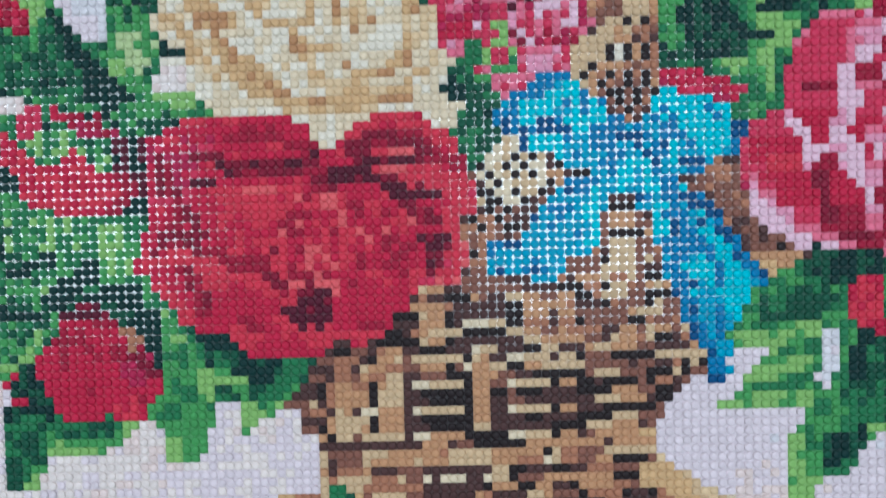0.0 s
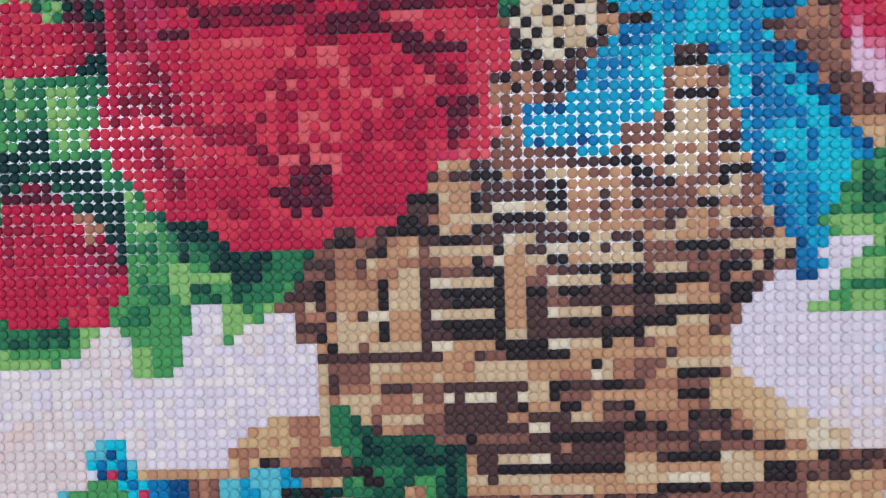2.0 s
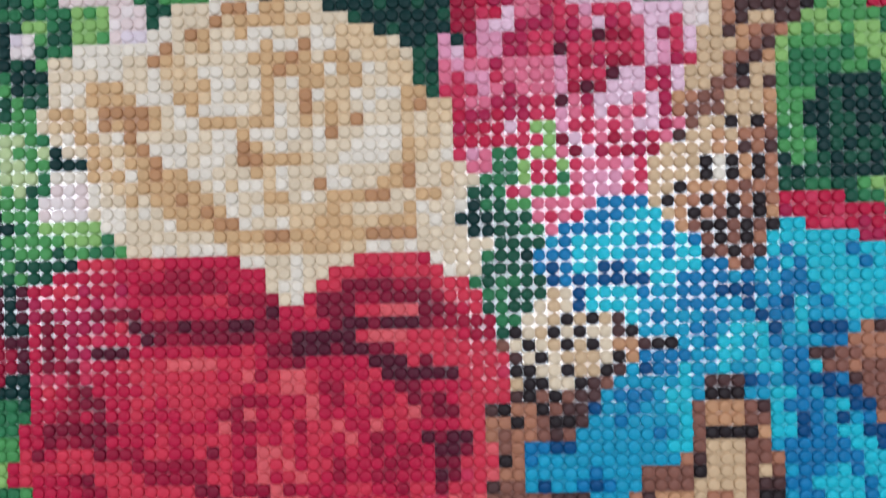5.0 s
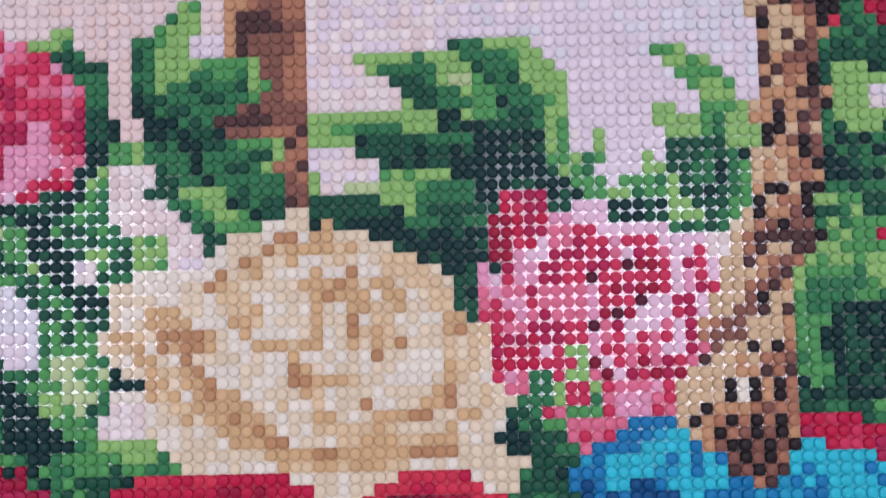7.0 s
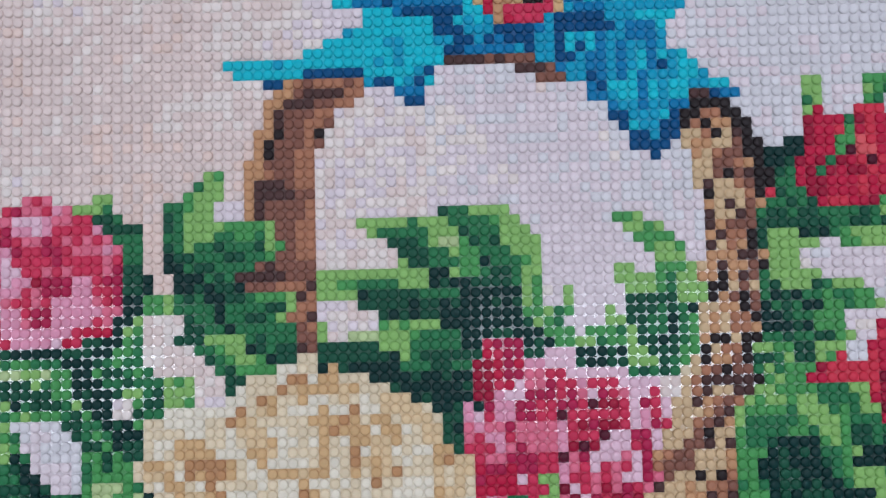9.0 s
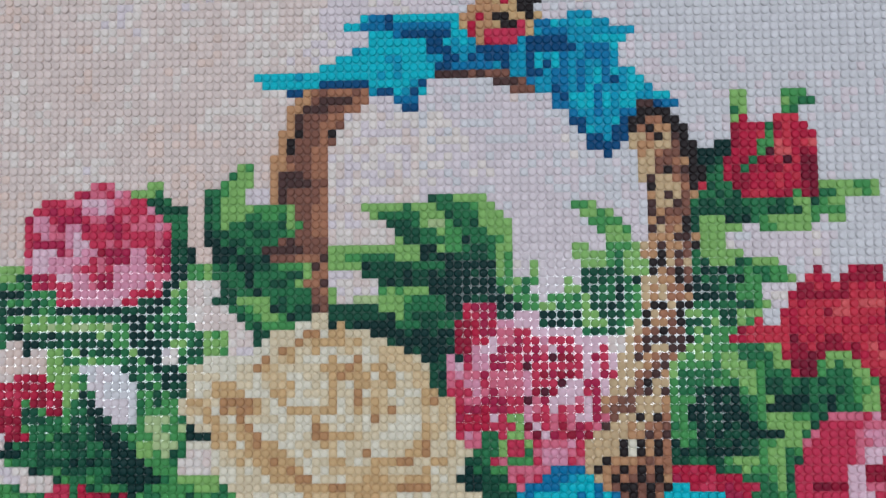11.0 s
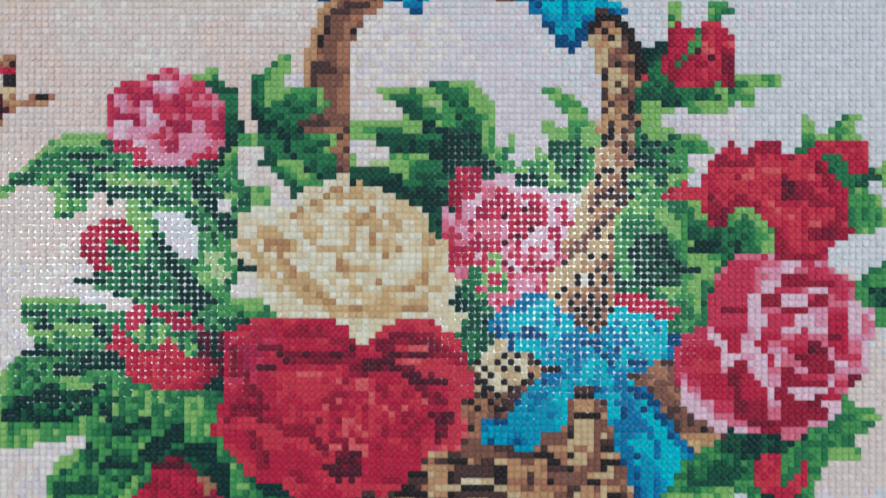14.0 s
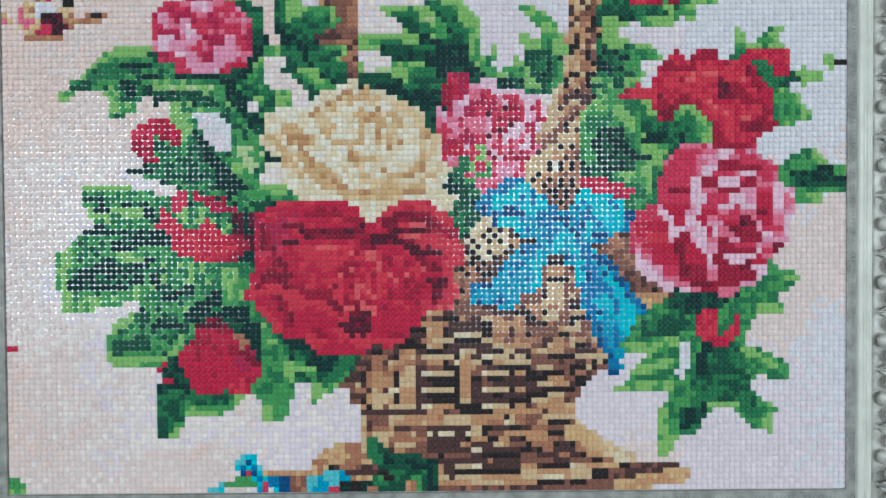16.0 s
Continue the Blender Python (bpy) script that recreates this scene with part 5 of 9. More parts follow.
stroke("small_pink_rose", "p1 p0", [(86.6, 72.4), (87.6, 71.4)], 1.8)
stroke("small_pink_rose", "p1 p0", [(84.2, 70.3), (86, 70.3)], 1.3)
stroke("small_pink_rose", "p0 p1", [(88.3, 70.3), (88.5, 69.3)], 1.2)
stroke("small_pink_rose", "p0 p1", [(91.6, 70.7), (92.6, 69.7)], 1.5)
area("small_pink_rose", "p0 r2 p1 p1", [(87.8, 69.6), (92.6, 69.7), (92.5, 67.2), (90.4, 65), (87.6, 65.3)], 0, 0, 0.6, 1.2)
stroke("small_pink_rose", "p0 p1", [(83.7, 69.3), (88, 69.2)], 1.3)
stroke("small_pink_rose", "p0 p1", [(83.7, 68.4), (87, 68.2)], 1.2)
dots("small_pink_rose", "r0", [(87, 68), (90, 69), (91, 66), (89, 65), (87, 64)])
stroke("small_pink_rose", "p0 p1", [(80.4, 69.7), (80.3, 67.5)], 1.3)
area("small_pink_rose", "p0 r3 p1", [(79.1, 64.5), (83.3, 64.4), (83.1, 60.6), (79, 60.7)], 0, 0, 0.4, 2.2)
stroke("small_pink_rose", "p2", [(80.8, 67.5), (86.4, 67.1)], 1.6)
stroke("small_pink_rose", "p1 p2", [(83.8, 65.9), (86.6, 65.6)], 1.3)
dots("small_pink_rose", "p0", [(83, 65), (82, 67)])
stroke("small_pink_rose", "p0 p1", [(89.3, 64.3), (89.4, 62.6)], 1.3)
stroke("small_pink_rose", "p0 p1", [(93.5, 69.4), (93.3, 67.3)], 1.3)
stroke("small_pink_rose", "p0 p1", [(96.1, 70.1), (96.2, 67.2)], 1.2)
stroke("small_pink_rose", "p1 p0", [(94.8, 66.5), (95.5, 65.2)], 1.6)
stroke("small_pink_rose", "p0 p1", [(97.6, 66.6), (97.6, 65.5)], 1.1)
stroke("small_pink_rose", "p0", [(95.7, 64.5), (95.5, 63)], 1.6)
area("small_pink_rose", "p0 p1 p2 r2", [(89.8, 62.3), (96.6, 62.2), (96.5, 60), (89.7, 60.1)], 0, 0, 0.7, 1.2)
dots("small_pink_rose", "r1", [(97, 61), (87, 61), (88, 60)])
stroke("small_pink_rose", "p1 p0", [(83.3, 64.4), (86.3, 63.9)], 2)
stroke("small_pink_rose", "g4", [(85.6, 62.6), (86.3, 61.7), (86.8, 60.7)], 1.2)
stroke("small_pink_rose", "g4", [(85.4, 60.6), (86.4, 60.6)], 1)
dots("small_pink_rose", "g2", [(83, 60)])

# bow on the basket
area("bead_basket", "k2 k3 k1", [(81.1, 39.1), (83.5, 46.8), (84.8, 48.7), (87.1, 49.3), (88.1, 48), (93.1, 45.3), (90.5, 43.4), (87.9, 41.5), (86.5, 38.3), (83.9, 37.1), (82.9, 33.2), (81, 35.9)])
area("bead_basket", "c3 k5 c3", [(82.5, 43.3), (83.6, 46.8), (84.8, 48.6), (87.1, 49.2), (88.1, 48), (93.1, 45.3), (90.5, 43.7), (87.6, 41.9), (83.4, 41.8)])
specks("bead_basket", "k0", [(83.5, 46.8), (87.1, 49), (93.1, 45.3), (87.6, 41.9), (83.4, 41.8)], 0.3)
specks("bead_basket", "k0 k1", [(81.1, 39.8), (87.6, 41.9), (86.5, 38.3), (82.9, 35.2)], 0.2)
area("bead_basket", "k3 k2 k3", [(105.3, 44.9), (107.9, 45.8), (113.6, 46), (114.3, 43.4), (115.5, 40.8), (119.9, 36.2), (119.3, 34.3), (116.7, 33.3), (114.1, 34.1), (111.6, 39), (109.1, 42.3)])
area("bead_basket", "k2 k1 k2", [(108.5, 43.6), (111.7, 42.5), (117.4, 36.9), (116.7, 35.3), (113.5, 36.4), (111, 40.3)])
area("bead_basket", "c1 k4", [(114.2, 35.7), (119.9, 35.9), (119.3, 34.3), (116.7, 33.3), (114.5, 34.3)])
specks("bead_basket", "k1 k0", [(108.5, 43.6), (111.7, 42.5), (118, 36.9), (116.7, 35), (113.5, 36.4)], 0.16)
stroke("bead_basket", "k1", [(105.3, 44.8), (106.9, 44.4)], 1.4)
area("basket_bow", "b2 b2 b3", [(85.6, 52.6), (86.9, 54.1), (90.8, 56.3), (93.4, 56.8), (95.9, 55.8), (97.8, 53.8), (98.4, 51.6), (100.3, 50.5), (102.9, 52.1), (104.8, 53.9), (108, 54.1), (111.8, 52.1), (113.4, 50.2), (113, 47.3), (108.5, 46.1), (105.3, 45.6), (106, 44.3), (108.5, 42.3), (110.4, 39.7), (112.9, 36.4), (115.1, 33.1), (114.1, 31.8), (113.8, 28.6), (112.1, 24.7), (111.4, 22.1), (110.3, 21.4), (108.2, 24.8), (106.4, 28.8), (104.5, 33.4), (102.7, 39.2), (101.4, 41.2), (98.9, 42.5), (97.3, 41.3), (96.9, 37.4), (93.6, 34.9), (90.3, 32.4), (89, 33.7), (84.5, 33.1), (84.1, 37.1), (87.8, 37.7), (89.2, 40.9), (93.1, 43.3), (93.1, 45.3), (90.6, 47.3), (88.1, 49.3), (86.2, 50.3)], 0, 0, 0.3, 3)
area("basket_bow", "b1 b1 b2", [(96.1, 48.7), (98.4, 51.6), (100.3, 50.2), (104.1, 48.8), (105.5, 45.5), (103.4, 46.3), (98.3, 46.4), (94.4, 45.1)])
area("basket_bow", "b1 b2 b0", [(93.1, 43.9), (97, 45.2), (98.2, 43.1), (96.9, 41.2), (89.2, 39.4), (89.2, 40.7)])
area("basket_bow", "b1 b1 b2", [(102.8, 43.7), (106, 43.6), (107.8, 39.1), (108.4, 36.4), (105.2, 36.4), (102.7, 40.4)])
area("basket_bow", "b3", [(98.3, 46.9), (102.7, 46.8), (103.3, 43.8), (99, 43.2)], 0, 0, 0.2, 2.2)
area("basket_bow", "b3 b2", [(87.2, 53.2), (93.4, 55.5), (96, 52.3), (93.2, 49.1), (89.1, 50.5)], 0, 0, 0.3, 2.2)
area("basket_bow", "b3", [(106.1, 52.6), (111.8, 51.3), (112.4, 47.8), (107.4, 48)], 0, 0, 0.2, 2.2)
area("basket_bow", "b3", [(108.5, 40.4), (114.1, 33.1), (112.8, 26.7), (110.3, 31.3), (107.8, 36.5)], 0, 0, 0.25, 2.2)
stroke("basket_bow", "b0 b1", [(108.2, 42.9), (111.6, 37.7), (115.1, 33)], 1.2)
stroke("basket_bow", "b1 b0", [(105.3, 34.6), (108.3, 26.1), (110.4, 21.6)], 1.8)
stroke("basket_bow", "b0", [(85.8, 52.4), (88.4, 49.3)], 1.3)
stroke("basket_bow", "b1 b0", [(84.1, 37.1), (87.5, 37.7)], 1.4)
stroke("basket_bow", "b0 b1", [(112.4, 51.5), (113.2, 49.5), (112.4, 47.3)], 1.3)
stroke("basket_bow", "b1", [(110.4, 35), (110.6, 33.1)], 1.1)
stroke("basket_bow", "b1", [(110.1, 29.9), (110.2, 26.1)], 1.1)
stroke("basket_bow", "b1", [(105.8, 33), (108, 32.6)], 1.1)
dots("basket_bow", "b0", [(89, 34), (85, 34), (87, 33), (94, 44), (96, 42), (90, 50), (93, 51), (88, 51)])
specks("basket_bow", "b1", [(84.6, 37.1), (96.3, 41.3), (96.2, 36.8), (90.3, 32.7)], 0.18)
specks("basket_bow", "b1", [(97.8, 53.5), (104.1, 48.2), (102.7, 43.1), (98.3, 43.9)], 0.25)
area("basket_bow", "b3 b3 b2", [(86.5, 53.7), (91.2, 55.1), (95.6, 56.2), (97.6, 54.6), (97.7, 50.2), (92, 50.4), (87.6, 50.7)], 0, 0, 0.3, 2)
stroke("basket_bow", "b1", [(88.8, 54.4), (91, 55.5), (91.9, 56.6), (94.5, 56.5)], 1.3)
dots("basket_bow", "b0", [(94, 56), (95, 55), (92, 52), (90, 51), (91, 51), (95, 54)])
stroke("basket_bow", "b1", [(95.6, 54.3), (96.2, 52.2)], 1.5)
stroke("basket_bow", "b1", [(85.8, 52.1), (87.4, 53.1)], 1.5)
stroke("basket_bow", "b1 b2", [(92.5, 51.5), (93.2, 53.2)], 1.3)
stroke("basket_bow", "b1 b0 b1", [(86.5, 51.2), (89.8, 50.1), (93.3, 49.9)], 1.2)
stroke("basket_bow", "b3", [(88.9, 49.2), (92.6, 48.9)], 1.6)
stroke("basket_bow", "b0", [(88.1, 49.5), (88.3, 48.4)], 1.3)
stroke("basket_bow", "b3", [(96.7, 53.8), (96.6, 50.7)], 1.9)
stroke("basket_bow", "b1 b0", [(97.9, 53.7), (98.5, 52.2)], 1.4)
stroke("basket_bow", "b1", [(96.6, 50.2), (98.8, 49.2)], 1.4)
area("basket_bow", "b2 b1 b2", [(92.8, 48.1), (99.4, 48.4), (99.8, 45.3), (97.6, 43.1), (93.6, 43.2)], 0, 0, 0.6, 1.3)
stroke("basket_bow", "b3", [(96.5, 43.2), (96.4, 40.3)], 1.8)
area("basket_bow", "b3", [(102.5, 51.2), (104.4, 53.9), (108.3, 54), (111, 52.2), (112, 51.1), (112, 48.5), (110.3, 46.8), (108.2, 47.7), (107.3, 49.9)], 0, 0, 0.2, 2)
dots("basket_bow", "b1", [(104, 52), (105, 51), (109, 52), (110, 51), (103, 51)])
stroke("basket_bow", "b1 b2", [(102.1, 50.6), (104.7, 50.4), (106.4, 49.7)], 1.3)
area("basket_bow", "b1 b2 b2", [(99.3, 50.2), (107.3, 49.5), (108.1, 45.9), (104.6, 43.8), (102.4, 41.7), (99.3, 43.1)], 0, 0, 0.6, 1.3)
stroke("basket_bow", "b0 b1", [(99.7, 49.5), (101.4, 49.1)], 1.3)
dots("basket_bow", "b0", [(104, 48), (102, 47), (103, 46)])
stroke("basket_bow", "b1", [(104.8, 49.7), (106.4, 49.7)], 1.3)
stroke("basket_bow", "b0 b1", [(105.7, 46.8), (107.3, 46.2), (108.6, 45.7)], 1.5)
area("basket_bow", "b3", [(98.9, 45.5), (100.1, 47.1), (102, 46.9), (102.2, 45.9), (100.2, 43.5), (98.9, 43.1)], 0, 0, 0.1, 2.2)
stroke("basket_bow", "b3", [(102.5, 45.9), (102.8, 43.2)], 1.5)
stroke("basket_bow", "b2", [(101.4, 45.5), (101.3, 43.9)], 1.4)
stroke("basket_bow", "b3", [(105.2, 48), (105.2, 46.9)], 1.3)
stroke("basket_bow", "b1 b0", [(101.7, 42.4), (104.6, 42.3)], 1.2)
area("basket_bow", "b2 b1 b2", [(102.4, 42.1), (105.5, 43.4), (108.1, 41.5), (108.8, 35.8), (106.2, 34), (104.5, 35.9)], 0, 0, 0.5, 1.4)
stroke("basket_bow", "b3", [(103.9, 40.8), (103.9, 38.8)], 2)
area("basket_bow", "b3", [(105.9, 43.6), (108.1, 42.9), (108.9, 39.7), (111.8, 37), (111.7, 30.4), (106.2, 31.8), (105.8, 34.9), (108.8, 35.8), (108, 39.8)], 0, 0, 0.2, 2.2)
stroke("basket_bow", "b1 b0", [(105.1, 40.2), (105.4, 38.5)], 1.3)
stroke("basket_bow", "b1", [(106.4, 40.2), (106.3, 38.5)], 1.2)
stroke("basket_bow", "b1", [(104.5, 37.4), (108.9, 36.9), (109.7, 35.7)], 1.4)
stroke("basket_bow", "b1", [(105.6, 35.8), (105.9, 32.3)], 1.4)
dots("basket_bow", "b0", [(107, 32), (108, 39), (110, 38), (111, 37)])
stroke("basket_bow", "b1", [(110.4, 34.2), (110.4, 32.4)], 1.3)
stroke("basket_bow", "b1 b2", [(108.3, 32.2), (109.2, 30.9)], 1.4)
stroke("basket_bow", "b0", [(107, 42.4), (108, 41.6)], 1.2)

# crimson rose
area("crimson_rose", "r3 r3 r4 r3", [(45.5, 50.5), (47.2, 51.4), (49.2, 52.6), (53.8, 52.8), (61.9, 52.9), (63.8, 51.6), (64.1, 50), (65.4, 48), (66.7, 49.2), (70, 52), (73.3, 52.9), (76.5, 52.8), (77.8, 51.8), (80.4, 50.5), (81, 48.2), (81.2, 46.6), (83.4, 44.3), (83.4, 43), (81.4, 41.7), (81.3, 36.5), (81.9, 35.2), (79.9, 33.3), (76, 33.4), (75.6, 30.8), (73.3, 28.9), (72.6, 27.3), (70.6, 27), (69.3, 25.7), (64, 24.5), (55.7, 24.8), (55.2, 27), (51.9, 28.1), (49.9, 28.1), (49, 29.5), (46.4, 32.1), (45.5, 34.1), (43.9, 35.8), (43.7, 38.8), (45.4, 40.4), (46.5, 41.7), (46.9, 43.9), (45.6, 45.9)], 0, 0, 0.3, 4)
area("crimson_rose", "r3 r3 r4", [(43.1, 35.4), (44.7, 40.9), (45, 49), (48.4, 52.3), (61.6, 52.8), (63.8, 50.3), (64.6, 47.1), (63.7, 44.9), (55.5, 45.1), (50.8, 44.3), (49.6, 35.3), (44, 34.5)], 0, 0, 0.35, 3)
area("crimson_rose", "r3 r4 r3", [(66.5, 47.5), (69.7, 51.7), (72.9, 52.7), (77.8, 51.9), (80.9, 49.8), (81.3, 46.2), (73.2, 46.9), (69.2, 48.4)], 0, 0, 0.35, 3)
area("crimson_rose", "r3 r4 r3 r2", [(65.4, 44), (69, 43), (74.9, 41.9), (76.1, 38.3), (75.1, 32.9), (66.9, 33.1), (61.5, 33.2), (60.7, 38.7)], 0, 0, 0.45, 2)
area("crimson_rose", "r2 r3 r2", [(70.8, 39.8), (76.2, 39.2), (75.8, 34.7), (71.1, 34.8)], 0, 0, 0.4, 2)
area("crimson_rose", "p1 r4 r3", [(73.2, 46.1), (80.8, 45.9), (83.2, 44.8), (83.2, 41.7), (80.7, 40), (76.6, 40.1), (76.2, 42.8)], 0, 0, 0.4, 2)
area("crimson_rose", "p1 r4 r4", [(78.6, 38.2), (80.6, 39.5), (81.9, 37.3), (80.9, 32.8), (76.4, 32.9), (76.5, 34.7), (78.3, 35.5)], 0, 0, 0.4, 2)
area("crimson_rose", "p1 p0 r3 p1", [(45.3, 49.5), (52.9, 51.5), (53.3, 48.8), (49.9, 44.4), (50.8, 42.5), (46.2, 42.6), (45, 43.6)], 0, 0, 0.6, 1.4)
stroke("crimson_rose", "r2", [(54.7, 50.5), (58.4, 50.3)], 1.4)
stroke("crimson_rose", "r2", [(61.8, 49.5), (63.8, 49.2)], 1.6)
stroke("crimson_rose", "r2 r3", [(57, 51.4), (60.2, 50.9)], 1)
stroke("crimson_rose", "r0 r1 r0", [(53.8, 47.6), (64, 47.2)], 1.5)
stroke("crimson_rose", "r1 r2", [(54.8, 46.7), (64.6, 46.1), (66.6, 45.3)], 1.2)
dots("crimson_rose", "r0", [(54, 46), (64, 46), (64, 47), (64, 48)])
stroke("crimson_rose", "r0", [(50.7, 45.2), (52.2, 45.2)], 1.3)
stroke("crimson_rose", "r1", [(50.8, 48.6), (53.3, 48.6)], 1.2)
stroke("crimson_rose", "r1 r2 r2", [(46.7, 48.2), (47.2, 46.7), (46.6, 44.7), (47.5, 44.4)], 1.4)
stroke("crimson_rose", "r1 r2", [(48.5, 43.7), (49.1, 41.7), (48.4, 41), (47.5, 40.3)], 1.5)
stroke("crimson_rose", "r1", [(50.3, 41.2), (50.9, 39.6), (49, 38.9)], 1.3)
stroke("crimson_rose", "r1", [(46.5, 39.5), (50.4, 39.3)], 1.4)
stroke("crimson_rose", "r1 r2", [(46.6, 38.3), (51.1, 37.9)], 1.1)
stroke("crimson_rose", "r1", [(45, 37.1), (46, 37.1)], 1.1)
stroke("crimson_rose", "r5 r4", [(56.6, 44.5), (60, 44.5)], 1.1)
stroke("crimson_rose", "r5 r4 r5", [(55.8, 43.5), (59.5, 43.7)], 1.1)
dots("crimson_rose", "r5", [(55, 42), (56, 42), (58, 43), (62, 43)])
stroke("crimson_rose", "r4", [(54.4, 42.4), (59.9, 42.3), (60.8, 41.4)], 2.5)
stroke("crimson_rose", "r4 r3", [(51.7, 42.5), (55.3, 40.6), (59.4, 40.3)], 2)
stroke("crimson_rose", "r2 r2 r3", [(65, 44.6), (64.2, 43.3), (62.7, 41.5), (61.2, 40.5), (60.7, 39.9)], 1.7)
stroke("crimson_rose", "r2 r1", [(64.6, 46.9), (65.7, 44.4), (66.6, 45.2)], 1.6)
stroke("crimson_rose", "r5 r4", [(65.1, 43.5), (67.8, 43.5)], 1.1)
stroke("crimson_rose", "r5 r4", [(64.1, 42.5), (67.2, 42.5)], 1.2)
stroke("crimson_rose", "r5", [(67.3, 41.4), (67.4, 40.3)], 1)
stroke("crimson_rose", "r1 r2", [(68.5, 48.8), (69.9, 49.6), (71, 49.6)], 1.5)
stroke("crimson_rose", "r1", [(69.2, 48.4), (71.4, 48.3)], 1.5)
stroke("crimson_rose", "r1 r2", [(71.1, 50.5), (76.4, 50.4)], 1.2)
stroke("crimson_rose", "r2 r1 r1", [(71.9, 49.5), (76.9, 49.5)], 1.2)
stroke("crimson_rose", "r4 r5", [(72, 48.6), (75.5, 48.6)], 1.2)
stroke("crimson_rose", "r0 r1 r0", [(70, 47.6), (74.8, 47.6)], 1.6)
stroke("crimson_rose", "r4 r5 r4", [(72.1, 46.6), (77.7, 46.6)], 1.6)
stroke("crimson_rose", "r1", [(76.6, 49), (77.1, 48.1)], 1.7)
stroke("crimson_rose", "r2", [(78.2, 47.7), (81.1, 47.2)], 1.6)
stroke("crimson_rose", "r0", [(67, 46.5), (69.9, 46.4)], 1.6)
stroke("crimson_rose", "r1 r0 r0", [(66.6, 45.5), (73.2, 45.2)], 1.3)
stroke("crimson_rose", "r0 r1", [(73.1, 44.4), (74, 44.1)], 1.4)
stroke("crimson_rose", "r0", [(73.7, 43.4), (75.9, 43.5)], 1.5)
dots("crimson_rose", "r0 r1", [(76, 44), (76, 44), (76, 44)])
stroke("crimson_rose", "r0", [(77.2, 43.4), (78.7, 43.2)], 1.3)
stroke("crimson_rose", "r1 r2", [(75.1, 42.4), (76.4, 41.4), (78, 40.4)], 1.6)
dots("crimson_rose", "r5", [(75, 40)])
stroke("crimson_rose", "r0", [(76.4, 38.7), (79.6, 38.5)], 1.3)
stroke("crimson_rose", "r0 r1", [(77.7, 37.8), (77.8, 35.3)], 1.7)
dots("crimson_rose", "r1", [(79, 37)])
stroke("crimson_rose", "r2", [(52, 37.1), (53.4, 37)], 1.2)
stroke("crimson_rose", "r2", [(54.5, 36.1), (55.2, 36.1)], 1.4)
stroke("crimson_rose", "r2", [(56.8, 36.2), (58.5, 36.2)], 1.5)
dots("crimson_rose", "r1", [(59, 37)])
stroke("crimson_rose", "r2 r1 r2", [(48.9, 35.7), (49.9, 33.9), (50.9, 32.3), (50.9, 31.1)], 1.7)
stroke("crimson_rose", "r1 r2", [(59.1, 34.5), (60.3, 33.1)], 1.4)
stroke("crimson_rose", "r2", [(61.5, 35), (62.9, 34.4)], 1.2)
stroke("crimson_rose", "r0 r1", [(63.4, 32.9), (63.3, 30.9)], 1.7)
stroke("crimson_rose", "r0", [(60.8, 30.2), (62.7, 30.2)], 1.2)
stroke("crimson_rose", "r0", [(62, 29.4), (62.4, 28.8)], 1.3)
stroke("crimson_rose", "r0 r1", [(65.1, 31.8), (64.9, 30.2)], 2.3)
stroke("crimson_rose", "r0", [(64, 29.7), (64.6, 28.8)], 1.6)
dots("crimson_rose", "r5", [(62, 40), (69, 39), (72, 39), (70, 38), (65, 36), (63, 36), (63, 35), (64, 37), (66, 35), (64, 34), (64, 33), (65, 33), (61, 33), (62, 33), (66, 33), (66, 32), (60, 39), (63, 37), (81, 37), (81, 35), (80, 33), (78, 33)])
stroke("crimson_rose", "r2", [(55.8, 29.4), (56.8, 28.6)], 1.5)
stroke("crimson_rose", "r2", [(70, 28.7), (71.1, 28.2)], 1.4)
stroke("crimson_rose", "r4", [(46.3, 33.5), (48.1, 31.2), (49, 29.8)], 1.5)
stroke("crimson_rose", "r4", [(45.9, 36.3), (48.3, 37.1), (52.4, 36.3)], 1.4)

# woven basket
area("bead_basket", "k2 k3 k2 k4", [(59.9, 19.6), (63.9, 21.2), (65.9, 24.5), (69.3, 25.7), (73.3, 28.2), (76, 30.8), (76, 32.8), (83.8, 33.2), (90.3, 32.1), (93.6, 34.9), (96.9, 37.4), (97.6, 41.3), (101.4, 41.5), (103, 37.3), (105.1, 31.4), (108.2, 24.8), (105.6, 21), (104.3, 18.4), (102.3, 14.5), (102.8, 9.9), (107.3, 6.5), (63.4, 7.3), (64.1, 17.9)], 0, 0, 0.5, 2)
area("bead_basket", "k1 k2 k1 k3", [(66.8, 11.7), (95, 12.8), (105.4, 10.3), (105.3, 0), (66.4, -0.4)])
area("bead_basket", "k3 k4", [(65.3, 23.9), (74.1, 25.7), (74, 18.5), (65.2, 18.6)])
area("bead_basket", "k3 k4 k3", [(76, 32.8), (78.9, 32.8), (78.9, 29.7), (80.9, 26.1), (75.9, 26.1)])
area("bead_basket", "k2 k1", [(74.1, 24.6), (76.4, 24.6), (76.3, 19.4), (74, 19.4)])
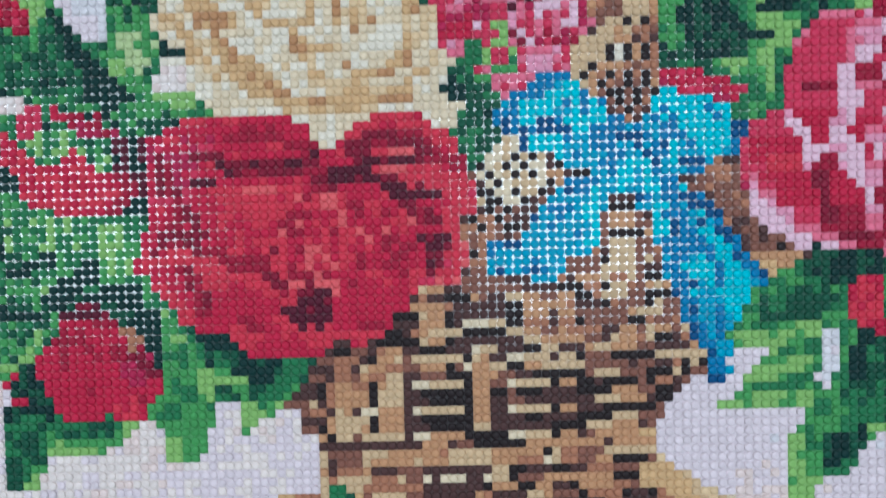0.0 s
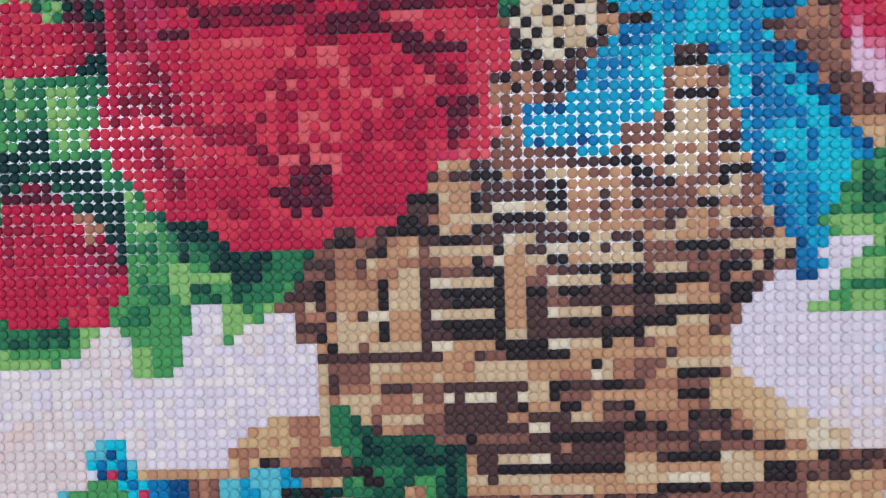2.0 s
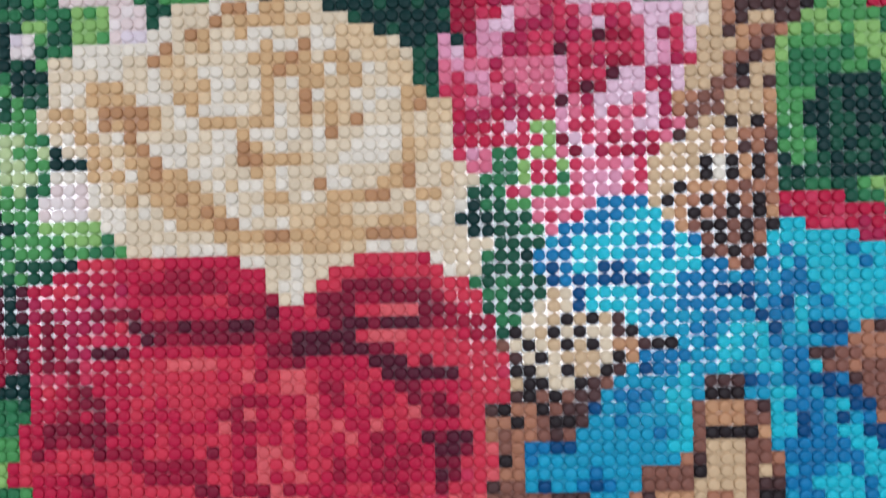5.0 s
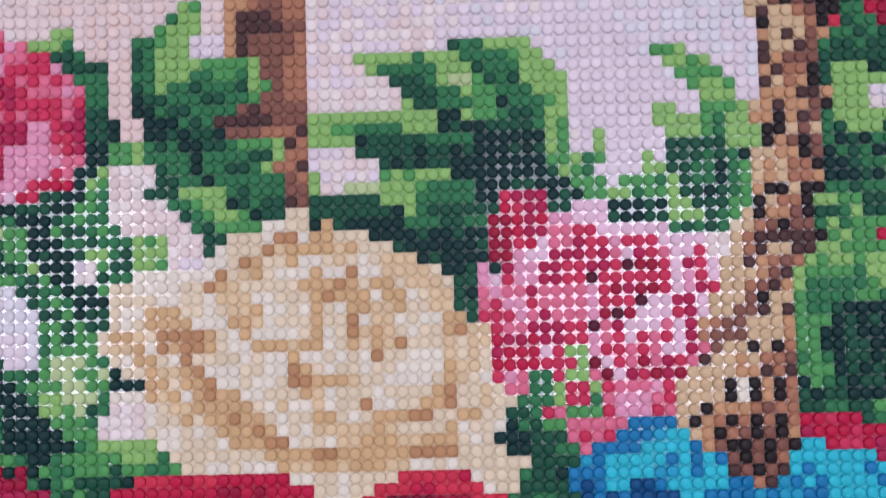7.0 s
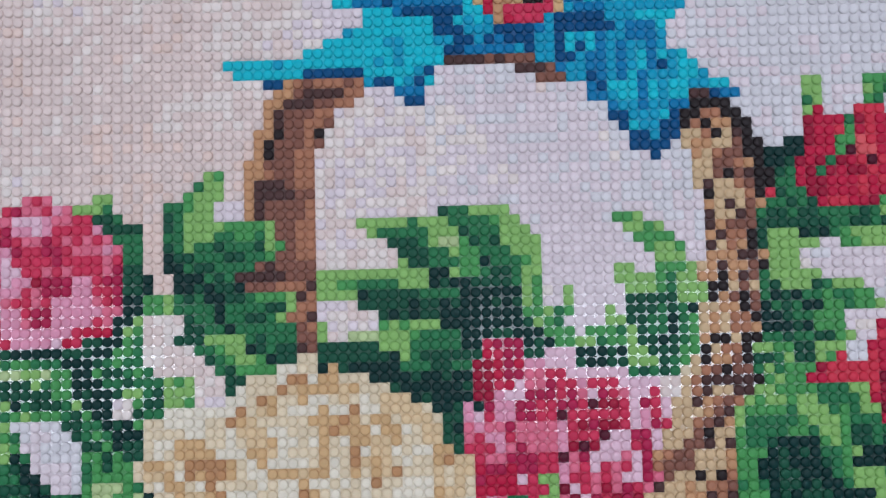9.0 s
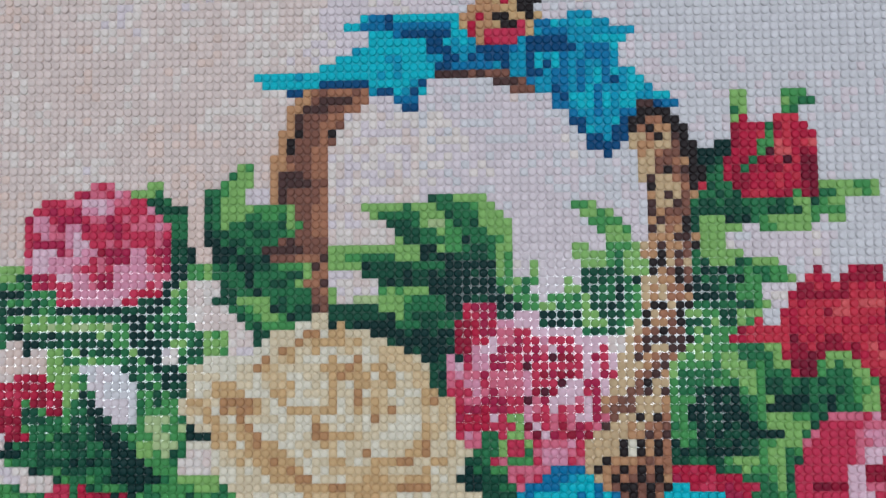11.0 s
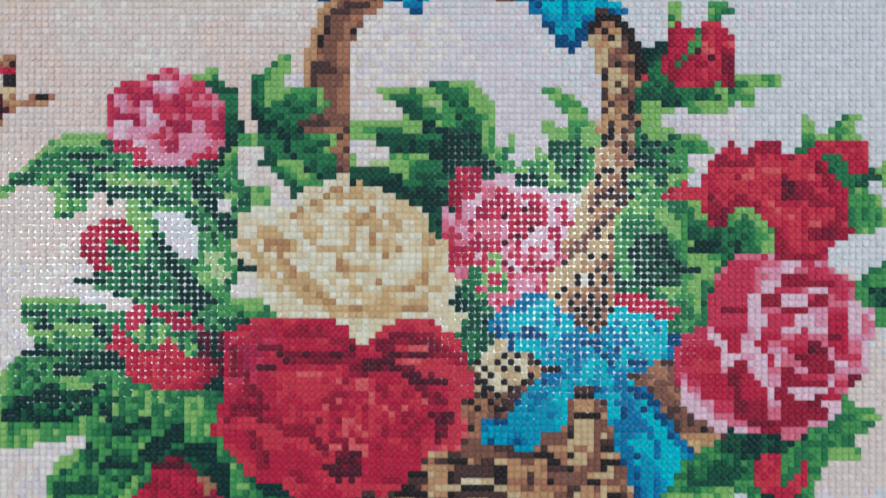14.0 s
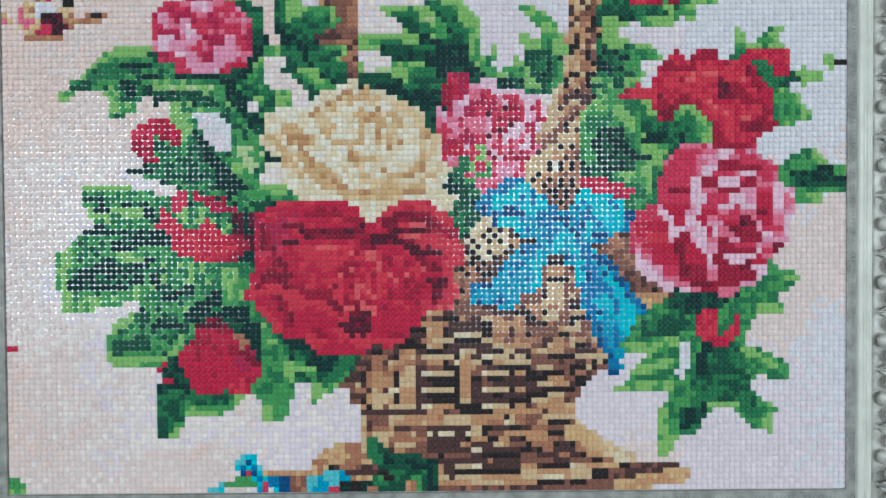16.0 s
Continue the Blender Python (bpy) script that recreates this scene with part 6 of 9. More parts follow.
runs("bead_basket", "k0 k1 k0", [(32, 79, 79), (31, 77, 81), (30, 81, 81), (30, 83, 84), (29, 79, 79), (29, 84, 85), (29, 73, 75), (28, 79, 79), (27, 81, 84), (27, 72, 73), (26, 79, 79), (26, 82, 86), (26, 72, 75), (26, 66, 67), (25, 77, 81), (24, 70, 70), (24, 81, 81), (24, 84, 84), (23, 64, 65), (23, 79, 79), (22, 78, 81), (22, 65, 65), (21, 81, 81), (21, 84, 84), (21, 70, 70), (21, 62, 64), (20, 76, 81), (20, 84, 85), (20, 70, 70), (20, 64, 64)])
runs("bead_basket", "k0 k1 k0", [(19, 77, 81)])
runs("bead_basket", "k1 k2 k1", [(32, 80, 81), (31, 75, 76), (30, 80, 80), (30, 85, 86), (29, 80, 83), (28, 73, 75), (28, 80, 80), (27, 85, 85), (27, 74, 74), (26, 80, 81), (25, 74, 76), (25, 65, 67), (24, 69, 69), (24, 74, 74), (24, 85, 85), (23, 63, 63), (23, 68, 68), (23, 72, 75), (22, 74, 77), (22, 68, 68), (22, 85, 86), (21, 74, 74), (20, 74, 75), (20, 61, 62), (19, 74, 76), (19, 68, 68)])
runs("bead_basket", "k2 k3", [(24, 64, 68), (30, 82, 82), (32, 82, 86), (31, 82, 86)])
runs("bead_basket", "k5 k4", [(28, 81, 85), (23, 81, 85), (21, 75, 80), (25, 82, 84)])
runs("bead_basket", "k4 k3 k4", [(24, 75, 80), (24, 82, 83), (22, 82, 84), (21, 82, 83), (20, 82, 83), (19, 82, 84), (28, 76, 78), (26, 76, 78), (25, 77, 78)])
runs("bead_basket", "k0 k1", [(42, 98, 100), (38, 98, 101), (40, 102, 102), (36, 97, 97), (32, 97, 97)])
runs("bead_basket", "k1 k2", [(40, 97, 97), (37, 97, 97), (37, 101, 102), (35, 101, 102), (34, 93, 97), (33, 98, 100), (32, 93, 95)])
runs("bead_basket", "k5 k4", [(40, 98, 100), (35, 98, 99), (34, 98, 100), (32, 102, 103)])
runs("bead_basket", "k0 k1", [(31, 92, 94), (30, 94, 95), (29, 97, 97), (31, 102, 104), (28, 100, 101), (25, 103, 106), (24, 98, 102), (24, 91, 91), (22, 91, 94), (22, 103, 104), (21, 97, 102), (20, 95, 97), (19, 103, 104), (23, 106, 106), (22, 106, 106), (23, 108, 108), (20, 103, 105)])
runs("bead_basket", "k1 k2", [(32, 101, 101), (31, 100, 101), (30, 99, 101), (28, 96, 102), (28, 103, 105), (27, 95, 101), (26, 95, 97), (25, 92, 94), (25, 86, 90), (23, 95, 102), (22, 86, 90), (21, 90, 96), (20, 86, 94), (19, 86, 95), (29, 104, 104), (26, 106, 106), (23, 103, 104), (22, 99, 101)])
runs("bead_basket", "k0 k1", [(19, 103, 104), (18, 98, 102), (17, 93, 97), (16, 91, 94), (15, 91, 91), (15, 94, 94), (14, 86, 87), (14, 97, 97), (13, 90, 90), (12, 98, 101), (11, 86, 86), (11, 91, 92), (10, 97, 98), (10, 100, 100), (10, 86, 86), (9, 87, 88), (9, 93, 93), (8, 94, 94), (8, 101, 102), (7, 93, 96), (6, 90, 92), (7, 103, 103), (5, 105, 106)])
runs("bead_basket", "k1 k2", [(18, 94, 97), (17, 86, 92), (16, 86, 90), (17, 101, 103), (16, 101, 101), (13, 96, 96), (13, 94, 94), (12, 93, 95), (11, 87, 94), (10, 87, 89), (11, 98, 99), (9, 98, 100), (9, 91, 92), (8, 91, 93), (8, 99, 100), (7, 85, 92), (7, 99, 102), (6, 85, 89), (6, 93, 99), (6, 102, 103), (5, 93, 100)])
runs("bead_basket", "k0 k1", [(15, 70, 73), (15, 81, 84), (14, 64, 67), (14, 72, 75), (14, 82, 86), (15, 68, 68), (14, 79, 79), (16, 65, 65), (18, 70, 70), (17, 70, 70), (19, 77, 81), (17, 76, 81), (16, 78, 81), (12, 65, 65)])
runs("bead_basket", "k1 k2", [(15, 65, 69), (14, 68, 71), (16, 74, 77), (17, 74, 75), (13, 66, 69), (12, 66, 68), (11, 76, 83), (11, 70, 71), (10, 77, 77), (10, 81, 82), (9, 76, 81), (8, 76, 81), (7, 76, 81), (6, 76, 80), (10, 71, 72), (9, 69, 69)])
area("bead_basket", "k2 k1 k2", [(72.3, 9.8), (76.1, 9.7), (76, 5.6), (72.2, 5.6)])
runs("bead_basket", "k5 k4", [(19, 75, 80), (15, 75, 80), (12, 79, 82), (13, 80, 86), (10, 78, 80), (10, 73, 73), (11, 66, 69), (10, 67, 70), (9, 72, 73), (12, 74, 75), (12, 69, 71), (11, 84, 85), (7, 84, 85), (13, 70, 71), (8, 70, 71)])
runs("bead_basket", "k0 k1", [(3, 79, 92), (3, 78, 85), (2, 76, 77), (5, 86, 87), (6, 92, 92), (6, 78, 78)])
runs("bead_basket", "k1 k2", [(5, 88, 95), (5, 81, 91), (4, 88, 92), (3, 66, 68), (7, 86, 90), (2, 80, 80), (1, 79, 79), (0, 84, 88)])
runs("bead_basket", "k5 k4", [(4, 81, 85), (2, 78, 79), (1, 81, 87), (1, 80, 83), (1, 86, 92), (2, 88, 89), (4, 93, 95), (3, 93, 95)])
runs("bead_basket", "k5", [(32, 76, 76), (31, 97, 99), (31, 86, 87), (31, 97, 98), (30, 103, 103), (29, 101, 103), (29, 76, 76), (28, 84, 85), (27, 106, 106), (27, 77, 80), (27, 86, 87), (27, 102, 102), (26, 76, 76), (26, 88, 89), (26, 98, 98), (26, 102, 102), (25, 83, 84), (25, 90, 91), (25, 96, 97), (24, 103, 108), (24, 73, 73), (24, 75, 80), (24, 82, 82), (24, 88, 90), (24, 92, 93), (24, 103, 105), (23, 107, 107), (23, 69, 69), (23, 84, 85), (23, 90, 94)])
runs("bead_basket", "k5", [(22, 105, 105), (22, 72, 73), (22, 96, 98), (21, 72, 73), (21, 77, 80), (21, 87, 90), (20, 71, 73), (19, 63, 63), (19, 71, 73), (19, 96, 98), (18, 66, 66), (18, 76, 80), (18, 87, 90), (17, 66, 69), (17, 98, 100), (16, 66, 68), (16, 82, 83), (16, 95, 97), (15, 66, 67), (15, 69, 73), (15, 88, 90), (14, 76, 76), (14, 88, 88), (13, 80, 87), (13, 97, 102), (37, 98, 100), (36, 98, 100), (35, 98, 100), (35, 102, 102), (34, 97, 100)])
runs("bead_basket", "k5", [(33, 97, 97), (33, 100, 100), (32, 98, 99), (32, 103, 103)])
runs("bead_basket", "k4", [(32, 77, 78), (31, 82, 82), (31, 88, 89), (31, 92, 93), (30, 75, 78), (30, 88, 92), (29, 99, 100), (29, 77, 78), (29, 88, 90), (29, 92, 93), (28, 76, 78), (27, 103, 104), (27, 76, 76), (27, 88, 89), (27, 92, 92), (27, 99, 100), (27, 103, 104), (26, 77, 78), (26, 90, 94), (26, 99, 100), (25, 107, 107), (25, 72, 73), (25, 98, 100), (24, 71, 72), (24, 83, 83), (23, 70, 71), (23, 76, 78), (23, 82, 83), (23, 88, 89), (22, 69, 69)])
runs("bead_basket", "k4", [(22, 82, 84), (21, 66, 67), (21, 71, 71), (21, 82, 83), (21, 92, 93), (20, 66, 69), (20, 82, 83), (20, 98, 100), (19, 66, 69), (19, 82, 83), (19, 99, 101), (18, 67, 67), (18, 71, 73), (18, 82, 83), (18, 92, 93), (17, 65, 65), (17, 71, 73), (17, 82, 83), (16, 65, 65), (16, 69, 69), (16, 71, 73), (16, 98, 100), (15, 64, 64), (15, 77, 80), (15, 92, 93), (15, 96, 100), (14, 77, 78), (14, 89, 96), (14, 98, 102), (13, 70, 73)])
runs("bead_basket", "k4", [(13, 76, 78), (13, 91, 95), (40, 98, 100), (39, 98, 100), (33, 94, 96)])
runs("bead_basket", "k1", [(32, 79, 80), (32, 88, 88), (32, 90, 91), (31, 77, 78), (31, 84, 85), (30, 80, 85), (30, 94, 96), (29, 80, 85), (29, 91, 91), (28, 73, 75), (28, 80, 80), (28, 91, 91), (28, 102, 102), (27, 74, 74), (27, 97, 97), (26, 105, 105), (26, 80, 87), (26, 97, 97), (25, 105, 106), (25, 65, 65), (25, 70, 70), (25, 74, 75), (25, 79, 81), (25, 85, 87), (25, 92, 94), (24, 69, 69), (24, 84, 85), (24, 91, 91), (23, 63, 65), (23, 68, 68)])
runs("bead_basket", "k1", [(23, 100, 100), (23, 103, 104), (22, 65, 65), (22, 74, 75), (22, 87, 88), (21, 105, 105), (21, 74, 74), (21, 96, 96), (20, 105, 105), (20, 61, 63), (20, 74, 75), (20, 90, 93), (20, 105, 105), (19, 64, 64), (19, 74, 76), (19, 84, 85), (19, 88, 95), (19, 102, 102), (18, 65, 65), (18, 68, 68), (18, 74, 74), (18, 84, 85), (18, 94, 96), (17, 62, 64), (17, 74, 75), (17, 84, 87), (17, 90, 93), (16, 74, 76), (16, 84, 90), (16, 101, 101)])
runs("bead_basket", "k1", [(15, 74, 74), (14, 65, 68), (14, 80, 81), (13, 64, 69), (13, 74, 75), (36, 97, 97), (34, 102, 103), (33, 86, 87), (33, 93, 93)])
runs("bead_basket", "k2", [(32, 81, 87), (31, 100, 101), (31, 83, 83), (31, 90, 91), (30, 99, 101), (29, 104, 105), (29, 94, 99), (28, 103, 104), (28, 95, 101), (27, 105, 105), (27, 90, 91), (27, 101, 101), (26, 95, 96), (25, 101, 102), (24, 64, 65), (24, 74, 74), (24, 95, 97), (23, 74, 75), (23, 80, 80), (23, 95, 99), (23, 101, 102), (22, 63, 64), (22, 68, 68), (22, 76, 78), (22, 85, 86), (22, 95, 95), (22, 99, 101), (21, 84, 85), (21, 101, 101), (20, 86, 86)])
runs("bead_basket", "k2", [(20, 101, 102), (19, 61, 62), (19, 86, 87), (18, 62, 62), (17, 101, 103), (16, 62, 63), (15, 68, 68), (15, 95, 95), (13, 79, 79), (13, 96, 96), (40, 101, 101), (39, 101, 101), (39, 97, 97), (37, 101, 102), (37, 97, 97), (36, 101, 102), (35, 101, 101), (35, 93, 96), (33, 101, 101), (34, 93, 96), (33, 82, 85)])
runs("bead_basket", "k0", [(32, 92, 94), (31, 102, 104), (31, 79, 81), (31, 94, 95), (30, 102, 102), (30, 86, 87), (30, 97, 97), (29, 73, 75), (29, 79, 79), (29, 86, 87), (28, 100, 101), (28, 79, 79), (28, 86, 87), (28, 94, 94), (27, 72, 73), (27, 81, 85), (26, 71, 75), (26, 79, 79), (26, 103, 104), (25, 66, 67), (25, 76, 78), (25, 88, 89), (24, 70, 70), (24, 81, 81), (24, 94, 94), (24, 98, 102), (23, 106, 106), (23, 108, 108), (23, 79, 79), (23, 86, 87)])
runs("bead_basket", "k0", [(22, 106, 106), (22, 79, 81), (22, 89, 94), (22, 102, 104), (21, 70, 70), (21, 81, 81), (21, 91, 91), (21, 94, 95), (21, 97, 100), (21, 102, 102), (20, 64, 64), (20, 70, 70), (20, 76, 81), (20, 84, 85), (20, 87, 89), (20, 94, 97), (20, 103, 104), (19, 70, 70), (19, 77, 81), (19, 103, 104), (18, 81, 81), (18, 91, 91), (18, 97, 102), (17, 70, 70), (17, 76, 81), (17, 88, 89), (17, 94, 97), (16, 64, 64), (16, 70, 70), (16, 77, 81)])
runs("bead_basket", "k0", [(16, 91, 94), (15, 65, 65), (15, 81, 85), (15, 91, 91), (15, 94, 94), (14, 69, 75), (14, 79, 79), (14, 82, 87), (14, 97, 97), (13, 90, 90), (41, 98, 100), (38, 98, 101), (35, 97, 97), (33, 102, 103), (32, 97, 97)])
runs("bead_basket", "k3", [(32, 95, 96), (31, 76, 76), (30, 79, 79), (30, 98, 98), (28, 102, 102), (28, 105, 105), (28, 88, 90), (28, 92, 93), (27, 75, 75), (27, 93, 96), (26, 106, 106), (26, 101, 101), (25, 71, 71), (24, 66, 68), (23, 66, 67), (23, 72, 73), (22, 66, 67), (22, 70, 71), (21, 65, 65), (21, 68, 69), (21, 103, 104), (20, 65, 65), (19, 65, 65), (18, 63, 64), (14, 64, 64), (13, 88, 89), (33, 98, 99), (33, 92, 92), (32, 100, 100)])
runs("bead_basket", "c3", [(28, 81, 83), (25, 82, 82), (24, 86, 87), (23, 81, 81), (21, 75, 76), (21, 86, 86), (18, 69, 70), (18, 75, 75), (18, 86, 86), (15, 75, 76), (15, 86, 87)])
runs("bead_basket", "c1", [(15, 101, 102)])
area("bead_basket", "k5 c3 k5", [(83.8, 46), (84, 48.1), (85.7, 48.7), (86.7, 50), (87.9, 50), (88, 48.2), (90.5, 48.1), (90.8, 46.9), (92.7, 46.2), (91.3, 44.2), (89.5, 43.1), (87.1, 41.6), (84.4, 43)], 0, 0, 0.4, 2.2)
area("bead_basket", "k4 k3", [(90.5, 47.9), (93, 46.4), (93.1, 44.4), (89.9, 42.9), (91.3, 45.1)])
area("bead_basket", "k2 k3 k2", [(81.6, 40.8), (84.2, 42.6), (87.1, 40.2), (88.5, 38.8), (83.9, 38.2), (83.3, 33), (81.9, 33), (82.5, 38.5)])
dots("bead_basket", "k0", [(87, 47), (89, 47), (86, 46), (88, 46), (84, 45), (87, 45), (89, 45), (85, 44), (84, 43), (87, 43), (85, 42), (88, 42), (91, 44), (90, 43), (92, 46), (84, 41), (85, 40), (83, 39), (86, 39), (87, 39), (82, 36), (82, 40)])
dots("bead_basket", "k1", [(91, 47), (91, 46), (83, 44), (83, 41), (88, 41), (89, 42)])
stroke("bead_basket", "k1 k0", [(93.3, 45.5), (95.7, 45.5)], 1.1)
runs("basket_handle", "k1", [(99, 101, 102), (95, 105, 105), (91, 106, 107), (91, 106, 106), (90, 102, 102), (88, 104, 104), (87, 102, 102), (87, 105, 105), (86, 102, 102), (85, 104, 104), (85, 106, 106), (85, 103, 103), (84, 102, 102), (83, 105, 106), (83, 102, 102), (82, 103, 103), (81, 103, 103), (81, 105, 105), (79, 106, 106), (71, 103, 104)])
runs("basket_handle", "k0", [(98, 101, 103), (97, 100, 101), (97, 104, 105), (96, 100, 100), (96, 102, 102), (96, 105, 106), (95, 103, 103), (95, 106, 106), (94, 106, 107), (93, 106, 107), (91, 108, 108), (91, 104, 104), (91, 107, 107), (89, 107, 107), (89, 102, 102), (89, 106, 106), (85, 106, 106), (82, 104, 105), (82, 106, 107), (81, 103, 103), (81, 107, 107), (80, 102, 103), (79, 102, 102), (79, 105, 105), (78, 105, 105), (77, 104, 104), (77, 106, 106), (76, 104, 104), (75, 102, 103), (75, 105, 105)])
runs("basket_handle", "k0", [(74, 101, 101), (74, 105, 105), (73, 101, 101), (73, 105, 105), (72, 103, 103), (72, 106, 106), (71, 106, 106), (70, 102, 102), (70, 105, 105), (69, 101, 101)])
runs("basket_handle", "k3", [(97, 102, 103), (96, 101, 101), (95, 102, 102), (93, 103, 103), (92, 105, 105), (90, 105, 105), (89, 106, 106), (88, 106, 106), (85, 105, 105), (85, 104, 105), (84, 104, 104), (77, 104, 105), (76, 104, 105), (74, 103, 103), (72, 101, 101), (71, 101, 102), (71, 105, 105), (69, 103, 103)])
runs("basket_handle", "k4", [(96, 103, 104), (94, 101, 102), (93, 101, 101), (88, 102, 102), (86, 103, 103), (85, 102, 102), (83, 102, 103), (82, 102, 102), (82, 104, 105), (81, 101, 102), (81, 104, 104), (79, 103, 103), (78, 103, 104), (77, 102, 102), (76, 102, 102), (73, 102, 103), (70, 103, 104)])
runs("basket_handle", "k5", [(95, 100, 101), (95, 104, 104), (94, 100, 100), (94, 103, 104), (93, 102, 102), (92, 101, 102), (91, 101, 102), (90, 103, 104), (89, 103, 105), (88, 103, 103), (88, 105, 105), (87, 103, 104), (84, 103, 103), (80, 104, 104), (80, 106, 106), (78, 101, 102), (77, 101, 101), (77, 103, 103), (76, 101, 101), (76, 103, 103), (75, 104, 104), (74, 102, 102), (73, 100, 100), (72, 100, 100), (71, 100, 100), (70, 99, 101), (69, 99, 100), (69, 102, 102)])
runs("basket_handle", "k2", [(94, 105, 105), (93, 104, 105), (92, 103, 104), (91, 103, 103), (91, 105, 105), (90, 106, 106), (88, 106, 106), (86, 106, 106), (82, 106, 106), (82, 106, 106), (80, 105, 105), (79, 104, 104), (79, 106, 106), (78, 106, 106), (72, 102, 102), (72, 104, 105), (69, 104, 104)])
runs("basket_handle", "k5", [(71, 99, 99), (70, 99, 99), (70, 102, 103), (69, 98, 99), (68, 98, 100), (67, 98, 99), (66, 97, 99), (66, 102, 103), (65, 97, 98), (65, 102, 102), (64, 100, 102), (63, 100, 102), (62, 98, 99), (62, 101, 101), (61, 97, 98), (61, 100, 100), (60, 95, 98), (59, 94, 97), (58, 94, 97), (57, 94, 95), (56, 94, 94), (55, 95, 95)])
runs("basket_handle", "k3", [(71, 100, 100), (71, 104, 104), (70, 100, 100), (69, 102, 102), (69, 104, 104), (67, 100, 100), (64, 97, 97), (63, 96, 96), (62, 103, 103), (61, 101, 102), (60, 102, 102), (59, 103, 103), (58, 103, 103), (57, 100, 100), (57, 102, 103), (56, 97, 97), (56, 99, 99), (56, 101, 101), (56, 103, 103), (55, 98, 98), (53, 102, 102)])
runs("basket_handle", "k1", [(71, 101, 103), (71, 104, 105), (70, 101, 101), (70, 104, 105), (69, 100, 100), (68, 103, 103), (67, 102, 102), (65, 101, 101), (65, 103, 103), (61, 96, 96), (60, 101, 101), (60, 103, 103), (52, 98, 98)])
runs("basket_handle", "k4", [(69, 101, 101), (68, 101, 101), (67, 103, 103), (64, 96, 96), (64, 103, 103), (63, 103, 103), (61, 99, 99), (60, 99, 100), (59, 101, 101), (58, 101, 101), (57, 97, 99), (56, 96, 96), (55, 96, 96), (55, 103, 103), (54, 96, 96)])
runs("basket_handle", "k2", [(69, 103, 103), (68, 102, 102), (67, 101, 101), (66, 100, 100), (65, 99, 100), (64, 98, 99), (63, 97, 99), (62, 97, 97), (61, 103, 103), (57, 101, 101), (55, 99, 99), (55, 101, 101), (54, 97, 97), (54, 100, 100), (54, 102, 102), (53, 98, 98), (53, 100, 100), (52, 99, 99), (52, 101, 101)])
runs("basket_handle", "k0", [(66, 101, 101), (62, 100, 100), (62, 102, 102), (59, 98, 98), (59, 100, 100), (59, 102, 102), (58, 98, 98), (58, 100, 100), (58, 102, 102), (57, 96, 96), (56, 95, 95), (56, 98, 98), (56, 100, 100), (56, 102, 102), (55, 97, 97), (55, 100, 100), (55, 102, 102), (54, 98, 99), (54, 101, 101), (54, 103, 103), (53, 99, 99), (53, 101, 101), (52, 100, 100)])
runs("basket_handle", "c4", [(59, 99, 99), (58, 99, 99)])

# plinth under the basket
area("plinth", "c3 k5 c2", [(103, 13.7), (105.4, 11.4), (107.6, 9.7), (111.4, 7.9), (113.6, 6.8), (113.6, 5.5), (110.3, 4.6), (107, 5.2), (103.8, 9.2)], 0, 0.4, 0.5, 2.2)
area("plinth", "k4 c1 k3", [(103.2, 10.4), (105.9, 6.9), (111.4, 5.1), (120.6, 5.2), (124.5, 3.7), (124.5, 1.8), (120.6, 0.9), (115.8, 0.4), (108.6, -1.1), (97.5, -0.9), (97.6, 3.7), (103.7, 4.1)])
runs("plinth", "k0 k1", [(15, 94, 94), (14, 97, 97), (12, 98, 101), (10, 97, 98), (10, 100, 100), (8, 99, 99), (8, 101, 102), (7, 103, 103), (5, 105, 106), (4, 111, 112), (4, 96, 101), (3, 106, 108), (2, 102, 104), (1, 95, 99), (6, 91, 92), (3, 91, 92), (7, 91, 96)])
runs("plinth", "k1 k2", [(11, 98, 99), (9, 98, 100), (7, 99, 102), (6, 102, 103), (5, 102, 104), (6, 93, 99), (5, 91, 101), (4, 113, 121), (3, 109, 118), (3, 109, 117), (2, 105, 113), (1, 100, 108), (0, 93, 101), (12, 94, 95)])
runs("plinth", "k5 c3", [(4, 102, 104), (3, 93, 96), (2, 98, 99), (3, 100, 101), (2, 93, 94)])
runs("plinth", "c1 k4", [(2, 114, 122), (1, 110, 122), (0, 110, 116), (3, 119, 122)])
area("plinth", "k4 c1 k3", [(64.1, 16.9), (63.8, 9.5), (62.2, 9.2), (57.5, 8.2), (55.8, 7), (54.8, 3.8), (46.4, 3.9), (46.3, 2.9), (50.4, 2.8), (50.3, -0.1), (68.7, -0.4), (69.2, 13.9), (64.6, 14)], 0.2, -0.3, 0.5, 2.2)
area("plinth", "k2 k3", [(50.4, 2.8), (54.7, 2.7), (54.6, -0.2), (50.3, -0.1)])
area("plinth", "k5", [(64.4, 14), (65.5, 14), (64.3, 5.4), (63.8, 9.5)], 0, 0, 0.2, 2.2)
runs("plinth", "k0 k1", [(4, 58, 59), (3, 60, 62)])
area("plinth", "k1 k2", [(62.6, 4.3), (67.2, 5.4), (67.7, 2.5), (63.1, 2.6)])
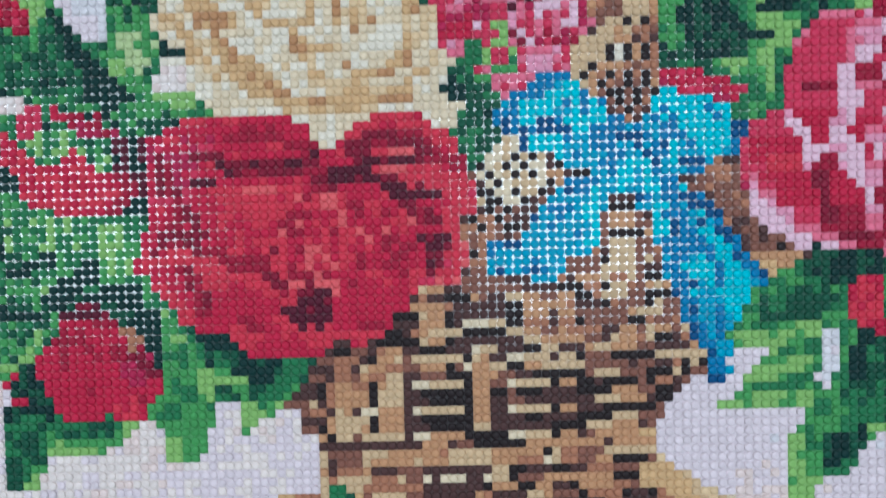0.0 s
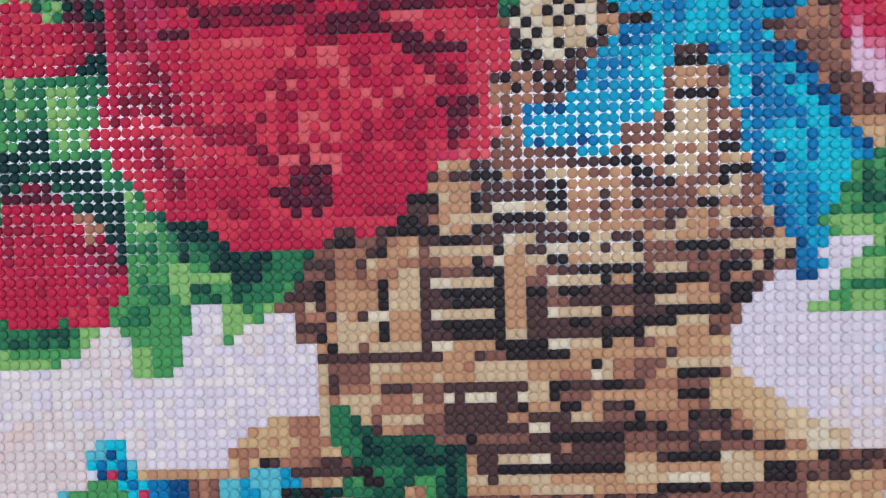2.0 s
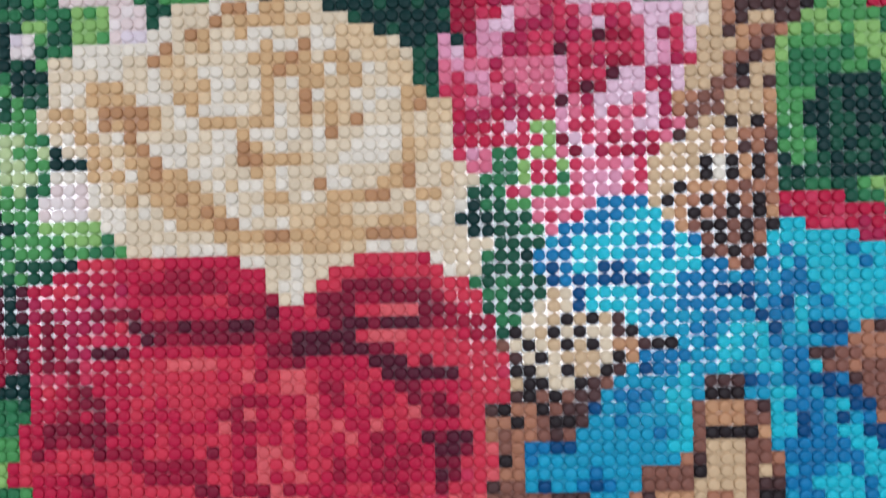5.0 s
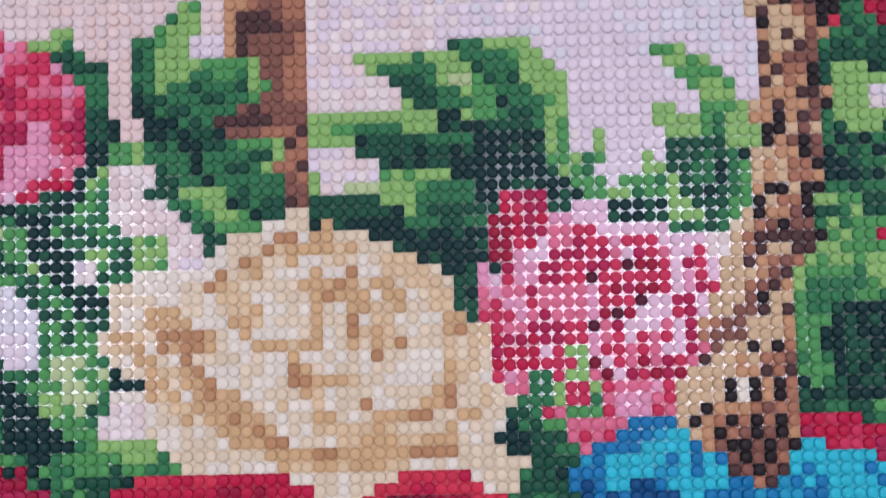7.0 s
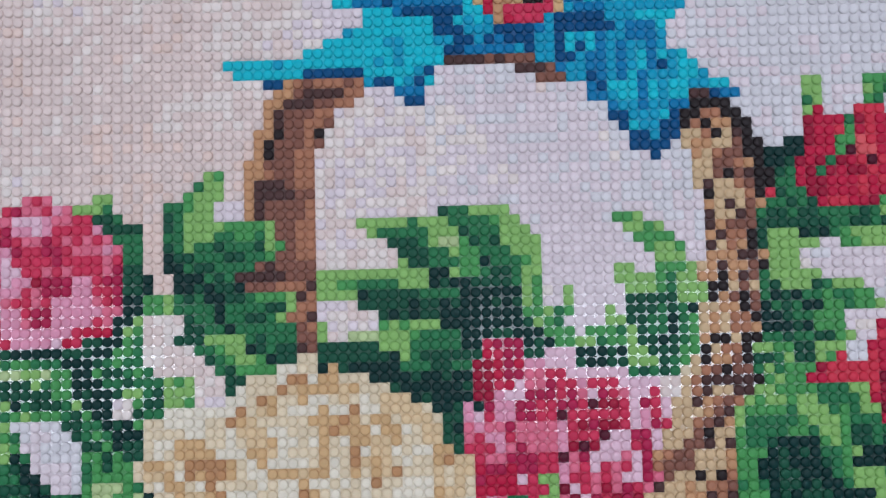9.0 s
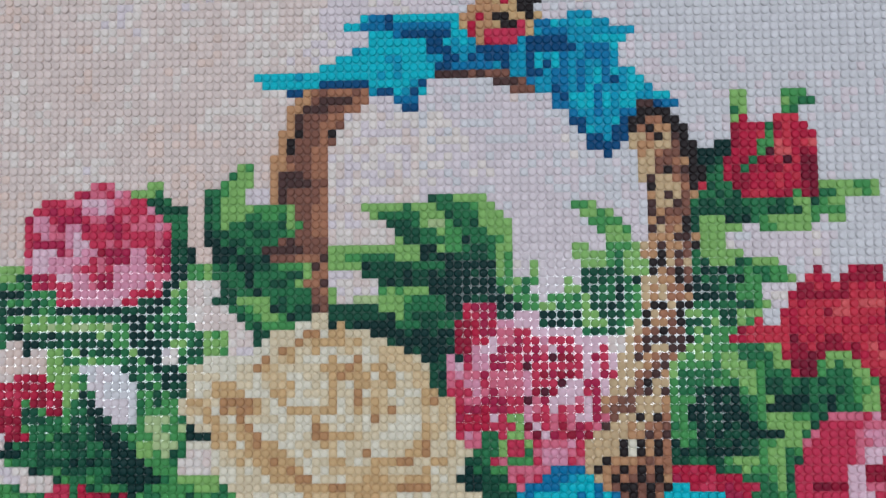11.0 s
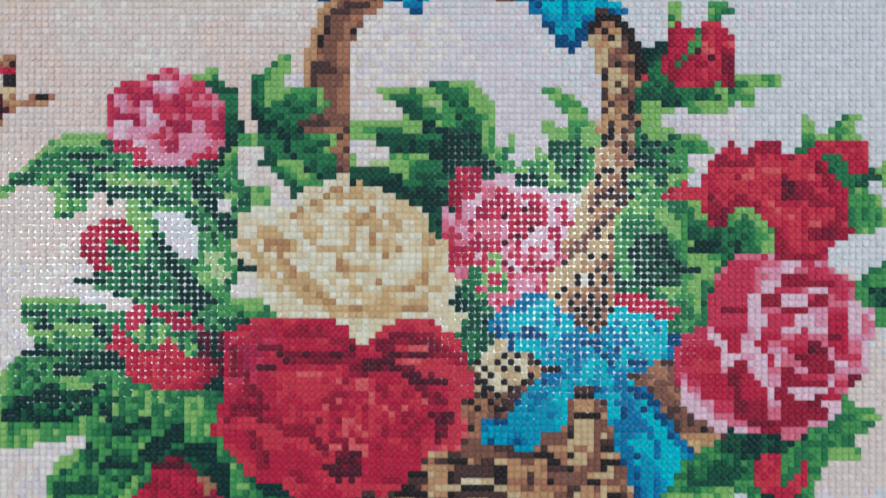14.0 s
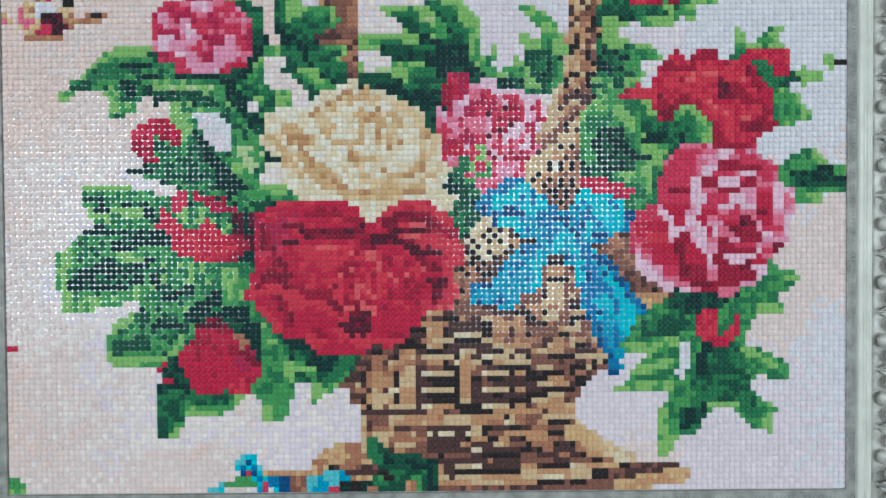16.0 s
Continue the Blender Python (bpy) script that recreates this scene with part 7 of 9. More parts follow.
runs("bead_basket", "k1", [(14, 64, 75), (14, 79, 79), (12, 65, 65), (11, 65, 65), (11, 70, 72), (11, 76, 83), (11, 88, 90), (11, 93, 94), (10, 77, 77), (10, 81, 82), (9, 98, 98), (9, 76, 82), (9, 91, 92), (8, 100, 101), (8, 76, 81), (8, 84, 87), (7, 99, 102), (7, 76, 83), (7, 86, 92), (6, 99, 99), (6, 102, 103), (6, 84, 85), (6, 96, 100), (5, 77, 86), (5, 88, 92), (5, 99, 100), (4, 79, 80), (4, 86, 92), (3, 79, 80), (2, 80, 80)])
runs("bead_basket", "k4", [(14, 76, 78), (14, 88, 93), (13, 72, 77), (13, 84, 89), (12, 96, 97), (12, 70, 74), (12, 76, 78), (12, 84, 86), (12, 96, 97), (11, 64, 64), (11, 69, 69), (10, 90, 97), (9, 84, 86), (9, 89, 90), (9, 94, 97), (8, 82, 82), (8, 90, 90), (7, 70, 71), (6, 105, 107), (6, 101, 101), (4, 105, 107), (4, 77, 78), (4, 93, 95), (3, 77, 78), (3, 96, 101), (2, 86, 92), (2, 101, 101), (1, 78, 83), (1, 90, 95)])
runs("bead_basket", "k2", [(14, 80, 81), (13, 65, 68), (13, 94, 95), (12, 66, 68), (12, 94, 95), (11, 98, 100), (11, 73, 75), (10, 100, 100), (10, 74, 75), (10, 87, 89), (9, 98, 100), (8, 69, 69), (8, 74, 75), (8, 91, 93), (7, 72, 75), (6, 75, 77), (6, 79, 83), (6, 93, 95), (5, 102, 105), (5, 93, 98), (1, 105, 109), (0, 101, 109)])
runs("bead_basket", "k0", [(14, 82, 87), (13, 90, 90), (12, 98, 101), (11, 86, 87), (11, 91, 92), (10, 98, 99), (10, 100, 100), (10, 86, 86), (9, 83, 83), (9, 87, 88), (9, 93, 93), (8, 102, 102), (8, 94, 94), (7, 93, 94), (7, 96, 96), (6, 104, 104), (6, 78, 78), (6, 86, 92), (5, 106, 107), (4, 101, 101), (4, 97, 101), (3, 81, 92), (2, 106, 108), (1, 102, 104), (1, 96, 100)])
runs("bead_basket", "k5", [(13, 64, 64), (13, 69, 71), (13, 79, 83), (13, 91, 91), (12, 64, 64), (12, 69, 69), (12, 75, 75), (12, 79, 83), (12, 91, 91), (11, 84, 85), (10, 66, 69), (10, 73, 73), (10, 84, 85), (9, 64, 68), (8, 70, 73), (8, 88, 89), (4, 103, 104), (4, 81, 83), (3, 102, 105), (3, 93, 95), (2, 102, 105), (2, 78, 79), (2, 81, 85), (2, 93, 96), (1, 84, 89)])
runs("bead_basket", "k3", [(13, 78, 78), (13, 92, 93), (12, 87, 89), (12, 92, 93), (11, 66, 68), (11, 95, 97), (10, 70, 72), (9, 69, 75), (9, 98, 99), (8, 83, 83), (8, 95, 98), (7, 103, 104), (7, 97, 98), (6, 100, 101), (6, 72, 74), (5, 87, 87)])
runs("bead_basket", "c3", [(12, 90, 90), (10, 76, 76), (10, 78, 80), (10, 83, 83), (7, 84, 85), (4, 84, 85), (2, 97, 100)])
runs("bead_basket", "c1", [(11, 101, 104), (10, 101, 105), (9, 101, 106), (8, 104, 106), (7, 105, 107)])
area("blue_blossoms", "b4 b3", [(40.9, 5.9), (43, 6.7), (44.5, 6.8), (44.8, 5.8), (46.1, 4.6), (46.1, 2.9), (40.8, 2.9)], 0, 0, 0.4, 2.2)
dots("blue_blossoms", "b0", [(43, 5), (41, 3), (42, 3), (44, 3), (44, 3)])
dots("blue_blossoms", "b1", [(42, 4), (44, 4)])
dots("blue_blossoms", "p1", [(43, 3), (43, 3)])
area("blue_blossoms", "b2 b3 b1", [(44.9, 2.9), (50.3, 2.8), (50.1, -0.1), (44.7, -0)])
stroke("blue_blossoms", "b0", [(49.9, 2.5), (49.8, 0.2)], 1.3)
area("blue_blossoms", "b3 b2 b3", [(54.7, 2.7), (56.2, 3.4), (59.1, 4), (60.8, 2.6), (61, -0.3), (54.6, -0.2)])
dots("blue_blossoms", "p1", [(58, 0), (59, 0), (58, 0)])
stroke("blue_blossoms", "b4", [(54.9, 2.6), (54.8, 0.4)], 1.2)
area("blue_blossoms", "b4 b3", [(37.1, 1.1), (38.8, 2.3), (39.5, -1.8), (34.1, -1.8)])
stroke("blue_blossoms", "g3 k2", [(39.8, 1.5), (43.4, 1.7)], 1.4)
dots("blue_blossoms", "p1", [(46, 1), (46, 0)])
dots("blue_blossoms", "w2", [(47, 0), (41, 3)])
area("blue_blossoms", "b4 b2", [(55.8, 2.7), (57.3, 4), (60.4, 3.7), (62.8, 1.3), (62.1, -1), (55.8, -0.9)])
dots("blue_blossoms", "p1", [(58, 0), (59, 0)])
stroke("blue_blossoms", "k0 g0", [(60.9, 0.9), (65, 1.3)], 1.4)
area("plinth_leaf", "g2 g1 g1", [(65, 9.6), (66.8, 9.6), (69, 7.6), (71.8, 6.4), (77, 5.2), (77.5, 3.5), (77, -0.6), (66.4, -0.4), (68.8, 1.9), (67.7, 3.6), (66, 5.4), (65, 7.1)], 0.3, 0, 0.4, 2.2)
stroke("plinth_leaf", "g0 g1", [(68.9, 5.8), (76.8, 5.2), (77, 2.3), (77.3, 0)], 2.2)
stroke("plinth_leaf", "g3", [(74.2, 2.4), (74.4, -0.5)], 2)
stroke("plinth_leaf", "g3 g2", [(66.5, 1.9), (71.7, 3.6)], 1.5)
area("plinth_leaf", "k4 k3", [(72.2, 2.4), (74, 2.4), (74, -0.5), (71.6, -0.5)])
stroke("plinth_leaf", "k1 k0", [(66.6, 3.7), (69.4, 2.7)], 1.4)
dots("plinth_leaf", "g0", [(68, 6)])
area("corner_leaf", "g4 g3", [(-0.9, 2.6), (1.4, 2.6), (2.9, 1.3), (4.4, -1.6), (-1.3, -2)])
stroke("corner_leaf", "p1 r3", [(-0.5, 26.7), (1.8, 26.7)], 1.2)

# red bud and leaves beside the handle
area("bud_leaves", "g1 g2 g1 g2", [(109.2, 92.2), (110.5, 94.4), (111.8, 95.4), (111.9, 96.7), (110, 96.7), (110, 97.4), (112.6, 97.5), (113.1, 94.1), (111, 90.9), (113.5, 90.2), (113.7, 88), (119.7, 87.9), (123.6, 88.8), (126.5, 89.7), (128.7, 89.3), (128.6, 87.9), (124.2, 87.8), (124.4, 85.6), (123.4, 84.6), (123.4, 85.6), (120.3, 85.6), (120.2, 84.1), (119, 84.7), (115.8, 84.7), (115.2, 85.4), (110.7, 83.9), (107.6, 83.9), (107, 85.2), (107.8, 89), (108.8, 90.3)])
area("bud_leaves", "g4 g4 g3", [(111.7, 100), (112.7, 101.6), (113.7, 101.2), (113.5, 98.3), (112.5, 97.3), (111.6, 98.5)])
area("bud_leaves", "g4 g3 g4", [(117.8, 100.4), (119.8, 101.5), (121.5, 101.1), (121.3, 99.8), (119.6, 98.5), (119.3, 97.5), (117.7, 98.2)])
dots("bud_leaves", "g2", [(121, 99), (120, 99), (119, 98), (112, 98)])
stroke("bud_leaves", "g4 g3", [(122.3, 89.3), (128.3, 89)], 1.3)
stroke("bud_leaves", "g4 g3", [(115.5, 85.1), (120.2, 85)], 1.3)
stroke("bud_leaves", "g4", [(123.5, 86.6), (124, 85)], 1.3)
stroke("bud_leaves", "g0", [(108.9, 92.9), (111.1, 94.1)], 1.8)
area("bud_leaves", "g0 g1", [(110.9, 87.4), (113.4, 87.7), (113.6, 85.7), (115.2, 85.2), (110.8, 85.1)])
stroke("bud_leaves", "g4 g3", [(108.8, 83.9), (112, 84.5)], 1.4)
stroke("bud_leaves", "g3 g4", [(119.7, 87.9), (121.6, 86.3), (124.1, 87.2)], 1.6)
area("handle_red_bud", "r2 r3", [(112.7, 97.5), (115.5, 97.4), (117.1, 96), (121.5, 97.3), (121.4, 88.8), (113.6, 87.9), (111, 90.6)])
area("handle_red_bud", "r3 r3 r4", [(112.7, 97.5), (115.6, 97.4), (115.4, 93.4), (113.6, 92.7), (111, 90.5), (110.7, 91.2), (112.7, 94.1)], 0.5, 0, 0.3, 2.2)
area("handle_red_bud", "r2 r3 r4 r3", [(117.3, 97.3), (121.2, 97.3), (121.4, 95.6), (122.5, 95.2), (122.2, 93.6), (121.4, 92.7), (121.5, 89.1), (119.5, 88.8), (119.1, 87.7), (113.6, 87.8), (113.7, 90.5), (115.5, 92.1), (116.5, 93.4), (116.9, 96.6)])
area("handle_red_bud", "g2 g3", [(115.6, 97.2), (116.6, 97.1), (116.7, 93.7), (115.2, 92.6), (113.9, 90.7), (112.6, 90.7), (113.1, 92), (115.4, 93.4)])
dots("handle_red_bud", "r0", [(118, 92), (121, 92), (116, 93)])
stroke("handle_red_bud", "r1 r2", [(121.2, 92.5), (120.9, 89)], 1.6)
stroke("handle_red_bud", "r4 r5", [(118.4, 96.3), (118.2, 93.4)], 1.5)
area("handle_red_bud", "r4 r5", [(121.5, 95.1), (122.5, 95.1), (122.2, 93.6), (121.5, 93.7)])
dots("handle_red_bud", "r4", [(117, 97), (108, 89)])
area("right_leaves", "g2 g1 g2 g3", [(107.9, 81.5), (112.7, 81.8), (116.4, 80.7), (117.8, 78.3), (111.9, 77.4), (114.1, 75.9), (114.8, 74.4), (111.9, 73.3), (111.9, 71.8), (108.9, 70.9), (106.7, 70.3), (106.4, 73.3), (107.2, 77.8)])
area("right_leaves", "g1 g0 g4", [(108, 85.8), (112.8, 85.6), (111.3, 84.1), (108.3, 82.6)])
stroke("right_leaves", "g4 g3", [(108.3, 81.5), (112.7, 81.5), (116.4, 80.3), (118.2, 78.1)], 1.5)
stroke("right_leaves", "g0 g1", [(108.6, 79.3), (111.9, 78.3)], 1.8)
stroke("right_leaves", "g0 g1", [(107.9, 76.4), (111.2, 76.3)], 1.5)
stroke("right_leaves", "g4 g3", [(107.5, 74.4), (114.5, 74.2)], 1.6)
area("right_leaves", "g4 g3", [(107.1, 73.3), (111.9, 73.7), (111.1, 71.4), (107.1, 70.3)])
area("right_leaves", "g1 g2 g2 g3", [(104.5, 67.4), (106, 69.6), (108.9, 70.3), (112.6, 68.1), (114, 70.3), (117, 70.3), (116.9, 68.1), (120.6, 67.3), (121.3, 69.6), (124.3, 70.7), (126.4, 68.1), (127.8, 65.9), (127.6, 62.9), (123.4, 62.6), (120.5, 60), (118.6, 58.5), (117.5, 54.8), (116, 51.9), (112.4, 50.8), (110.9, 53.9), (114.2, 54.7), (111, 56.2), (104.4, 57.3), (104.1, 61.5)], 0, 0.3, 0.6, 2.2)
area("right_leaves", "g0 g1 g0", [(106.7, 64.4), (111.1, 65.9), (112.5, 61.5), (115.5, 59.2), (114, 58.4), (108.1, 60.6), (104.4, 57.3), (104, 59.2)])
area("right_leaves", "g1 g0 g1", [(116.2, 63.7), (120.5, 65.1), (123.6, 65.3), (122.8, 62.2), (119.7, 59.8), (117.6, 61.3)])
stroke("right_leaves", "g4 g4 g3", [(104.6, 67.8), (106.3, 69.5), (109.1, 69.9), (112.2, 68.1)], 2)
stroke("right_leaves", "g4 g3", [(114.6, 69.9), (117.3, 69.9), (118.8, 68.1)], 1.8)
stroke("right_leaves", "g4 g4 g3", [(121.9, 69.2), (124.6, 70.1), (127.2, 65.5), (127.2, 62.9)], 1.9)
area("right_leaves", "g4 g3 g4", [(109.2, 58.1), (113.2, 59.8), (116.3, 62.9), (118.5, 62.2), (117, 58.4), (114.6, 55.4)])
stroke("right_leaves", "g3 g4", [(104.8, 67), (105.5, 61.5)], 1.8)
area("right_leaves", "g2 g3", [(111.7, 55.6), (116.1, 58.5), (117.1, 54.8), (115.3, 51.5), (112.4, 51.2)])
stroke("right_leaves", "g4 g3", [(116.1, 58.5), (116.6, 53.4)], 1.5)
area("right_leaves", "w3 w1", [(109.6, 70.2), (112.6, 70.3), (112.7, 68.1), (114.4, 67.5), (113.6, 67), (111.1, 68.1)])
area("hidden_red_petal", "p0 r3 p1", [(104.4, 56.9), (108, 57), (111, 55.6), (114.4, 54.5), (112.5, 53.4), (110.9, 52.5), (110.2, 53.9), (104.4, 54.7)])
area("background", "w2 w1 w3", [(112.7, 84.4), (123.1, 84.4), (122.9, 79.6), (118, 76.7), (117.2, 72.6), (112.9, 72.7), (115.1, 75.1), (113.8, 77.5), (118.1, 78), (116.9, 80.3), (113.2, 81.5), (109.5, 82.2)], 0, 0, 0.4, 2.5)
area("background", "w2 w3", [(110.3, 70.7), (113.2, 70.7), (113.1, 68.2), (114, 67), (112.1, 68.2)], 0, 0, 0.3, 2.2)
area("right_leaves", "g1 g2 g1", [(107.2, 81.4), (108.1, 81.8), (111.9, 80.8), (116, 80.5), (118.1, 78.4), (118.1, 77.7), (107.4, 77.9)], 0, 0, 0.4, 1.6)
stroke("right_leaves", "g4", [(108.5, 81.2), (112.6, 81.2)], 1.3)
stroke("right_leaves", "g4", [(109.8, 80.2), (111.4, 80.2)], 1.2)
stroke("right_leaves", "g4", [(114.8, 80.2), (116.2, 80)], 1.3)
dots("right_leaves", "g4", [(117, 78), (118, 78)])
stroke("right_leaves", "g2 g3", [(112.5, 79.3), (116.8, 78.9)], 2)
dots("right_leaves", "g0", [(108, 79), (110, 79), (111, 78), (112, 78), (107, 78)])
area("right_leaves", "g2 g1 g2", [(107.1, 77.7), (113.1, 77.7), (114.7, 76.1), (115.1, 75), (112.5, 74), (111.8, 72.9), (107.9, 73), (107, 75.4)], 0, 0, 0.4, 1.6)
stroke("right_leaves", "g4 g3", [(112.4, 77.4), (114.1, 76.1), (115.1, 75.2)], 1.5)
dots("right_leaves", "g0", [(107, 77), (108, 77), (107, 76), (108, 76), (109, 76), (111, 76)])
stroke("right_leaves", "g4 g3", [(107, 74.6), (108.9, 74)], 1.6)
stroke("right_leaves", "g4", [(112.3, 74.1), (114.3, 74.4)], 1.2)
area("right_leaves", "g3 g4 g2", [(107.9, 73.8), (112.2, 72.9), (110.8, 71.4), (107.8, 71.4)], 0, 0, 0.5, 1.4)
runs("right_leaves", "g4", [(83, 108, 110), (84, 110, 112)])
area("right_leaves", "g2 g3 g2", [(105.1, 68.9), (109, 70.7), (112.3, 68.2), (114.8, 65.6), (114.5, 58.5), (104.8, 58.6)], 0, 0, 0.4, 1.8)
area("right_leaves", "g1 g0 g1", [(106.7, 65.7), (112.1, 66), (112.7, 62.4), (114.1, 58.5), (106.6, 58.5)], 0, 0, 0.5, 1.5)
stroke("right_leaves", "g4 g3", [(105.8, 68.8), (108.8, 70.1), (110.9, 70.9)], 2.2)
stroke("right_leaves", "g3 g4", [(110.5, 68.9), (113.4, 66.3)], 1.8)
dots("right_leaves", "g0", [(109, 64), (109, 63), (111, 63), (111, 62), (106, 63), (106, 62), (108, 65), (108, 65)])
area("right_leaves", "g2 g3", [(113.6, 70.5), (117.4, 70.8), (117.3, 68.1), (114.2, 67)], 0, 0, 0.4, 1.5)
stroke("right_leaves", "g4", [(115.5, 70.6), (117.3, 70.3), (117.1, 68.5)], 1.4)
area("right_leaves", "g1 g2 g1", [(114.8, 67), (121.9, 67.4), (121.7, 62.3), (120.2, 59.6), (117, 58.5), (115.2, 64.6)], 0, 0, 0.4, 1.6)
stroke("right_leaves", "g4 g3", [(115.1, 63.7), (116.6, 62.7), (118.5, 62.2), (117.7, 60.4)], 2.6)
stroke("right_leaves", "g0", [(116.4, 63.5), (118.8, 64.2)], 1.8)
stroke("right_leaves", "g0", [(113.5, 60.6), (115.7, 60.4)], 1.7)

# red rose at the side
area("side_red_rose", "r3 r3 r2 r3", [(110.8, 71.5), (112.1, 72.7), (117, 72.7), (117.3, 74.5), (118.8, 75.8), (119.6, 78.1), (120.5, 79.4), (122.1, 79.6), (122.8, 78.1), (124.5, 78.5), (125.2, 79.6), (128.8, 79.6), (129, 77.6), (133.5, 77.4), (135.2, 77.2), (137.7, 74.1), (138.1, 71), (138.8, 69.2), (138.4, 65.6), (136.2, 63.8), (132.7, 62), (128.7, 62), (127.7, 63.8), (127.7, 66.5), (125.5, 69.1), (123.7, 70), (121.2, 69.1), (120.6, 67.8), (118.8, 67.1), (117.6, 68.2), (117.3, 70.7), (112.1, 70.7)], 0, 0, 0.5, 1.8)
area("side_red_rose", "r3 r4 r3", [(124.6, 75), (127.2, 75.9), (132.8, 75.6), (135.4, 71.9), (134.6, 68.1), (130, 67.2), (127.3, 70)], 0, 0, 0.8, 1.4)
area("side_red_rose", "r2 r2 r1", [(128.9, 73.2), (132.1, 74.1), (133.7, 71), (130.8, 69), (129, 70.9)])
area("side_red_rose", "r2 r1", [(117.5, 71.3), (121.2, 70.9), (121, 67.7), (117.7, 67.7)])
area("side_red_rose", "r3 r4 r3", [(133.9, 78.6), (136.1, 80.2), (141.9, 80.4), (142.4, 76.8), (138.8, 74.7), (138.3, 77.9), (134.8, 78.3)], 0.2, 0, 0.5, 2.2)
area("side_leaves", "g4 g3 g2", [(132.1, 77.9), (132.5, 83.6), (133.9, 82.8), (133.4, 78.3)], 0, -0.6, 0.4, 2.2)
area("side_leaves", "g3 g4 g2", [(134.8, 80.2), (137, 82.6), (139.2, 82.8), (139.6, 83.9), (140.7, 83.9), (139.7, 81.3), (141.6, 80.4), (137, 80.2)])
area("side_leaves", "g2 g2 g1", [(135.2, 78.1), (138.4, 78.3), (138.8, 74.9), (137, 74.4), (135.7, 75.8)])
area("side_leaves", "g2 g3 g2", [(138.8, 71.9), (140.6, 72.3), (143.3, 70.6), (145.2, 68.2), (144.6, 67.4), (140.6, 66.4), (138.9, 67.2)])
stroke("side_leaves", "g4 g3", [(140.2, 72.8), (143.3, 70.8), (145.3, 67.9), (141.5, 66.7)], 1.4)
area("side_leaves", "g2 g1 g3", [(137.9, 73.9), (139.7, 75.3), (144.1, 75.6), (147.2, 75.5), (146.8, 74.8), (142.4, 73.9), (138.8, 72.1)])
stroke("side_leaves", "g4", [(144.1, 75.3), (147, 75.1)], 1.6)
stroke("side_leaves", "g4", [(144.6, 75.9), (144.6, 74.1)], 1.6)
dots("side_leaves", "g2", [(137, 82), (138, 83), (131, 78)])
area("side_red_rose", "r3 r3 r4 r3 r2", [(112.9, 72.7), (117.2, 72.7), (117.2, 74.7), (119, 77.6), (120.7, 79.2), (121.9, 79.2), (122.7, 77.6), (124.3, 77.6), (125.1, 79.5), (128.8, 79.4), (128.9, 77.3), (134.4, 77.3), (135.9, 73.9), (137.6, 74.3), (137.9, 69.8), (138.7, 68.2), (138.2, 65.7), (135.8, 63.7), (132.5, 63.3), (128.1, 63.3), (127.8, 67), (124.6, 70.6), (120.5, 69.8), (120.5, 67.8), (118.5, 67), (117.3, 69.8), (116.9, 71.1), (112.9, 71.1)], 0, 0, 0.4, 1.6)
area("side_red_rose", "r2 r1 r2", [(128.5, 74.7), (132.3, 74.3), (132.7, 70.6), (128.6, 70.6)], 0, 0, 0.4, 1.4)
dots("side_red_rose", "r0", [(129, 73), (130, 73), (130, 72), (129, 71)])
stroke("side_red_rose", "r2", [(119.8, 77), (124.5, 75.9)], 1.4)
stroke("side_red_rose", "r2", [(120.2, 74.3), (122.6, 74.3)], 1.3)
stroke("side_red_rose", "r2 r1", [(118.5, 70.7), (119.7, 67.8)], 1.8)
stroke("side_red_rose", "r2", [(121.4, 70.5), (123.4, 71.1)], 1.5)
stroke("side_red_rose", "r2", [(124.3, 77.6), (124.7, 78.8), (128.4, 78.8)], 1.3)
stroke("side_red_rose", "r2 r1", [(134.4, 76.2), (136.3, 73.2)], 1.5)
stroke("side_red_rose", "r2", [(131.9, 72.9), (135.1, 70.4)], 1.8)
stroke("side_red_rose", "r2", [(136.7, 70.6), (137.1, 66.9)], 1.4)
stroke("side_red_rose", "r2 r1", [(133.4, 66), (138.2, 65.9)], 1.5)
stroke("side_red_rose", "r2", [(128.6, 66.7), (128.9, 63.7)], 1.3)
stroke("side_red_rose", "r4 r5", [(124, 75.1), (128.3, 74.7)], 1.7)
stroke("side_red_rose", "r4 r5 r4", [(127.7, 69.8), (131, 68.2)], 1.8)
stroke("side_red_rose", "r5 r4", [(134.1, 67.8), (136, 69)], 1.4)
stroke("side_red_rose", "r4 r5", [(120.2, 75.4), (122.2, 73.5)], 1.2)
stroke("side_red_rose", "r4", [(113.3, 72.1), (116.7, 71.9)], 1.2)
stroke("side_red_rose", "r4 r5", [(130.3, 75.5), (133.9, 74.3)], 1.3)
stroke("side_red_rose", "r4", [(123, 73.1), (126.2, 71.4)], 1.6)

# large pink rose
area("large_pink_rose", "p1 p2 p3 p2", [(113.6, 48.5), (115.8, 51.2), (118.4, 53), (118.4, 56.6), (119.3, 59.3), (121.5, 61.5), (124.6, 62.4), (128.2, 62.9), (129.1, 63.3), (135.3, 63.4), (136.2, 61.1), (138.5, 59.4), (140.7, 59.4), (140.7, 56.7), (142.5, 54.9), (143.4, 53.1), (142.5, 50.4), (141.6, 48.7), (142.4, 46), (140.3, 44.6), (139, 42.4), (137.7, 40.6), (136.8, 39.2), (135.5, 37.4), (131.9, 36.5), (130.1, 35.6), (126.6, 34.7), (125.3, 33.5), (123.5, 34.7), (122.1, 37.8), (121.2, 36), (119.4, 36.9), (115.9, 39.1), (114.1, 41.3), (113.3, 44.9)], 0, 0, 0.6, 1.8)
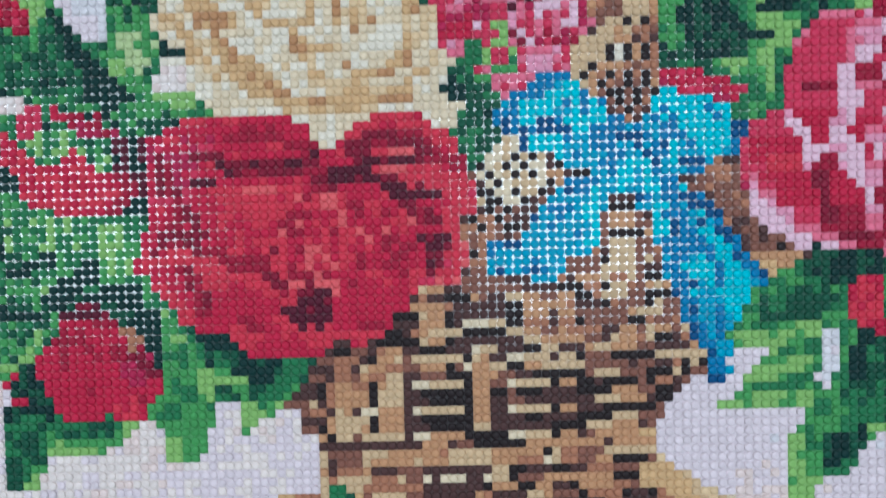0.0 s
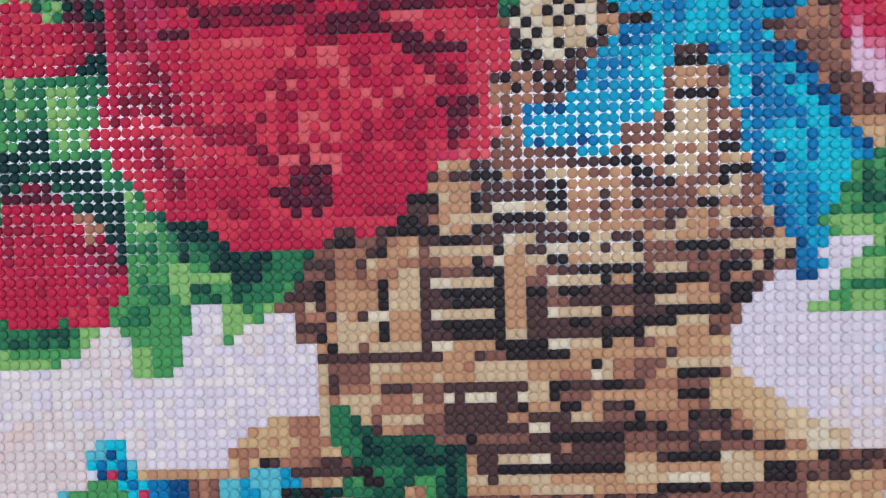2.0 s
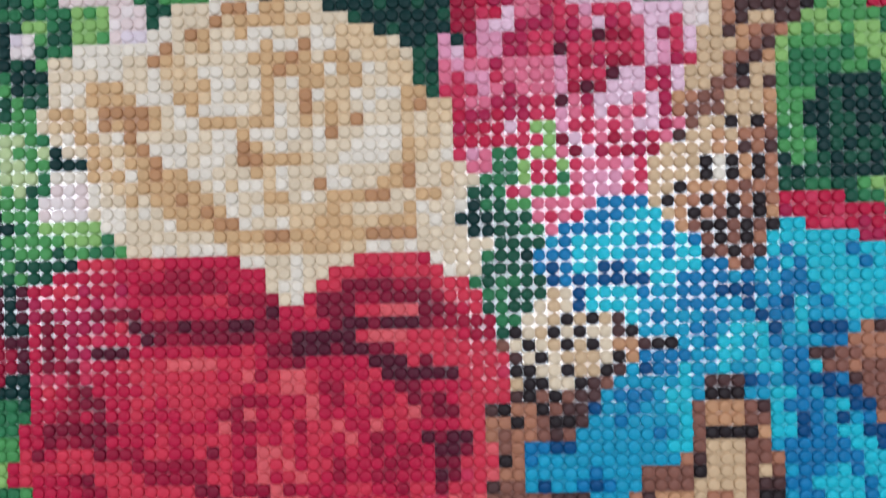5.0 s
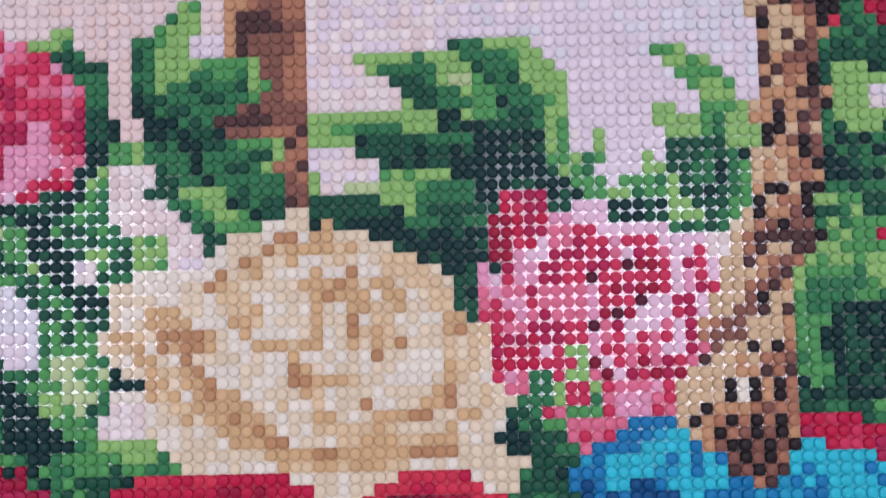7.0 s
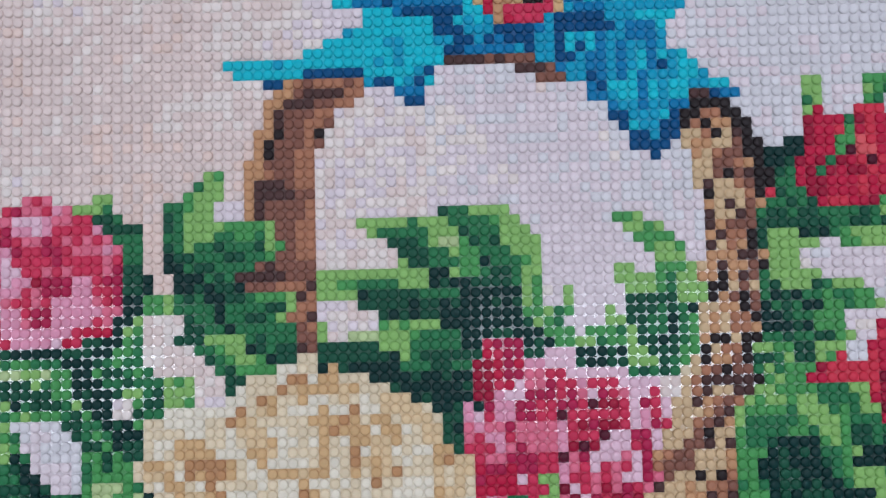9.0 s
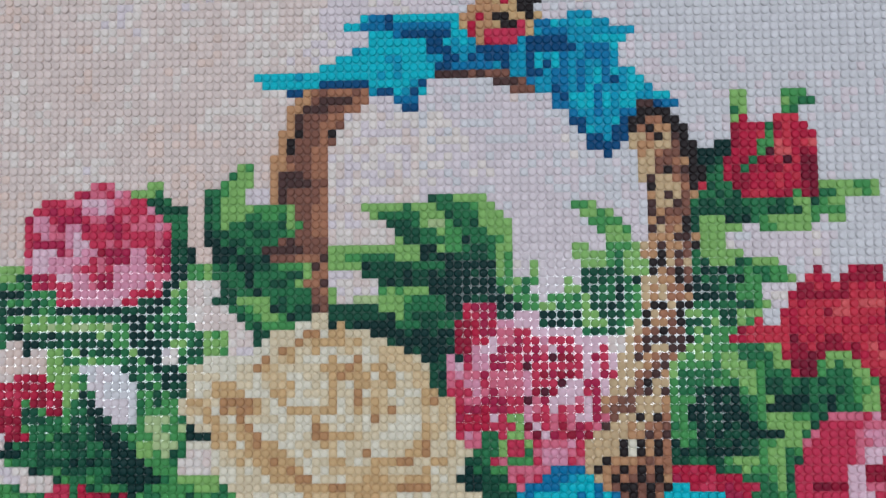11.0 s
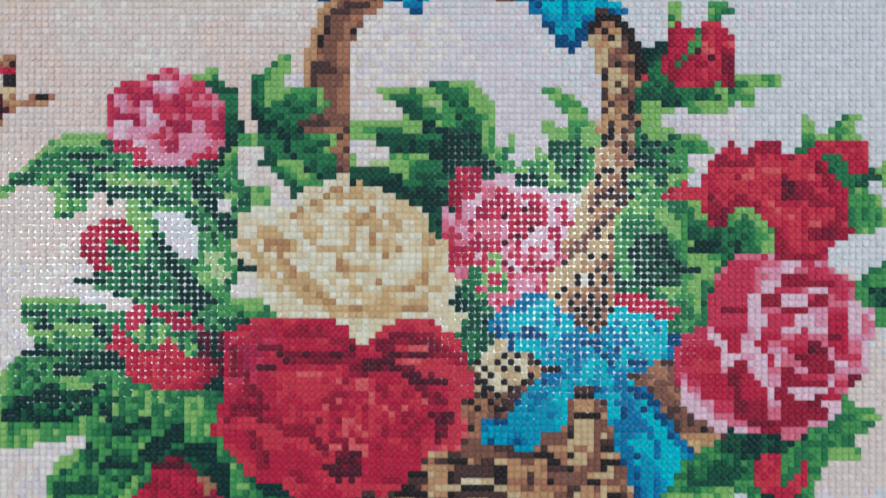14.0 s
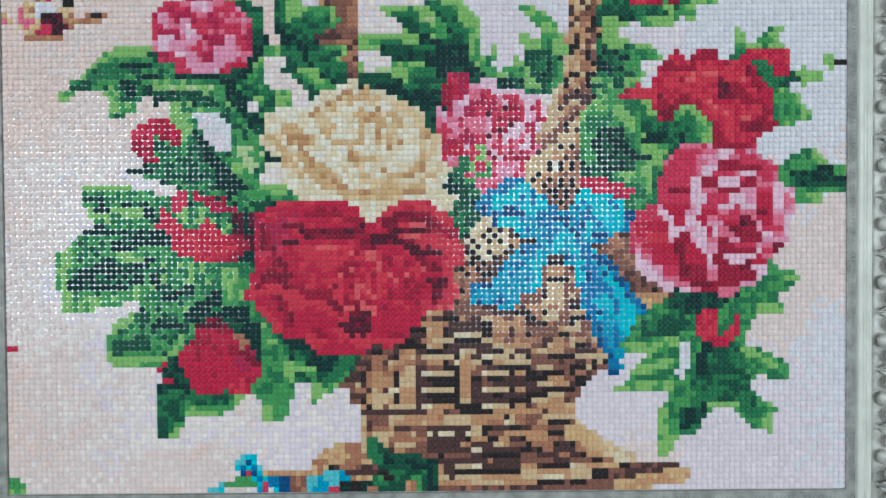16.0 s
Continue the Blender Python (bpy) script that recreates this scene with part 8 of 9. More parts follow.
area("large_pink_rose", "p0 r3 r4 p1", [(114, 49), (118.5, 52.1), (121.3, 48.5), (121.9, 40.3), (118.5, 40.3), (114.9, 43.9)], 0.5, 0, 0.4, 2.2)
stroke("large_pink_rose", "p1 p0", [(114, 48.5), (114.2, 44), (118.5, 40)], 2)
area("large_pink_rose", "p4", [(113.4, 43.1), (115.4, 41.3), (118.5, 39.6), (121.6, 38.5), (121.4, 35.8), (118.1, 37.2), (113.9, 40.3)], 0, 0, 0.2, 2.2)
area("large_pink_rose", "p3 p2", [(114.9, 43.6), (121.2, 40), (121.4, 38.2), (118.5, 39.6), (115.4, 41.3)])
area("large_pink_rose", "p4", [(118, 52.1), (120.3, 50.3), (121.4, 48.1), (123.6, 46.8), (121.3, 45.7), (119.4, 48.4)], 0, 0, 0.2, 2.2)
area("large_pink_rose", "r3 p1 r3", [(118.9, 56.6), (121.1, 61.1), (124.6, 62.4), (127.3, 59.3), (124, 56.6), (124, 48.4), (121.6, 48.4), (118.9, 52.8)], 0.3, 0, 0.4, 2.2)
stroke("large_pink_rose", "p2", [(123.3, 62), (125.5, 59.3), (123.8, 56.6)], 2.4)
stroke("large_pink_rose", "p0", [(122, 54.4), (124, 54.2)], 1.4)
area("large_pink_rose", "p4 p3", [(124.7, 59.1), (129.1, 62), (131.9, 61.6), (129.1, 59.1), (126.5, 57.3)])
area("large_pink_rose", "p4", [(124.2, 56.6), (126.5, 57.1), (126.5, 53.9), (125.6, 50.4), (125.3, 46.8), (128.5, 44.8), (128.5, 40.5), (127, 39.9), (125.2, 45.4), (123.2, 48.4), (124.2, 52.1)], 0, 0, 0.2, 2.2)
area("large_pink_rose", "p0 r2 p1", [(128.7, 59.1), (135.3, 60.2), (139.1, 58.7), (139.1, 56.5), (135.4, 58.3), (128.1, 56.5)])
area("large_pink_rose", "r2 p0", [(126.3, 56.6), (128.9, 56.6), (128.9, 53.8), (126.3, 54.7)])
area("large_pink_rose", "p1 p2", [(126.5, 52), (132, 55.8), (129.3, 50.2), (126.5, 48.4)])
area("large_pink_rose", "r2 p0 p1 r1", [(129.2, 48.4), (133.6, 50.4), (137.4, 48.6), (137.4, 44.9), (135.4, 43.1), (129.2, 43)], 0, 0, 0.7, 1.4)
area("large_pink_rose", "r0 r1", [(132.7, 49.5), (134.7, 49.9), (134.7, 47.7), (131.4, 46.8)])
stroke("large_pink_rose", "p4 p4 p3", [(128.7, 49.9), (132.7, 52), (136.5, 48.4), (137.8, 44.9)], 1.5)
stroke("large_pink_rose", "p4 p4 p3", [(129.7, 42.3), (133.7, 41.5), (136.5, 43.1)], 1.5)
stroke("large_pink_rose", "p4 p4 p3", [(130, 56.5), (133.6, 57.7), (136.3, 56.7)], 1.5)
stroke("large_pink_rose", "p4 p4 p3", [(132.9, 52.6), (134, 54.4), (135.8, 54)], 1.6)
stroke("large_pink_rose", "p4 p4 p3", [(137.2, 45.1), (140.8, 46)], 1.6)
stroke("large_pink_rose", "p4 p4 p3", [(129.2, 52.2), (133.2, 53.5)], 1.4)
stroke("large_pink_rose", "p4 p4 p3", [(135.5, 39.2), (137.2, 40.6)], 1.4)
area("large_pink_rose", "r3 p1 r2", [(135.8, 54), (139.1, 55.6), (139.4, 50.4), (136.3, 50.2)])
area("large_pink_rose", "p4 p3 p4", [(139.1, 56.7), (142.5, 54.9), (143, 51.3), (140.1, 45.8), (138.3, 45.8), (139.9, 50.4)])
area("large_pink_rose", "p2 p3", [(140.3, 54), (142.5, 53.6), (142.1, 50), (140.6, 50.9)])
area("large_pink_rose", "r2 p0 r3", [(121.6, 45.7), (123.8, 46.8), (125.8, 42.1), (127.5, 39.4), (128.9, 41.4), (128.9, 36.8), (124.8, 37.6), (121.6, 40.3)])
stroke("large_pink_rose", "r1", [(121.9, 45), (123, 39.6)], 1.6)
area("large_pink_rose", "r3 p1", [(128.9, 40.4), (135.5, 39.7), (135.5, 37.7), (131.9, 36.8), (128.9, 36.8)])
stroke("large_pink_rose", "r0 r1", [(129.2, 40.1), (134.6, 40.6)], 1.5)
area("large_pink_rose", "p4 p3", [(122.6, 36.9), (125.7, 36), (131.2, 36.1), (126.6, 34.6), (125.3, 33.4)])
dots("large_pink_rose", "r1", [(139, 43), (140, 44), (134, 41)])
area("large_pink_rose", "p0 p1", [(126.9, 48.6), (128.7, 47.7), (128.8, 45), (127.2, 45.9)])
stroke("large_pink_rose", "p2 p1", [(137.2, 49.1), (138.5, 46.9)], 1.6)
area("large_pink_rose", "p0 r3", [(127.3, 63.3), (135.3, 63.4), (135.3, 62.2), (131.8, 61.8), (132.2, 60.2), (130.9, 60.7)])
stroke("large_pink_rose", "p0", [(129.7, 41), (129.2, 42.8), (129.2, 46.8)], 1.3)
runs("large_pink_rose", "r2", [(62, 128, 134), (59, 129, 132), (58, 129, 136), (56, 126, 128), (56, 134, 135), (55, 126, 128), (55, 133, 135), (54, 122, 123), (54, 129, 132), (47, 133, 135), (46, 122, 123), (46, 132, 136), (45, 121, 123), (45, 129, 130), (45, 133, 136), (44, 129, 131), (43, 129, 135), (42, 128, 129), (41, 128, 130), (40, 124, 126), (40, 129, 132), (39, 124, 126), (39, 129, 135), (38, 122, 126), (38, 129, 135), (37, 128, 132), (36, 126, 128)])
runs("large_pink_rose", "p1", [(61, 121, 125), (61, 132, 133), (60, 121, 124), (60, 133, 135), (59, 120, 124), (59, 133, 137), (58, 119, 124), (58, 137, 138), (57, 119, 124), (57, 128, 131), (57, 136, 138), (56, 118, 123), (56, 133, 133), (56, 137, 138), (55, 118, 123), (54, 118, 119), (54, 136, 138), (53, 118, 123), (53, 127, 130), (52, 118, 123), (52, 127, 130), (51, 126, 128), (51, 132, 132), (50, 114, 117), (50, 131, 132), (49, 114, 118), (49, 129, 132), (47, 137, 140), (46, 127, 127), (45, 114, 115)])
runs("large_pink_rose", "p1", [(44, 132, 135), (43, 115, 116), (43, 137, 138), (40, 119, 121), (39, 119, 121), (35, 127, 128)])
runs("large_pink_rose", "p2", [(61, 126, 128), (60, 125, 125), (60, 131, 132), (59, 125, 126), (59, 138, 138), (58, 125, 125), (57, 125, 125), (57, 132, 132), (56, 136, 136), (55, 136, 138), (54, 126, 128), (53, 141, 141), (52, 141, 142), (51, 141, 141), (50, 129, 130), (50, 133, 135), (49, 127, 128), (49, 135, 135), (49, 139, 140), (48, 139, 140), (47, 129, 130), (46, 129, 131), (46, 139, 140), (45, 127, 128), (44, 114, 114), (44, 137, 138), (42, 115, 116), (42, 137, 138), (39, 127, 128), (38, 119, 121)])
runs("large_pink_rose", "p2", [(38, 127, 128), (37, 121, 123), (36, 124, 125), (36, 129, 130), (35, 125, 126), (35, 129, 131)])
runs("large_pink_rose", "p4", [(61, 129, 131), (60, 129, 130), (58, 126, 128), (57, 126, 127), (57, 133, 135), (57, 140, 140), (56, 124, 125), (56, 129, 132), (55, 124, 125), (55, 129, 132), (55, 139, 140), (54, 124, 125), (54, 140, 141), (53, 124, 126), (53, 131, 133), (53, 139, 140), (52, 124, 126), (52, 131, 133), (52, 139, 140), (51, 125, 125), (51, 129, 131), (51, 133, 135), (51, 139, 140), (50, 118, 119), (50, 125, 125), (49, 119, 120), (49, 123, 124), (49, 141, 141), (48, 120, 120), (48, 123, 125)])
runs("large_pink_rose", "p4", [(48, 141, 141), (47, 120, 122), (47, 125, 126), (47, 128, 128), (47, 141, 141), (46, 120, 121), (46, 124, 126), (46, 128, 128), (46, 137, 138), (46, 141, 141), (45, 125, 126), (44, 125, 126), (43, 126, 126), (43, 136, 136), (42, 114, 114), (42, 127, 127), (42, 130, 135), (41, 114, 115), (41, 127, 127), (41, 131, 133), (40, 115, 116), (40, 135, 137), (39, 116, 117), (39, 136, 136), (38, 117, 118), (38, 136, 136), (37, 118, 120), (36, 119, 120), (36, 122, 123), (35, 123, 124)])
runs("large_pink_rose", "p4", [(34, 123, 126)])
runs("large_pink_rose", "p3", [(61, 134, 134), (60, 126, 128), (59, 127, 128), (54, 133, 135), (53, 134, 135), (52, 134, 135), (51, 118, 118), (51, 124, 124), (50, 123, 124), (50, 139, 141), (48, 127, 129), (48, 136, 136), (47, 123, 124), (47, 136, 136), (45, 120, 120), (45, 124, 124), (45, 131, 132), (45, 137, 141), (44, 127, 128), (44, 136, 136), (43, 114, 114), (43, 127, 128), (41, 116, 116), (40, 117, 118), (40, 127, 128), (39, 118, 118), (37, 133, 135)])
runs("large_pink_rose", "r1", [(54, 120, 121), (50, 136, 137), (49, 133, 134), (48, 134, 135), (47, 131, 132), (44, 121, 122), (44, 139, 139), (43, 121, 122), (43, 139, 139), (42, 122, 122), (41, 122, 122), (41, 134, 134), (40, 122, 123), (40, 133, 134), (39, 122, 123), (37, 124, 127)])
runs("large_pink_rose", "r3", [(53, 136, 138), (52, 136, 138), (51, 119, 123), (51, 136, 138), (50, 120, 122), (50, 126, 128), (50, 138, 138), (49, 121, 122), (49, 125, 126), (49, 136, 138), (48, 114, 119), (48, 121, 122), (48, 126, 126), (48, 130, 132), (48, 137, 138), (47, 114, 119), (47, 127, 127), (46, 114, 115), (44, 115, 120), (44, 123, 124), (43, 117, 120), (43, 123, 125), (42, 117, 121), (42, 123, 126), (42, 136, 136), (41, 117, 121), (41, 123, 126), (41, 135, 137)])
runs("large_pink_rose", "r0", [(48, 133, 133)])
runs("large_pink_rose", "r4", [(46, 116, 119), (45, 116, 119)])
area("edge_leaf", "g2 g3 g2", [(139.7, 57.2), (141.3, 60.3), (143.3, 61.3), (145.4, 61.8), (147.9, 60.2), (147.4, 58.2), (152.6, 58.1), (152.6, 54.1), (148, 54.1), (147.5, 52.5), (144.4, 52.9), (142.3, 54.9), (140.3, 55.7)])
area("edge_leaf", "g0 g1 g0", [(142.3, 58), (152.6, 57.6), (152.6, 54.6), (143.3, 55.1)])
stroke("edge_leaf", "g4 g3", [(143.9, 53.1), (147.5, 52.9)], 1.4)
stroke("edge_leaf", "g4 g3", [(146.4, 61), (147.9, 59.2)], 1.4)
area("edge_leaf", "g4 g3", [(150.5, 58.8), (152.6, 58.8), (152.6, 57.5), (150.5, 57.5)])
stroke("edge_leaf", "g4", [(149.2, 78.4), (149.4, 77.3)], 1.6)
stroke("edge_leaf", "k0", [(150.4, 77.3), (152.5, 77.3)], 1.2)

# leaves under the large pink rose
area("lower_right_leaves", "g2 g3 g2 g3", [(112, 27.6), (114.6, 31.7), (117.7, 33.7), (121.8, 35.8), (124.3, 33.2), (131, 34.7), (136.2, 37.7), (139.3, 40.8), (142.3, 39.7), (143.4, 37.7), (140.3, 35.6), (140.3, 32.6), (136.2, 32.1), (134.1, 28.5), (133.6, 26.4), (137.2, 25.4), (141.4, 23.3), (141.9, 20.2), (139.8, 19.5), (137.2, 21.2), (135.2, 20.2), (135.7, 17.1), (138.8, 15), (138.8, 10.9), (136.2, 10.9), (133.1, 13), (132.1, 15.1), (128, 15.1), (125.9, 12.5), (124.9, 9.9), (121.2, 9.5), (119.7, 6.9), (118.1, 6.7), (118.7, 15.2), (120.2, 17.2), (120.7, 18.6), (114.6, 18.3), (110.4, 18.1), (112.5, 20.4), (114.6, 23.5), (116.6, 24.5), (112.5, 26)], 0, 0, 0.6, 2)
area("lower_right_leaves", "g1 g2 g1", [(126.4, 27.5), (133.1, 26.4), (135.2, 18.2), (133.1, 15.1), (126.9, 17.2), (123.8, 18), (125.4, 23.4)])
area("lower_right_leaves", "g0 g1 g0", [(121.3, 36.6), (131, 35.2), (133.1, 35.7), (127.9, 32), (124.9, 31.4), (119.7, 33)])
area("lower_right_leaves", "g1 g2", [(114.6, 30.2), (121.8, 33.2), (124.3, 30.6), (120.7, 27.5), (115.6, 27.6)])
stroke("lower_right_leaves", "g0", [(126.9, 27), (125.9, 22.3)], 2)
stroke("lower_right_leaves", "g4 g4 g3", [(112.3, 26.4), (116.6, 25.3), (121.3, 27.3)], 1.8)
stroke("lower_right_leaves", "g4 g4 g3", [(110.9, 18.5), (120.2, 19.1)], 1.8)
stroke("lower_right_leaves", "g4 g4 g3", [(121.2, 9.5), (118.7, 6.9)], 1.7)
stroke("lower_right_leaves", "g4 g4 g3", [(138.8, 14.8), (138.1, 11.2)], 1.6)
stroke("lower_right_leaves", "g4 g4 g3", [(134.1, 25.2), (141.2, 22)], 1.7)
stroke("lower_right_leaves", "g4 g4 g3", [(139.3, 40), (143.2, 38.5)], 1.6)
stroke("lower_right_leaves", "g4 g4 g3", [(136.2, 33.1), (140.3, 32.8)], 1.5)
stroke("lower_right_leaves", "g4 g4 g3", [(128, 15.6), (132.1, 15.3)], 1.5)
stroke("lower_right_leaves", "g4 g4 g3", [(119.2, 14.6), (118.7, 9)], 1.6)
stroke("lower_right_leaves", "g4 g4 g3", [(113.5, 21.4), (119.7, 23.4)], 1.6)
area("lower_right_leaves", "g1 g0", [(121.8, 15.1), (126.9, 15.6), (126.9, 12.8), (122.3, 11)])
area("lower_right_leaves", "g1 g2", [(133.1, 18.2), (136.2, 17.1), (136.7, 13.5), (133.6, 14)])
area("lower_right_leaves", "w1 w2", [(122.3, 27.5), (124.2, 27), (124, 22.4), (122, 19.6), (121.3, 21.1)])
area("lower_right_leaves", "w1", [(114, 25), (116.6, 24.3), (114.6, 23.3), (112.5, 21.4), (111.3, 23.5)])
area("lower_bud", "r4 r3 r4", [(124.9, 30.6), (125.9, 32.7), (129, 33.1), (129.5, 28.3), (131, 29.5), (132.1, 31.6), (133.3, 31.6), (132.9, 28.3), (129.5, 26), (127.4, 27.3), (125.1, 27.8)])
stroke("lower_bud", "r3", [(127.4, 27.5), (130, 26.7)], 1.5)

# butterfly at the side
stroke("side_butterfly", "c1 k3 c2", [(4.5, 87.5), (6.4, 89), (7.7, 90.3), (9.1, 91.5), (11, 92.3), (12.1, 92.4)], 1.6)
stroke("side_butterfly", "p1 r3", [(9.6, 90.2), (12.1, 90.2)], 1.2)
dots("side_butterfly", "p1", [(8, 89)])
dots("side_butterfly", "k0", [(12, 91), (12, 89), (11, 88), (12, 88)])
stroke("side_butterfly", "c2 k4", [(9.3, 87.1), (12.1, 87.3)], 1.3)
dots("side_butterfly", "k3", [(12, 86), (12, 84)])
area("side_butterfly", "p0 p1 r0 k0", [(7.2, 86.6), (11.4, 86.8), (11.2, 83.4), (6.4, 83.2)], 0.5, 0, 0.5, 2.2)
dots("side_butterfly", "k0", [(7, 86), (8, 86), (9, 85), (10, 84), (9, 83)])
stroke("side_butterfly", "c1 c2", [(4.8, 86.2), (5.8, 84.5)], 2)
stroke("side_butterfly", "k3 c0", [(4.5, 82.2), (10.2, 82.2)], 1.3)
stroke("side_butterfly", "k3 k4", [(12.9, 85.2), (17.4, 85.2)], 1.2)
dots("side_butterfly", "k0", [(16, 86), (17, 86)])
dots("side_butterfly", "k3", [(15, 86), (18, 86)])
area("side_butterfly", "w2", [(5.8, 88.7), (10, 88.3), (9.6, 87.1), (6.2, 86.8)])
stroke("side_butterfly", "c1 p2 c1", [(-0.9, 87.4), (1.1, 85.6)], 1.5)
area("side_butterfly", "c1 c2 p2", [(2.8, 87.9), (5.8, 86.9), (6, 83.3), (4.2, 83.1), (2.5, 84.3)])

LABELS = {
    "background": "pale blush and lilac ground laid in round resin beads",
    "crimson_rose": "large crimson rose with darker folds laid in resin beads",
    "pale_rose": "cream rose with tan petal edges laid in resin beads",
    "small_pink_rose": "small pink and white rose laid in resin beads",
    "large_pink_rose": "large pink rose with whitish petal rims laid in beads",
    "left_pink_rose": "round pink rose laid in resin beads",
    "side_red_rose": "open red rose laid in resin beads",
    "basket_bow": "bright blue ribbon bow tied on the basket, in beads",
    "top_ribbon": "turquoise blue ribbon on the handle, laid in beads",
    "bead_basket": "brown and tan wicker basket laid in resin beads",
    "basket_handle": "twisted brown wicker basket handle laid in resin beads",
    "plinth": "tan stone plinth under the basket, laid in beads",
    "top_butterfly": "yellow and red butterfly on the ribbon, in beads",
    "side_butterfly": "tan butterfly with crimson wing spots, in beads",
}



def fill_gaps():
    """Lone ground beads shut in between motifs take their neighbours' colour."""
    for r, c in np.argwhere(motif == 0):
        ring = [(r + i, c + j) for i in (-1, 0, 1) for j in (-1, 0, 1) if (i or j) and 0 <= r + i < ROWS and 0 <= c + j < COLS]
        taken = [(int(motif[q]), int(tone[q])) for q in ring if motif[q]]
        if len(taken) >= 6:
            yield r, c, collections.Counter(taken).most_common(1)[0][0]


for turn in range(3):
    for r, c, (m, t) in list(fill_gaps()):
        motif[r, c], tone[r, c] = m, t


# ---- beads ----
SEG = 12
# radius, squareness and height of each ring, in millimetres: a moulded dome on a short straight side
RINGS = [(1.25, 2.05, -0.04), (1.255, 2.05, 0.2), (1.14, 2.0, 0.36), (0.82, 2.0, 0.48), (0.42, 2.0, 0.53)]


def bead_shape():
    v, f = [], []
    for rad, square, h in RINGS:
        for i in range(SEG):
            x, z = math.cos(2 * math.pi * (i + 0.5) / SEG), math.sin(2 * math.pi * (i + 0.5) / SEG)
            k = rad / (abs(x) ** square + abs(z) ** square) ** (1 / square)
            v.append((x * k, -h, z * k))
    v.append((0, -0.545, 0))
    for k in range(len(RINGS) - 1):
        for i in range(SEG):
            j = (i + 1) % SEG
            f.append((k * SEG + i, k * SEG + j, k * SEG + SEG + j, k * SEG + SEG + i))
    top = (len(RINGS) - 1) * SEG
    f += [(top + i, top + (i + 1) % SEG, len(v) - 1) for i in range(SEG)]
    return np.array(v) * 0.001, f


BEAD_V, BEAD_F = bead_shape()


def bead_turn(rng):
    """A little turn, lean and lift for each bead, pressed in by hand."""
    a, tx, tz = rng.normal(0, 0.09) + rng.integers(4) * math.pi / 2, rng.normal(0, 0.035), rng.normal(0, 0.035)
    m = (Matrix.Rotation(tx, 3, "X") @ Matrix.Rotation(tz, 3, "Z") @ Matrix.Rotation(a, 3, "Y"))
    return np.array(m), np.array((rng.normal(0, 0.00006), rng.normal(0, 0.00005), rng.normal(0, 0.00006)))


picture = new("framed_picture")
picture.location = (0, WALL, BASE)
tagged(picture, "bead picture of a rose basket in a carved silver frame", "picture")
picture_at = np.array(picture.location)
rng = np.random.default_rng(4)
NEAR = [(r, c) for r in range(45, 60) for c in range(67, 87)]
near = set(NEAR)
fields = {}
for r in range(ROWS):
    for c in range(COLS):
        turn, shift = bead_turn(rng)
        at = np.array((cell_x(c + 0.5), 0, cell_z(r + 0.5))) + shift - picture_at
        if (r, c) in near:
            continue
        fields.setdefault(int(motif[r, c]), []).append((BEAD_V @ turn.T + at, int(tone[r, c])))

for k, beads in fields.items():
    n = len(BEAD_V)
    verts = np.concatenate([b[0] for b in beads])
    faces = [tuple(i + n * j for i in f) for j in range(len(beads)) for f in BEAD_F]
    me = bpy.data.meshes.new(MOTIFS[k])
    me.from_pydata(verts.tolist(), [], faces)
    used = sorted({b[1] for b in beads})
    for t in used:
        me.materials.append(RESIN[TONES[t]])
    slot = {t: i for i, t in enumerate(used)}
    me.polygons.foreach_set("material_index", np.repeat([slot[b[1]] for b in beads], len(BEAD_F)))
    me.shade_smooth()
    ob = new(MOTIFS[k], me)
    ob.parent = picture
    tagged(ob, LABELS.get(MOTIFS[k], MOTIFS[k].replace("_", " ") + " laid in round resin beads"), kind="stuff")

bead_mesh = {}
for r, c in NEAR:
    t = int(tone[r, c])
    if t not in bead_mesh:
        me = bpy.data.meshes.new("bead")
        me.from_pydata(BEAD_V.tolist(), [], BEAD_F)
        me.materials.append(RESIN[TONES[t]])
        me.shade_smooth()
        bead_mesh[t] = me
    turn, shift = bead_turn(rng)
    ob = new("bead", bead_mesh[t])
    ob.parent = picture
    ob.matrix_local = Matrix.Translation(np.array((cell_x(c + 0.5), 0, cell_z(r + 0.5))) + shift - picture_at) @ Matrix(turn.tolist()).to_4x4()

# ---- frame ----
LEFT, RIGHT, LOW, TOP = -0.1915, 0.1893, BASE - 0.0004, BASE + ROWS * P


def rail(bm, side, profile):
    """Sweeps a profile of (distance out, height off the canvas) in millimetres along one side, mitred."""
    rows = []
    for d, h in profile:
        d, y = d * 0.001, -h * 0.001
        x0, x1, z0, z1 = LEFT - d, RIGHT + d, LOW - d, TOP + d
        a, b = {"low": ((x0, z0), (x1, z0)), "top": ((x1, z1), (x0, z1)),
                "right": ((x1, z0), (x1, z1)), "left": ((x0, z1), (x0, z0))}[side]
        rows.append([bm.verts.new((a[0] + (b[0] - a[0]) * s / 24, y, a[1] + (b[1] - a[1]) * s / 24)) for s in range(25)])
    for p, q in zip(rows, rows[1:]):
        for s in range(24):
            bm.faces.new((p[s], p[s + 1], q[s + 1], q[s])).smooth = True
    return bm


